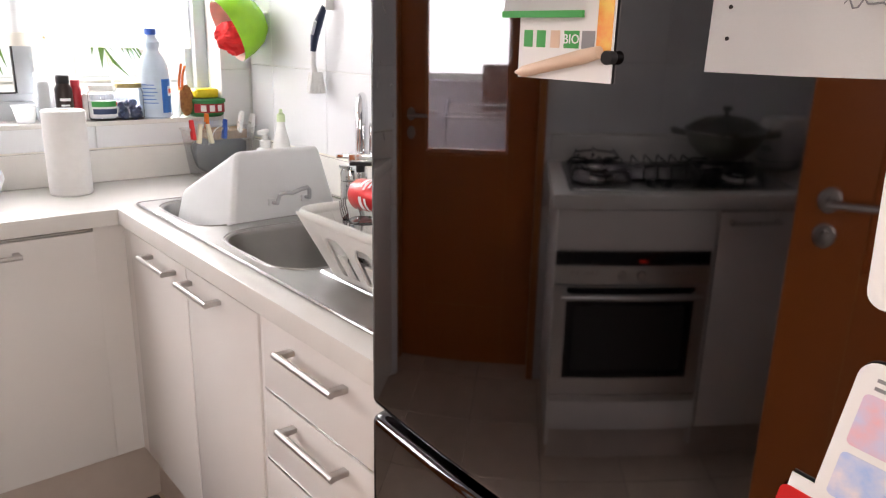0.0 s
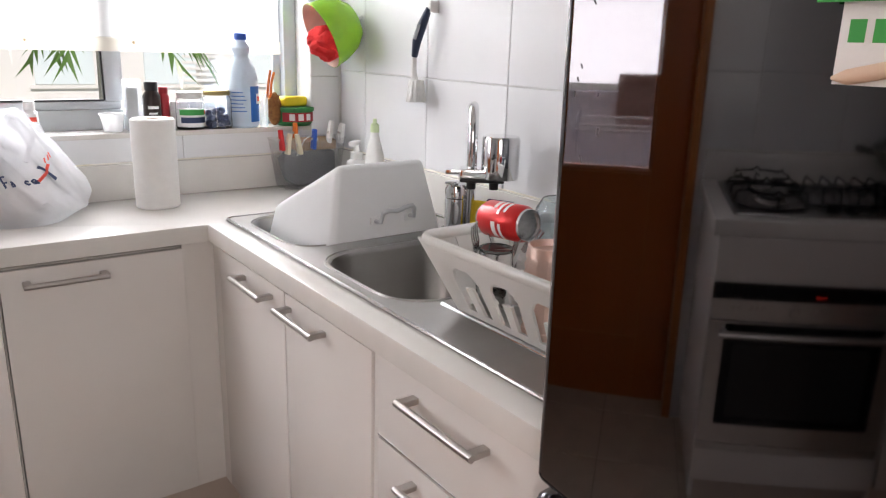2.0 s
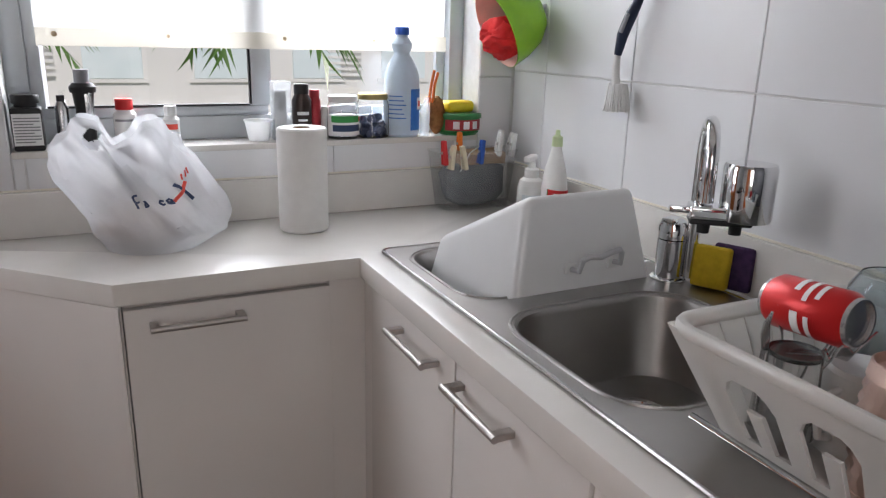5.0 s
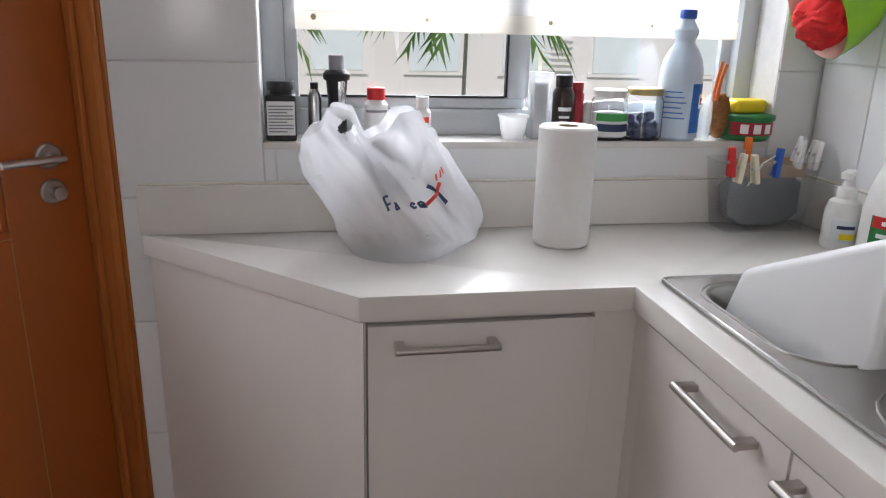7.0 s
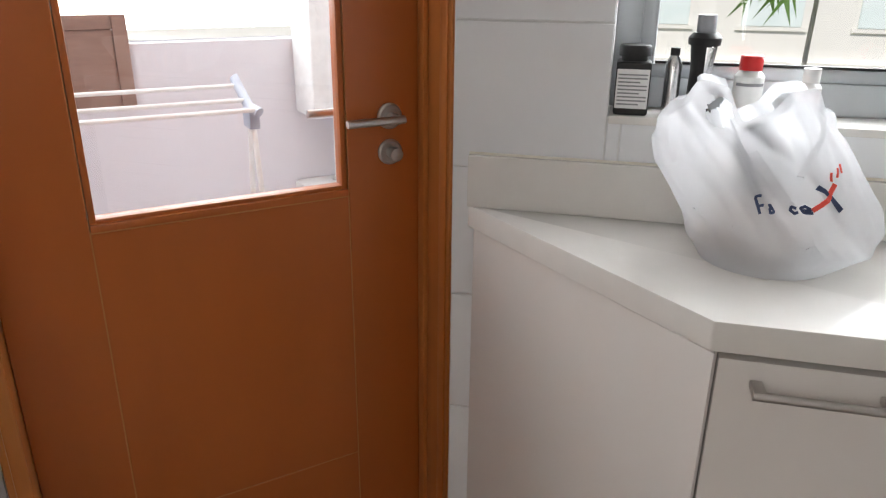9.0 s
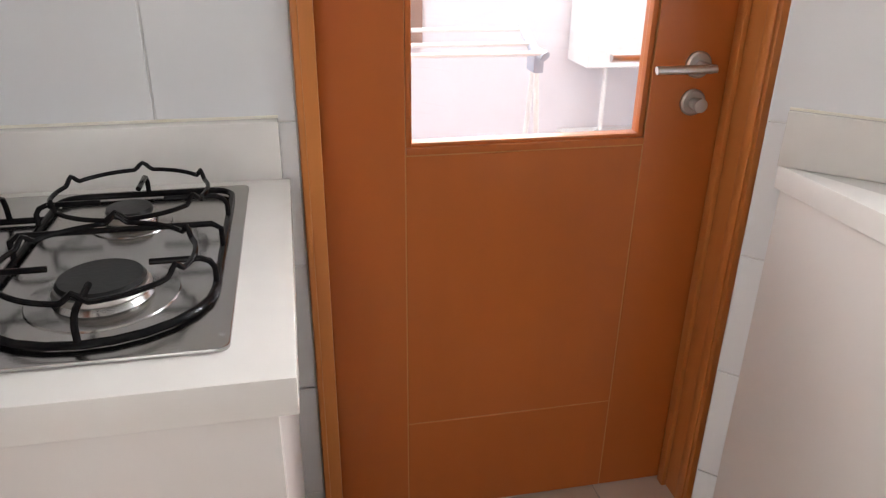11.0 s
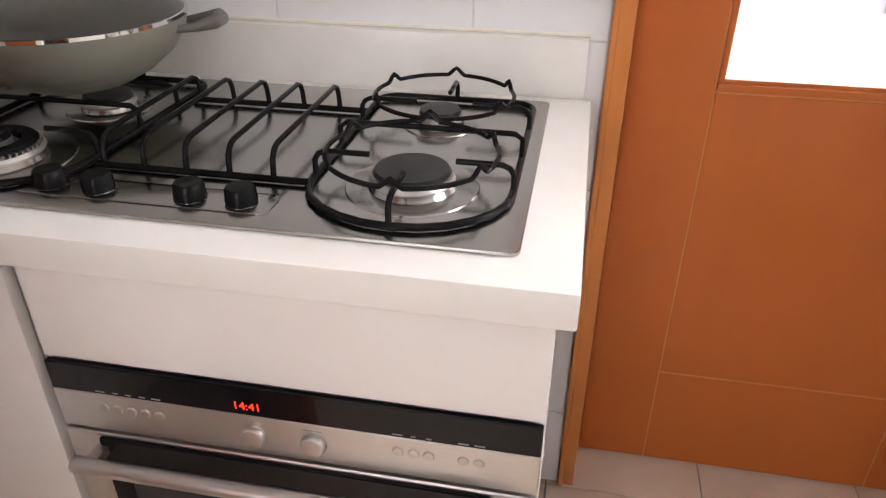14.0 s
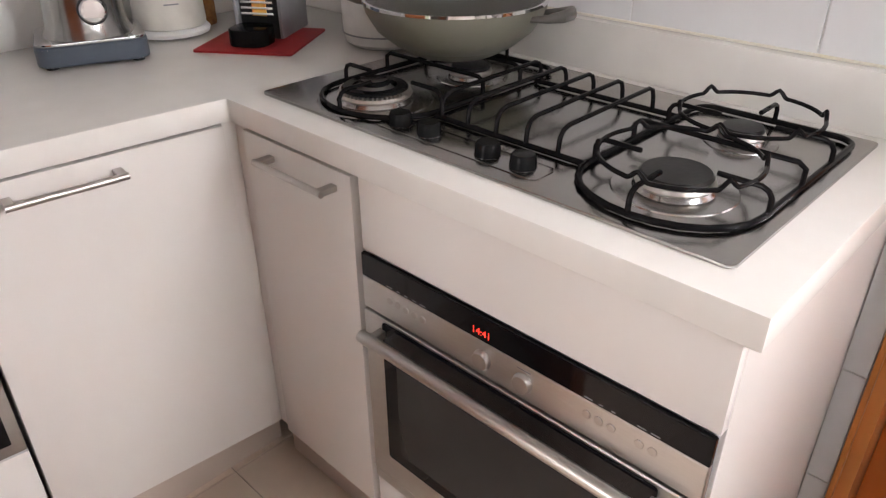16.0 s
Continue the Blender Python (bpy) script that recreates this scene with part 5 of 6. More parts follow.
part("hook", bm_box(0.552, -0.134, 1.415, 0.5795, -0.116, 1.445, 0.003), WHITE_P, br)

# ---------------------------------------------------------------- worktop below the window
roll = thing("paper_towel_roll", "white paper towel roll standing on the worktop", "paper towel", K0 @ pose(-0.043, 0.262, TOP, 0, 0, 0))
prof = [(0.020, 0.0), (0.052, 0.0), (0.0555, 0.004), (0.0555, 0.228), (0.052, 0.232), (0.020, 0.232)]
part("roll", bm_lathe(prof, 48), TOWEL, roll)
part("core", bm_lathe([(0.0198, 0.001), (0.0198, 0.231), (0.0175, 0.231), (0.0175, 0.001), (0.0198, 0.001)], 28), CARD, roll, "brown cardboard core")
# carrier bag
bag = thing("carrier_bag", "half-full thin white plastic carrier bag with printing", "plastic bag", K0 @ pose(-0.372, 0.248, TOP))
TOPX = ((-0.18, 0.195), (-0.15, 0.235), (-0.115, 0.268), (-0.085, 0.262), (-0.055, 0.215), (-0.03, 0.225), (0.0, 0.258), (0.03, 0.262), (0.06, 0.228), (0.11, 0.165), (0.16, 0.105), (0.19, 0.08))


def top_at(x):
    for (x0, z0), (x1, z1) in zip(TOPX, TOPX[1:]):
        if x <= x1:
            k = max(0.0, (x - x0) / (x1 - x0))
            k = k * k * (3 - 2 * k)
            return z0 + (z1 - z0) * k
    return TOPX[-1][1]


SIDES = ((0.0, -0.088, 0.100), (0.12, -0.106, 0.158), (0.27, -0.118, 0.176), (0.42, -0.136, 0.170), (0.60, -0.160, 0.146), (0.76, -0.172, 0.116), (0.90, -0.170, 0.082), (1.0, -0.158, 0.070))


def sides_at(v):
    for (v0, l0, r0), (v1, l1, r1) in zip(SIDES, SIDES[1:]):
        if v <= v1:
            k = max(0.0, (v - v0) / (v1 - v0))
            return l0 + (l1 - l0) * k, r0 + (r1 - r0) * k
    return SIDES[-1][1:]


def ridge(p):
    return 0.5 - min(1.0, 2.2 * abs(noise.noise(p)))


def bag_point(u, v):
    a = 2 * math.pi * u
    c, s = math.cos(a), math.sin(a)
    lo, hi = sides_at(v)
    x = (lo + hi) / 2 + (hi - lo) / 2 * c
    lo1, hi1 = sides_at(1.0)
    sy = (0.070 + 0.034 * math.sin(math.pi * min(1.0, 0.2 + 0.7 * v))) * (1 - 0.70 * max(0.0, v - 0.45) ** 1.1)
    y = sy * s + 0.02 * v
    z = 0.001 + top_at((lo1 + hi1) / 2 + (hi1 - lo1) / 2 * c) * v
    w = noise.noise(Vector((x * 8, y * 8, z * 5))) * 0.018
    w += ridge(Vector((x * 12 + z * 12, y * 6, z * 2 - x * 2))) * 0.011
    w += ridge(Vector((x * 22 + z * 14, 3.3 + y * 9, z * 3 - x * 3))) * 0.005
    w += ridge(Vector((x * 34 + z * 26, 7.1 + y * 14, z * 6 - x * 7))) * 0.0025
    k = min(1.0, v * 5)
    return Vector((x + c * w * k, y + s * w * k, z + 0.3 * w * k * (v < 0.95)))


NU, NV = 200, 80
bm = bmesh.new()
grid = [[bm.verts.new(bag_point(i / NU, j / NV)) for i in range(NU)] for j in range(NV + 1)]
for j in range(NV):
    for i in range(NU):
        q = [grid[j][i], grid[j][(i + 1) % NU], grid[j + 1][(i + 1) % NU], grid[j + 1][i]]
        m0 = sum((w.co for w in q), Vector()) / 4
        if (m0.x + 0.092) ** 2 / 0.017 ** 2 + (m0.z - 0.228) ** 2 / 0.020 ** 2 < 1:
            continue
        if (m0.x - 0.012) ** 2 / 0.013 ** 2 + (m0.z - 0.226) ** 2 / 0.017 ** 2 < 1 and m0.y > 0:
            continue
        bm.faces.new(q)
bm.faces.new(grid[0][::-1])
bmesh.ops.recalc_face_normals(bm, faces=bm.faces[:])
part("film", bm, BAG, bag, "", None, 60)


def bag_stroke(bm, uv, width, off=0.0046):
    """A printed stroke that follows the film."""
    pts = []
    for (u0, v0), (u1, v1) in zip(uv, uv[1:]):
        for k in range(5):
            pts.append((u0 + (u1 - u0) * k / 4, v0 + (v1 - v0) * k / 4))
    last = None
    for i, (u, v) in enumerate(pts):
        p = bag_point(u, v)
        n = (bag_point(u + 0.006, v) - bag_point(u - 0.006, v)).cross(bag_point(u, v + 0.015) - bag_point(u, v - 0.015)).normalized()
        if n.dot(Vector((p.x, p.y, 0)).normalized()) < 0:
            n = -n
        q = bag_point(*(pts[min(i + 1, len(pts) - 1)])) - bag_point(*(pts[max(i - 1, 0)]))
        s = n.cross(q).normalized() * width / 2
        pair = [bm.verts.new(p + n * off + s), bm.verts.new(p + n * off - s)]
        if last:
            bm.faces.new((last[0], last[1], pair[1], pair[0]))
        last = pair


def bag_height(u):
    lo, hi = sides_at(1.0)
    return top_at((lo + hi) / 2 + (hi - lo) / 2 * math.cos(2 * math.pi * u))


def glyph(strokes, width, material, label):
    bm = bmesh.new()
    for uv in strokes:
        bag_stroke(bm, [(u - 0.028, (0.098 + (v - 0.44) * 0.14 + (u - 0.727) * 0.09) / bag_height(u - 0.028)) for u, v in uv], width)
    part("printed_letter", bm, material, bag, label)


glyph((((0.727, 0.44), (0.727, 0.60), (0.742, 0.60)), ((0.727, 0.52), (0.738, 0.52))), 0.0042, INK, "navy printed letter")
glyph((((0.748, 0.50), (0.757, 0.51), (0.757, 0.44), (0.748, 0.44), (0.748, 0.475), (0.757, 0.48)),), 0.0042, INK, "navy printed letter")
glyph((((0.797, 0.475), (0.790, 0.49), (0.785, 0.46), (0.790, 0.43), (0.797, 0.44)),), 0.0042, INK, "navy printed letter")
glyph((((0.804, 0.46), (0.815, 0.465), (0.810, 0.50), (0.804, 0.48), (0.805, 0.44), (0.815, 0.44)),), 0.0042, INK, "navy printed letter")
glyph((((0.825, 0.66), (0.850, 0.44)),), 0.008, INK, "navy printed stroke")
glyph((((0.815, 0.46), (0.835, 0.56), (0.855, 0.68)),), 0.007, INK_RED, "red printed stroke")
for k in range(3):
    glyph((((0.850 + k * 0.010, 0.70 + k * 0.03), (0.855 + k * 0.010, 0.78 + k * 0.03)),), 0.0035, INK_RED, "red printed bar")
bm = bmesh.new()
bmesh.ops.create_icosphere(bm, subdivisions=3, radius=1)
for v in bm.verts:
    v.co = Vector((v.co.x * 0.088, v.co.y * 0.072, 0.052 + v.co.z * 0.048)) * (1 + 0.1 * noise.noise(v.co * 2))
part("contents", bm, PARCEL, bag, "beige wrapped parcel showing through", pose(-0.012, 0.0, -0.002))
# Dark lump put in for the shadow inside the bag between its handles.
bm = bmesh.new()
bmesh.ops.create_icosphere(bm, subdivisions=3, radius=1)
for v in bm.verts:
    v.co = Vector((v.co.x * 0.040, v.co.y * 0.028, v.co.z * 0.060)) * (1 + 0.12 * noise.noise(v.co * 2.5))
part("contents", bm, GREY_CLOTH_SHADE, bag, "blue-grey lump standing in for the shade inside", pose(-0.015, 0.01, 0.148, 0, -20, 0))

def u_at(x, v):
    """The place round the front of the bag that lies at x."""
    lo, hi = sides_at(v)
    c = max(-0.99, min(0.99, (x - (lo + hi) / 2) / ((hi - lo) / 2)))
    return 1 - math.acos(c) / (2 * math.pi)


for fold, width in ((((-0.050, 0.205), (-0.030, 0.175), (-0.006, 0.145), (0.028, 0.105), (0.050, 0.055), (0.060, 0.012)), 0.013),
                    (((0.040, 0.225), (0.032, 0.185), (0.026, 0.150), (0.030, 0.118)), 0.010),
                    (((-0.150, 0.215), (-0.135, 0.150), (-0.105, 0.085), (-0.060, 0.070), (-0.010, 0.045)), 0.010)):
    bm = bmesh.new()
    line = []
    for x, z in fold:
        v = z / 0.245
        u = u_at(x, v)
        line.append((u, z / bag_height(u)))
    bag_stroke(bm, line, width, 0.0028)
    part("film_fold", bm, BAG, bag, "doubled fold in the film")

# clear tub of pegs and scourers
tubm = K0 @ pose(0.43, 0.335, TOP, 0, 0, 0)
tub = thing("peg_tub", "clear plastic tub holding dark scourers and pegs", "tub", tubm)
bm = bmesh.new()
rings = []
for z, hx, hy, r in ((0.0, 0.088, 0.036, 0.012), (0.004, 0.092, 0.039, 0.014), (0.148, 0.112, 0.045, 0.016), (0.152, 0.117, 0.0455, 0.018)):
    rings.append([bm.verts.new((x, y, z)) for x, y in rounded(-hx, -hy, hx, hy, r)])
for p, q in zip(rings, rings[1:]):
    for i in range(len(p)):
        bm.faces.new((p[i], p[(i + 1) % len(p)], q[(i + 1) % len(p)], q[i]))
bm.faces.new(rings[0][::-1])
bmesh.ops.recalc_face_normals(bm, faces=bm.faces[:])
bmesh.ops.solidify(bm, geom=bm.faces[:], thickness=0.002)
part("shell", bm, SMOKY, tub)
bm = bmesh.new()
bmesh.ops.create_icosphere(bm, subdivisions=3, radius=1)
for v in bm.verts:
    k = 1 + 0.10 * noise.noise(v.co * 3.5) + 0.05 * noise.noise(v.co * 8)
    q = Vector([math.copysign(abs(e) ** 0.6, e) for e in v.co])
    v.co = Vector((q.x * (0.088 + 0.008 * q.z) * k, q.y * 0.034 * k, 0.064 + q.z * 0.058 * k))
solid("scouring_cloths", bm, GREY_CLOTH_SHADE, "dark grey scouring cloths in the clear tub", "cloth", tubm)
solid("cardboard_lid", bm_box(-0.06, -0.03, 0.0, 0.075, 0.03, 0.028, 0.002), CARD, "brown cardboard box end in the tub", "box", tubm @ pose(0.01, 0.004, 0.118, 6, 0, 3))
solid("scrubbing_wire", bm_tube([(-0.05, -0.03, 0.10), (-0.03, -0.042, 0.15), (0.0, -0.042, 0.168), (0.02, -0.03, 0.15), (0.02, -0.01, 0.13)], 0.0016, 8), WHITE_P, "white looped wire in the tub", "wire", tubm)


def peg(material, m, label):
    t = thing("clothes_peg", label, "clothes peg", m, group="clothes pegs on the tub")
    for s in (-1, 1):
        part("jaw", bm_box(-0.006, s * 0.0055 - 0.0035, -0.03, 0.006, s * 0.0055 + 0.0035, 0.032, 0.003, 2), material, t, "", pose(0, 0, 0, s * 4, 0, 0))
    part("spring", bm_tube([(-0.008, 0, 0.002), (0.008, 0, 0.002)], 0.0035, 10), NICKEL, t)


for x, y, z, rx, ry, mt, lb in ((-0.105, -0.046, 0.152, 0, -5, RED, "red plastic clothes peg on the tub rim"), (-0.085, -0.05, 0.140, 0, 8, CREAM_P, "cream plastic clothes peg on the tub rim"),
                             (-0.052, -0.05, 0.138, 0, -10, CREAM_P, "cream plastic clothes peg on the tub rim"), (0.0, -0.046, 0.150, 0, 6, BLUE, "blue plastic clothes peg on the tub rim"),
                             (0.062, -0.03, 0.165, 0, 8, WHITE_P, "white plastic clothes peg on the tub rim"), (0.078, 0.0, 0.168, 0, 12, WHITE_P, "white plastic clothes peg on the tub rim"),
                             (0.108, -0.02, 0.160, 0, 10, WHITE_P, "white plastic clothes peg on the tub rim"), (0.118, 0.01, 0.158, 0, 14, WHITE_P, "white plastic clothes peg on the tub rim"),
                             (-0.03, 0.02, 0.163, 0, 0, ORANGE, "orange plastic clothes peg in the tub")):
    peg(mt, tubm @ pose(x, y, z, rx, ry, 0), lb)

pump = thing("soap_pump", "white foaming soap bottle with a pump", "soap bottle", K0 @ pose(0.512, 0.175, TOP, 0, 0, 0))
part("body", bm_lathe([(0, 0.0), (0.030, 0.0), (0.034, 0.006), (0.034, 0.075), (0.028, 0.095), (0.018, 0.102), (0, 0.102)], 32), WHITE_P, pump)
part("collar", bm_lathe([(0, 0.102), (0.018, 0.102), (0.018, 0.122), (0.010, 0.126), (0.007, 0.145), (0, 0.145)], 24), WHITE_P, pump)
part("spout", bm_box(-0.045, -0.009, 0.145, 0.014, 0.009, 0.158, 0.004, 3), WHITE_P, pump, "", pose(0, 0, 0, 0, 0, 40))
lb = part("label", label_band(0.034, 0.018, 0.062, -160, -60), PALE_LABEL, pump, "pale blue and yellow label")
part("label_print", label_band(0.0347, 0.045, 0.052, -140, -85), INK, lb)
part("label_print", label_band(0.0347, 0.024, 0.036, -130, -80), YELLOW_P, lb)
ds = thing("dish_soap", "white dish soap bottle with a red and green label", "soap bottle", K0 @ pose(0.527, 0.095, TOP))
def oval(bm, k=0.62):
    bmesh.ops.scale(bm, vec=(k, 1, 1), verts=bm.verts[:])
    return bm
part("body", oval(bm_lathe([(0, 0.0), (0.038, 0.0), (0.042, 0.006), (0.041, 0.09), (0.034, 0.13), (0.022, 0.165), (0.014, 0.19), (0, 0.19)], 36)), WHITE_P, ds)
part("cap", bm_lathe([(0, 0.19), (0.013, 0.19), (0.012, 0.212), (0.006, 0.216), (0.005, 0.228), (0, 0.228)], 24), LIME_PALE, ds, "pale green cap")
lb = part("label", oval(label_band(0.0415, 0.022, 0.090, -170, -45)), GREEN, ds, "green label")
part("label_top", oval(label_band(0.0424, 0.068, 0.090, -165, -48)), RED, lb, "red label panel")
for a0, a1, z0, z1 in ((-140, -95, 0.074, 0.082), (-150, -100, 0.050, 0.058), (-135, -110, 0.034, 0.044)):
    part("label_print", oval(label_band(0.0432, z0, z1, a0, a1, 8)), INK_WHITE, lb)

# ---------------------------------------------------------------- things on the window sill
SB, SZ = 0.447, 1.080


def on_sill(a, turn=0, b=None):
    return K0 @ pose(a, SB if b is None else b, SZ, 0, 0, turn)


def bottle(name, label, category, m, body, material, cap=None, cap_mat=None, cap_label=""):
    t = thing(name, label, category, m, group="bottles and jars on the sill")
    part("body", bm_lathe(body, 32), material, t)
    if cap:
        part("cap", bm_lathe(cap, 28), cap_mat, t, cap_label)
    return t


bj = thing("supplement_jar", "square black supplement jar with a printed white label", "jar", on_sill(-0.583, 0, 0.437), group="bottles and jars on the sill")
part("body", bm_box(-0.029, -0.029, 0.0, 0.029, 0.029, 0.09, 0.006, 3), BLACK_PLASTIC, bj)
part("neck", bm_lathe([(0, 0.09), (0.022, 0.09), (0.022, 0.098), (0, 0.098)], 28), BLACK_PLASTIC, bj)
part("lid", bm_lathe([(0, 0.098), (0.027, 0.098), (0.027, 0.113), (0.025, 0.116), (0, 0.116)], 32), BLACK_PLASTIC, bj)
lb = part("label", bm_box(-0.027, -0.0297, 0.012, 0.027, -0.029, 0.078), PAPER, bj, "white printed label")
for k in range(9):
    w = 0.024 if k % 3 else 0.018
    part("text_line", bm_box(-0.024, -0.0300, 0.018 + k * 0.0062, -0.024 + 2 * w, -0.0297, 0.0205 + k * 0.0062), INK_GREY, lb)

g1 = bottle("oil_bottle", "small grey metal bottle with a dark cap", "bottle", on_sill(-0.517), [(0, 0), (0.013, 0), (0.014, 0.004), (0.014, 0.085), (0.007, 0.10), (0, 0.10)], CAN_METAL, [(0, 0.10), (0.008, 0.10), (0.008, 0.112), (0, 0.113)], BLACK_PLASTIC)
sb2 = thing("stick_grinder", "black and grey hand grinder standing on the sill", "grinder", on_sill(-0.472), group="bottles and jars on the sill")
part("body", bm_lathe([(0, 0), (0.020, 0), (0.018, 0.08), (0.022, 0.118), (0, 0.118)], 30), BLACK_PLASTIC, sb2)
part("collar", bm_lathe([(0, 0.118), (0.026, 0.118), (0.027, 0.124), (0.027, 0.130), (0.020, 0.138), (0, 0.138)], 32), BLACK_PLASTIC, sb2)
part("top", bm_lathe([(0, 0.138), (0.0155, 0.138), (0.0155, 0.166), (0, 0.167)], 30), GREY_P, sb2, "grey knob")
part("blade", bm_box(-0.006, -0.0225, 0.06, -0.001, -0.0195, 0.118, 0.001), CHROME, sb2, "bright metal strip", pose(0, 0, 0, 0, 8, 0))
part("blade", bm_box(0.002, -0.0225, 0.06, 0.016, -0.0195, 0.116, 0.001), CAN_METAL, sb2)
rb = bottle("pill_bottle", "white bottle with a red cap", "bottle", on_sill(-0.393), [(0, 0), (0.022, 0), (0.024, 0.004), (0.024, 0.070), (0.016, 0.080), (0, 0.080)], WHITE_P, [(0, 0.080), (0.0185, 0.080), (0.0185, 0.102), (0.017, 0.104), (0, 0.104)], RED, "ribbed red cap")
part("label", label_band(0.024, 0.055, 0.060, -150, -30), INK_GREY, rb)
wb = bottle("pill_bottle", "white bottle with a pink and mint label", "bottle", on_sill(-0.297), [(0, 0), (0.017, 0), (0.0185, 0.004), (0.0185, 0.055), (0.012, 0.064), (0, 0.064)], WHITE_P, [(0, 0.064), (0.0135, 0.064), (0.0135, 0.086), (0, 0.087)], WHITE_P)
lb = part("label", label_band(0.0185, 0.006, 0.028, -170, -10), PALE_LABEL, wb, "mint label")
part("label_stripe", label_band(0.0186, 0.034, 0.046, -150, -50), INK_RED, wb, "red stripe")
ct = bottle("plastic_cup", "small white translucent plastic cup", "cup", on_sill(-0.10), [(0, 0), (0.023, 0), (0.031, 0.044), (0.034, 0.047), (0.034, 0.050), (0.030, 0.048), (0.022, 0.003), (0, 0.003)], FROSTED)
cb = thing("clear_box", "tall clear plastic box with pale papers inside", "box", on_sill(-0.043), group="bottles and jars on the sill")
part("shell", bm_box(-0.021, -0.022, 0, 0.021, 0.022, 0.140, 0.002), CLEAR_P, cb)
part("sleeve", bm_box(-0.017, -0.018, 0.003, 0.010, 0.016, 0.12, 0.001), WHITE_GREY, cb, "grey printed sleeve")
db = bottle("vitamin_bottle", "dark brown bottle with a black cap and white lettering bars", "bottle", on_sill(0.008), [(0, 0), (0.022, 0), (0.024, 0.004), (0.024, 0.095), (0.016, 0.110), (0, 0.110)], VIT, [(0, 0.110), (0.018, 0.110), (0.018, 0.132), (0.016, 0.134), (0, 0.134)], BLACK_PLASTIC, "black cap")
for z0, z1, a0, a1 in ((0.060, 0.068, -130, -60), (0.045, 0.050, -125, -70), (0.035, 0.039, -120, -80), (0.015, 0.028, -140, -50)):
    part("label_bar", label_band(0.0241, z0, z1, a0, a1, 8), INK_WHITE, db)
r2 = bottle("vitamin_bottle", "dark red bottle behind the brown one", "bottle", on_sill(0.045, 0, 0.462), [(0, 0), (0.014, 0), (0.015, 0.004), (0.015, 0.092), (0.011, 0.10), (0, 0.10)], DARK_RED, [(0, 0.10), (0.0125, 0.10), (0.0125, 0.118), (0, 0.118)], DARK_RED)
w2 = bottle("spray_bottle", "small white plastic spray bottle", "bottle", on_sill(0.068, 0, 0.452), [(0, 0), (0.010, 0), (0.010, 0.07), (0.007, 0.078), (0, 0.078)], WHITE_P)
sj = thing("salsa_jar", "glass jar with a green and white label and clear lid", "jar", on_sill(0.110, 0, 0.437), group="bottles and jars on the sill")
part("glass", bm_lathe([(0, 0), (0.036, 0), (0.040, 0.006), (0.040, 0.078), (0.034, 0.090), (0.032, 0.090), (0.038, 0.076), (0.038, 0.007), (0, 0.003)], 36), GLASS, sj)
part("contents", bm_lathe([(0, 0.004), (0.036, 0.008), (0.036, 0.030), (0, 0.030)], 32), PALE_LABEL, sj)
part("lid", bm_lathe([(0, 0.090), (0.035, 0.090), (0.036, 0.104), (0.034, 0.106), (0, 0.106)], 36), WHITE_P, sj)
lb = part("label", label_band(0.0405, 0.010, 0.060, -170, -10), PAPER, sj, "white label with green leaves")
part("label_art", label_band(0.0412, 0.042, 0.058, -150, -40, 10), INK_GREEN, lb)
part("label_art", label_band(0.0412, 0.044, 0.054, -38, -20, 6), INK_RED, lb)
part("label_name", label_band(0.0412, 0.020, 0.036, -145, -35, 12), INK, lb, "dark lettering as a plain bar")
gj = thing("glass_jar", "clear glass jar with blue caps and a gold lid", "jar", on_sill(0.190, 0, 0.437), group="bottles and jars on the sill")
part("glass", bm_lathe([(0, 0), (0.038, 0), (0.042, 0.006), (0.042, 0.082), (0.036, 0.096), (0.034, 0.096), (0.040, 0.081), (0.040, 0.007), (0, 0.003)], 36), GLASS, gj)
part("lid", bm_lathe([(0, 0.096), (0.038, 0.096), (0.038, 0.108), (0.036, 0.110), (0, 0.109)], 36), GOLD, gj, "dull gold metal lid")
bm = bmesh.new()
for i in range(26):
    a, r = random.uniform(0, 6.28), 0.030 * math.sqrt(random.random())
    merge(bm, bm_lathe([(0, -0.006), (0.009, -0.006), (0.009, 0.006), (0, 0.006)], 10), pose(r * math.cos(a), r * math.sin(a), random.uniform(0.012, 0.055), random.uniform(0, 180), random.uniform(0, 180), 0))
part("contents", bm, CAP_BLUE, gj, "heap of blue-grey bottle caps")

bb = thing("bleach_bottle", "pale blue plastic bleach bottle with a blue cap and label", "bottle", on_sill(0.270, 0, 0.438), group="bottles and jars on the sill")
part("body", bm_lathe([(0, 0), (0.040, 0), (0.046, 0.006), (0.046, 0.125), (0.045, 0.148), (0.040, 0.172), (0.029, 0.193), (0.0215, 0.204), (0.0205, 0.212), (0.0255, 0.222), (0.0265, 0.232), (0.020, 0.243), (0.015, 0.249), (0.015, 0.256), (0, 0.256)], 44), BLEACH, bb)
part("cap", bm_lathe([(0, 0.254), (0.0185, 0.254), (0.0185, 0.270), (0.0165, 0.273), (0, 0.273)], 32), BLUE, bb, "dark blue screw cap")
lb = part("label", label_band(0.0462, 0.018, 0.122, -82, 10, 16), BLUE_LABEL, bb, "blue wraparound label")
part("label_mark", label_band(0.0470, 0.070, 0.100, -55, -15, 10), INK_WHITE, lb)
part("label_mark", label_band(0.0474, 0.078, 0.092, -50, -20, 10), INK_RED, lb)
lb2 = part("label", label_band(0.0462, 0.030, 0.118, -165, -84, 14), PALE_BLUE, bb, "faint text panel")
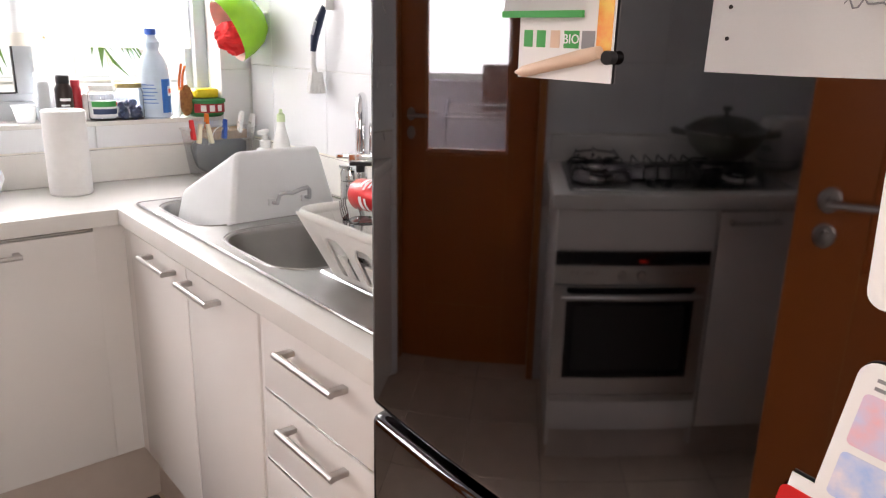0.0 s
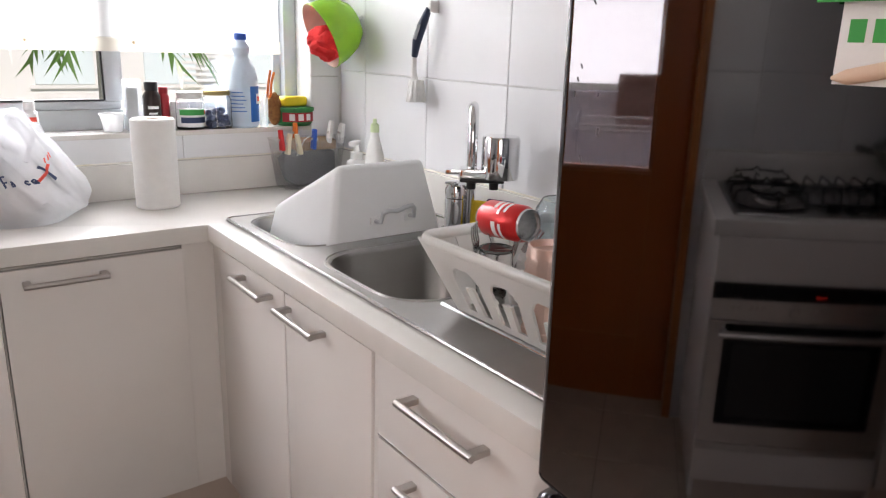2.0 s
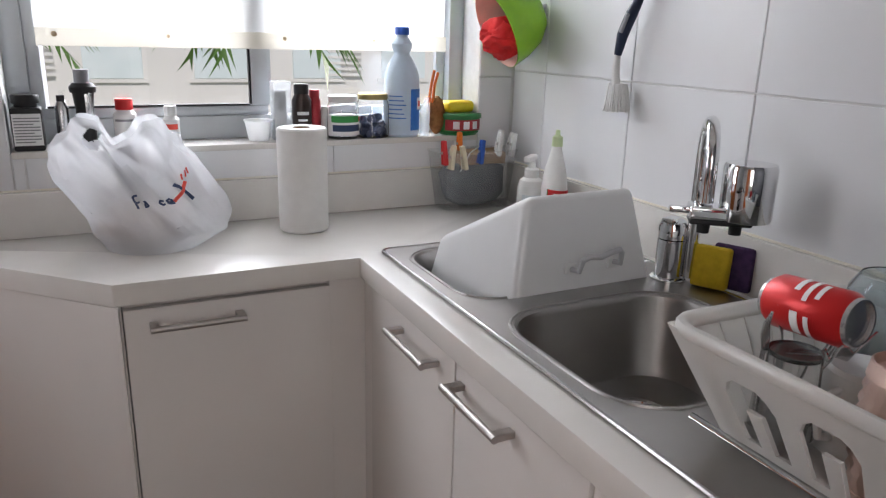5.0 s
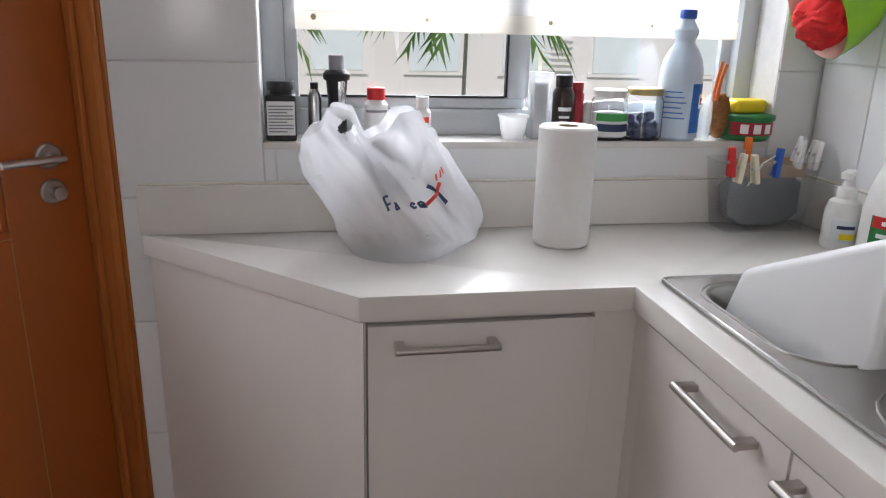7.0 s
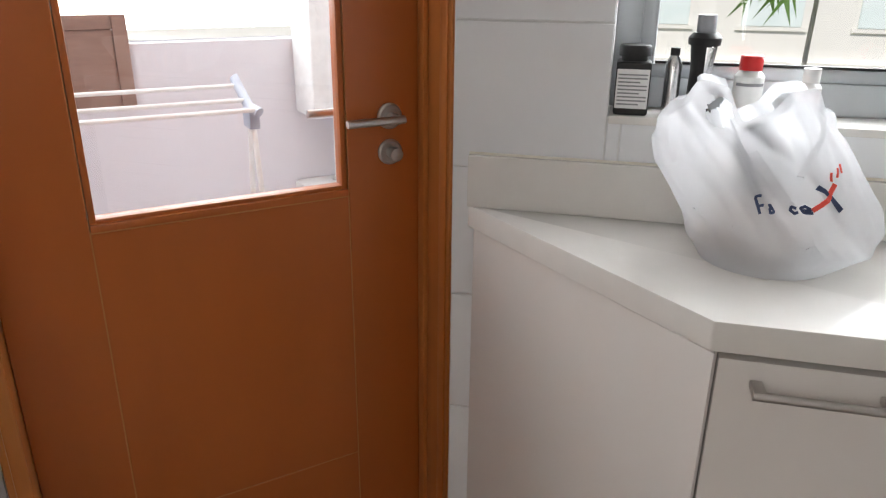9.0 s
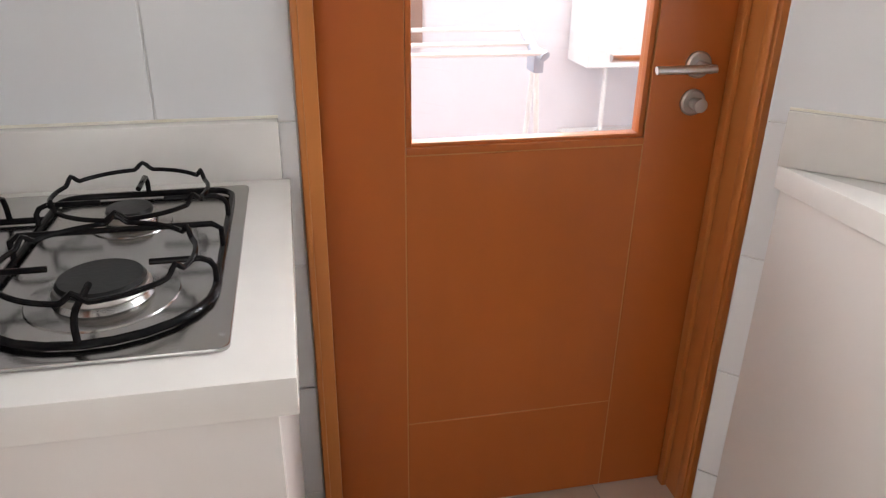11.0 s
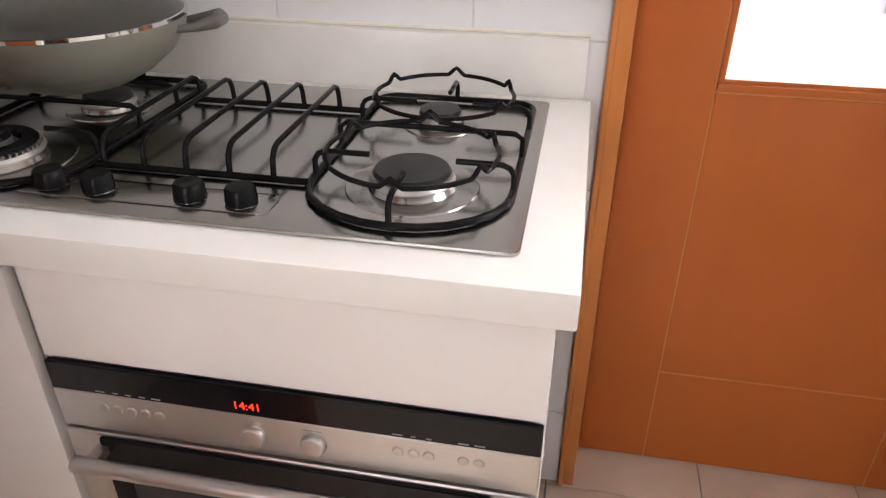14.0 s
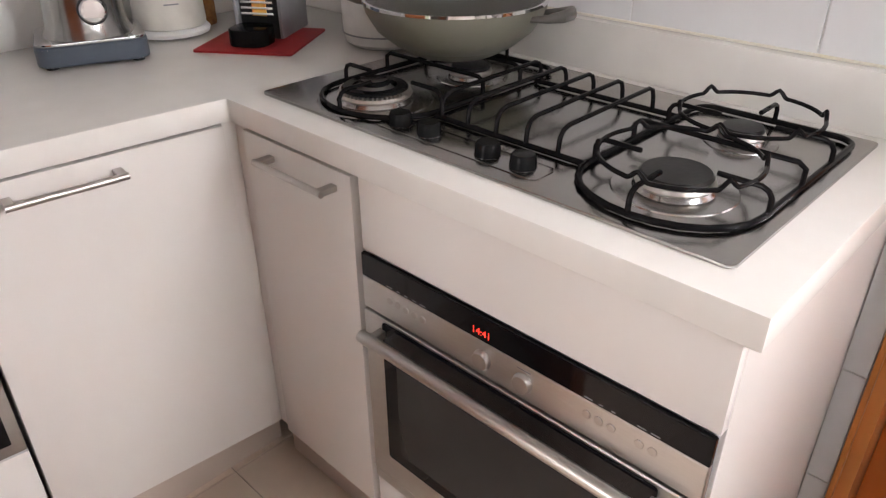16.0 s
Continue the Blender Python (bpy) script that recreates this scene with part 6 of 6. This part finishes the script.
for k in range(6):
    part("text_line", label_band(0.0468, 0.048 + k * 0.011, 0.0505 + k * 0.011, -155, -98 - 6 * (k % 3), 8), BLUE_LABEL, lb2)

spg = thing("bath_sponge", "brown net sponge in a clear wrapper", "sponge", on_sill(0.365, 0, 0.425), group="bottles and jars on the sill")
bm = bmesh.new()
bmesh.ops.create_icosphere(bm, subdivisions=3, radius=1)
for v in bm.verts:
    v.co = Vector((v.co.x * 0.023, v.co.y * 0.018, 0.052 + v.co.z * 0.050)) * (1 + 0.12 * noise.noise(v.co * 5))
part("net", bm, BROWN_SPONGE, spg)
oc = thing("orange_clip", "bright orange bag clip standing in the wrapper", "clip", on_sill(0.340, 0, 0.420), group="bottles and jars on the sill")
part("arm", bm_tube([(0.0, 0, 0.085), (0.006, 0, 0.13), (0.014, 0, 0.168)], 0.006, 10, flat=0.6), ORANGE, oc)
part("arm", bm_tube([(0.012, 0.002, 0.085), (0.016, 0.002, 0.13), (0.026, 0.002, 0.162)], 0.006, 10, flat=0.6), ORANGE, oc)
part("wrapper", bm_tube([(-0.012, 0.0, 0.0), (-0.014, 0.0, 0.05), (-0.004, 0.0, 0.10)], 0.012, 10, radii=[0.012, 0.016, 0.005]), CLEAR_P, oc)
gt = thing("detergent_tub", "green detergent tub with a yellow sponge on top", "tub", on_sill(0.435, 0, 0.437), group="bottles and jars on the sill")
part("body", bm_lathe([(0, 0), (0.050, 0), (0.058, 0.008), (0.060, 0.045), (0, 0.045)], 40), GREEN, gt)
part("lid", bm_lathe([(0, 0.045), (0.064, 0.045), (0.064, 0.055), (0.060, 0.058), (0, 0.058)], 40), GREEN, gt)
lb = part("label", label_band(0.0602, 0.014, 0.042, -150, -40, 14), DARK_RED, gt, "red label patch")
for k in range(3):
    part("label_letter", label_band(0.0610, 0.018, 0.038, -128 + 26 * k, -112 + 26 * k, 5), INK_WHITE, lb)
solid("yellow_sponge", bm_box(-0.042, -0.026, 0, 0.042, 0.026, 0.030, 0.011, 4), YELLOW_P, "yellow rounded sponge on the green tub", "sponge", on_sill(0.430, 8, 0.437) @ pose(0, 0, 0.0585))

# ---------------------------------------------------------------- papers on the fridge
def on_fridge(x, z, tilt=0, d=-0.0018, w=0.09):
    """A pose on the bowed fridge front for a flat thing w wide, whose left edge is at x."""
    xc = x + w / 2
    turn = math.degrees(math.atan(0.288 * (xc - FW / 2)))
    return MF @ pose(xc, bowed(xc) - 0.036 * w * w - LEAN * (z - 1.2), z, math.degrees(LEAN), 0, turn) @ pose(-w / 2, d, 0, 0, tilt, 0)


def sheet(w, h, curl=0.0, fold=0.0, nx=14, nz=14, seed=0):
    bm = bmesh.new()
    g = []
    for j in range(nz + 1):
        row = []
        for i in range(nx + 1):
            x, z = w * (i / nx), h * (j / nz)
            y = -curl * (1 - j / nz) ** 2 - fold * max(0.0, 1 - abs(i / nx - 0.28) / 0.28) * (1 - j / nz) + 0.0006 * noise.noise(Vector((x * 30, z * 30, seed)))
            row.append(bm.verts.new((x, y, z)))
        g.append(row)
    for j in range(nz):
        for i in range(nx):
            bm.faces.new((g[j][i], g[j][i + 1], g[j + 1][i + 1], g[j + 1][i]))
    bmesh.ops.solidify(bm, geom=bm.faces[:], thickness=0.0006)
    return bm


bk = thing("recipe_booklet", "food leaflet with green print held by a magnet", "leaflet", on_fridge(0.256, 1.318, 0, w=0.1))
part("back_page", bm_box(0.0, -0.001, 0.0, 0.102, 0.001, 0.24), PAPER, bk)
fp2 = part("front_page", sheet(0.092, 0.19, 0.006, 0, seed=3), PAPER, bk, "white folded page", pose(-0.012, -0.004, 0.052))
part("green_edge", bm_box(-0.012, -0.0120, 0.050, 0.079, -0.0095, 0.0555), INK_GREEN, bk, "green printed edge")
for k in range(2):
    part("text_line", bm_box(0.012, -0.0098, 0.066 + 0.008 * k, 0.070, -0.0090, 0.0675 + 0.008 * k), INK_GREY, bk)
part("fruit_print", bm_box(0.086, -0.0016, 0.02, 0.101, -0.0010, 0.24), ORANGE_PRINT, bk, "orange fruit print")
for x, w, mt in ((0.006, 0.010, INK_GREEN), (0.021, 0.010, INK_GREEN), (0.037, 0.010, PEN_SKIN), (0.052, 0.016, INK_GREEN), (0.071, 0.013, INK_GREY)):
    part("seal", bm_box(x, -0.0016, 0.026, x + w, -0.0010, 0.040), mt, bk)
letters("word", "BIO", 0.011, INK_WHITE, bk, pose(0.060, -0.0020, 0.033, 90, 0, 0))
solid("magnet_pencil", bm_tube([(0, 0, 0), (0.010, 0, 0.001), (0.075, 0, 0.016), (0.092, 0, 0.020)], 0.006, 12, radii=[0.0012, 0.005, 0.006, 0.005]), PEN_SKIN, "pale wooden pencil magnet", "magnet", on_fridge(0.258, 1.322, 0, -0.008))
solid("magnet", bm_lathe([(0, 0), (0.0055, 0), (0.0055, 0.008), (0, 0.009)], 16), BLACK_PLASTIC, "small black round magnet", "magnet", on_fridge(0.356, 1.338, 0, 0.0, 0.0) @ pose(0, 0, 0, 90, 0, 0))
nt = thing("note_paper", "white sheet with faint handwriting on the fridge", "paper", on_fridge(0.444, 1.332, -0.8, w=0.23))
part("sheet", sheet(0.23, 0.30, 0.010, 0.014, seed=8), PAPER, nt)
for k, (x0, x1) in enumerate(((0.085, 0.19), (0.082, 0.20))):
    z = 0.042 + 0.030 * k
    pts = [(x0 + (x1 - x0) * i / 40, -0.0115 - 0.004 * max(0, 1 - z * 4), z + 0.004 * math.sin(i * 1.9) * (0.5 + 0.5 * math.sin(i * 0.7))) for i in range(41)]
    part("handwriting", bm_tube(pts, 0.0006, 4), INK_GREY, nt, "faint grey handwriting")
for z in (0.022, 0.042):
    part("pin_hole", bm_lathe([(0, 0), (0.0014, 0), (0.0014, 0.0006), (0, 0.0006)], 10), BLACK_PLASTIC, nt, "", pose(0.016, -0.0152 + z * 0.03, z, 90, 0, 0))
m4 = solid("card_magnet", bm_prism(rounded(0, 0, 0.06, 0.11, 0.012), 0, 0.0012), PAPER, "white rounded card magnet", "magnet", on_fridge(0.566, 1.192, -2, w=0.06) @ pose(0, 0, 0, 90, 0, 0))
m3 = thing("picture_magnet", "rounded white card magnet with pink and blue pictures", "magnet", on_fridge(0.556, 1.048, 8))
part("card", bm_prism(rounded(0, 0, 0.075, 0.112, 0.012), 0, 0.0015), PAPER, m3, "", pose(0, 0, 0, 90, 0, 0))
part("picture", bm_prism(rounded(0.008, 0.050, 0.068, 0.090, 0.004), 0.0016, 0.0019), PINK_PRINT, m3, "pink picture", pose(0, 0, 0, 90, 0, 0))
part("picture", bm_prism(rounded(0.008, 0.008, 0.068, 0.044, 0.004), 0.0016, 0.0019), BLUE_PRINT, m3, "blue picture", pose(0, 0, 0, 90, 0, 0))
for k in range(2):
    part("text_bar", bm_box(0.012, -0.0019, 0.094 + k * 0.006, 0.05, -0.0015, 0.0965 + k * 0.006), INK_GREY, m3)
m2 = thing("calendar_magnet", "red and white calendar magnet at the freezer gap", "magnet", on_fridge(0.530, 0.975, 8))
part("card", bm_box(0.0, -0.0012, 0.0, 0.085, 0.0, 0.085), PAPER, m2)
part("red_panel", bm_prism(rounded(-0.004, 0.0, 0.06, 0.074, 0.006), 0.0013, 0.0017), RED, m2, "red panel", pose(0, 0, 0, 90, 0, 0))
part("house_shape", bm_prism([(0.026, 0.058), (0.038, 0.058), (0.038, 0.066), (0.032, 0.071), (0.026, 0.066)], 0.0018, 0.0021), INK_WHITE, m2, "white house shape", pose(0, 0, 0, 90, 0, 0))
letters("year", "2015", 0.012, INK_WHITE, m2, pose(0.022, -0.0024, 0.048, 90, 0, 0))

# floor mat in the corner
solid("floor_mat", bm_prism(rounded(-0.42, -0.70, 0.045, 0.035, 0.01), 0.0, 0.008, 0.003), FLOOR_MAT, "dark grey ribbed floor mat by the sink", "mat", K0)

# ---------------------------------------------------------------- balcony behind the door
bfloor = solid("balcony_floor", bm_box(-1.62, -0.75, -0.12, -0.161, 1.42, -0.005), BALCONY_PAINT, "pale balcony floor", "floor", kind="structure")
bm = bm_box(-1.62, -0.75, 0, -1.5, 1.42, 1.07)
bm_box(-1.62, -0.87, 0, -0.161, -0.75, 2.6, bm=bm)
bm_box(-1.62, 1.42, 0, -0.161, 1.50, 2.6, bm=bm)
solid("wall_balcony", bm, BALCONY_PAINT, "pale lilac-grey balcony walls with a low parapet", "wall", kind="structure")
solid("balcony_ceiling", bm_box(-1.62, -0.87, 2.6, -0.161, 1.50, 2.7), PLASTER, "white balcony ceiling", "ceiling", kind="structure")
wh = thing("water_heater", "white wall-mounted water heater on the balcony", "water heater", pose(-1.499, 1.232, 0))
part("case", bm_box(0.0, -0.18, 0.80, 0.20, 0.18, 1.75, 0.012, 3), WHITE_P, wh)
part("pipe", bm_tube([(0.1, -0.06, 0.80), (0.1, -0.06, 0.55), (0.02, -0.06, 0.50)], 0.009, 10), WHITE_P, wh)
part("shelf", bm_box(0.0, -0.2, 0.50, 0.22, 0.2, 0.53, 0.004), WHITE_P, wh)
bd = thing("wall_board", "brown framed board fixed to the balcony parapet", "board", pose(-1.499, 0.30, 0.0, 0, 0, 0))
part("panel", bm_box(0.0, -0.30, 0.86, 0.010, 0.14, 1.12, 0.003), BOARD, bd)
part("panel_frame", bm_box(0.0, 0.1405, 0.86, 0.020, 0.186, 1.166, 0.003), BOARD, bd)
part("panel_frame", bm_box(0.0, -0.30, 1.1205, 0.020, 0.140, 1.166, 0.003), BOARD, bd)
dr = thing("drying_rack", "folding white clothes drying rack on the balcony", "drying rack", pose(-0.85, 0.28, 0))
for x, z in ((-0.11, 0.995), (-0.03, 0.965), (0.05, 0.950), (0.08, 0.955)):
    part("rod", bm_tube([(x, -0.35, z), (x, 0.415, z - 0.005)], 0.0065, 10), WHITE_P, dr)
for y in (-0.35, 0.42):
    part("end_bracket", bm_tube([(-0.14, y, 1.01), (-0.10, y, 0.99), (0.0, y, 0.945), (0.10, y, 0.945)], 0.015, 10, flat=0.6), BLUE_GREY_PALE, dr, "blue-grey plastic bracket")
    part("bracket_block", bm_box(-0.02, y - 0.015, 0.89, 0.05, y + 0.015, 0.945, 0.005), BLUE_GREY_PALE, dr)
    part("leg", bm_tube([(0.0, y, 0.895), (-0.16, y, 0.0)], 0.008, 10), WHITE_P, dr)
    part("leg", bm_tube([(0.03, y, 0.895), (0.19, y, 0.0)], 0.008, 10), WHITE_P, dr)
ol = thing("outer_lever", "copper-toned lever on the balcony side of the door", "door handle", pose(DX - 0.038, 0.783, 1.037, 0, -90, 0))
part("rosette", bm_lathe([(0, 0), (0.026, 0), (0.026, 0.006), (0, 0.009)], 28), NICKEL, ol)
bm = bm_tube([(0, 0, 0.005), (0, 0, 0.05)], 0.009, 12)
merge(bm, bm_tube([(0, 0.012, 0.048), (0, -0.14, 0.05)], 0.0085, 12))
part("lever", bm, NICKEL, ol)

# ---------------------------------------------------------------- unseen hall behind the walker, added to block the sun
bm = bm_box(1.2, -3.1, 0, 3.2, -3.0, CEIL)
bm_box(1.1, -3.1, 0, 1.2, -1.26, CEIL, bm=bm)
bm_box(3.2, -3.1, 0, 3.3, -1.1, CEIL, bm=bm)
solid("sun_block_walls", bm, PLASTER, "unseen white walls added to keep the sun out", "wall", kind="structure")
solid("hall_floor", bm_box(1.1, -3.1, -0.12, 3.3, -1.751, -0.004), FLOOR_TILE, "unseen beige floor of the added hall", "floor", kind="structure")
solid("sun_block_ceiling", bm_box(1.1, -3.1, CEIL, 3.3, -1.801, CEIL + 0.1), PLASTER, "unseen white ceiling added to keep the sun out", "ceiling", kind="structure")

# ---------------------------------------------------------------- outside the window
solid("ground", bm_box(-900, -900, -6.2, 900, 900, -6.0), GRASS, "distant ground far below the window", "ground", kind="structure")
KO = K0 @ pose(0, 0, 0)
house = thing("apartment_building", "pale apartment building with teal windows across the yard", "building", KO @ pose(-3.0, 15.0, 0), kind="structure")
part("wall", bm_box(-14, 0, -6, 16, 8, 7.5), CONCRETE, house)
part("roof", bm_box(-14.3, -0.3, 7.5, 16.3, 8.3, 7.9, 0.05), CONCRETE, house)
for fl in range(-2, 3):
    for k in range(-5, 8):
        x, z = k * 2.1 + 0.4, fl * 2.9 + 0.35
        w = part("window", bm_box(x, -0.05, z, x + 1.1, 0.02, z + 1.0, 0.01, 1), FAR_GLASS, house)
        part("sill", bm_box(x - 0.1, -0.04, z - 0.08, x + 1.2, 0.0, z - 0.0005), CONCRETE, w)
    part("ledge", bm_box(-14, -0.15, fl * 2.9 - 0.45, 16, 0.0, fl * 2.9 - 0.3), CONCRETE, house)
    for k in (-2, 1, 4):
        x, z = k * 2.1 - 0.9, fl * 2.9 + 0.4
        for s in range(6):
            part("louver", bm_box(x, -0.06, z + s * 0.13, x + 0.8, 0.01, z + s * 0.13 + 0.06), CONCRETE, house)


def palm(m, h, spread, label):
    t = thing("palm_tree", label, "tree", m)
    part("trunk", bm_tube([(0, 0, 0), (0.05, 0, h * 0.4), (0.0, 0.04, h * 0.8), (0.02, 0, h)], 0.12, 10, radii=[0.05, 0.04, 0.035, 0.03]), BARK, t)
    bm = bmesh.new()
    for f in range(16):
        a = f * 2.4
        droop = random.uniform(0.5, 1.1)
        lg = spread * random.uniform(0.8, 1.1)
        last = None
        for i in range(13):
            s = i / 12
            c = Vector((math.cos(a) * lg * s, math.sin(a) * lg * s, h + 0.7 * s - droop * 1.6 * s * s))
            side = Vector((-math.sin(a), math.cos(a), 0))
            if last and i > 1:
                for sd in (-1, 1):
                    tip = c + side * sd * 0.42 * (1 - 0.6 * s) + Vector((math.cos(a) * 0.15, math.sin(a) * 0.15, -0.30 * random.uniform(0.6, 1.3)))
                    v = [bm.verts.new(p) for p in (last, c, tip)]
                    bm.faces.new(v)
            last = c
    part("crown", bm, LEAF, t, "", None, 0)


palm(KO @ pose(-1.9, 11.5, -6), 7.55, 1.5, "slim palm tree in the yard")
palm(KO @ pose(1.9, 10.5, -6), 7.75, 1.7, "leafy palm tree close to the window")
# ---------------------------------------------------------------- tiles of the walls and the floor
ZS = lines(0.985, 0.26, 0.0, CEIL)
tile_grid(wall_west, Matrix.Translation((-0.0042, 0, 0)) @ pose(0, 0, 0, 0, 0, 90), lines(-0.199, 0.334, -1.59, 0.018), ZS, material=WALL_TILE)
tile_grid(wall_north, Matrix.Translation((0, WB, 0)), lines(-0.596, 0.334, -0.893, 0.578), lines(0.972, 0.26, 0.0, CEIL), holes=((-0.62, 0.477, 1.078, 2.05),), material=WALL_TILE)
tile_grid(wall_east, Matrix.Translation((0.5842, 0, 0)) @ pose(0, 0, 0, 0, 0, -90), lines(0.085, 0.327, -0.395, 1.99), lines(0.99, 0.26, 0.0, CEIL), material=WALL_TILE)
tile_grid(floor, Matrix.Translation((0, 0, -0.004)), lines(0.008, 0.342, -0.16, 2.84), lines(0.336, 0.342, -1.6, 1.9), material=FLOOR_TILE, flat=True)
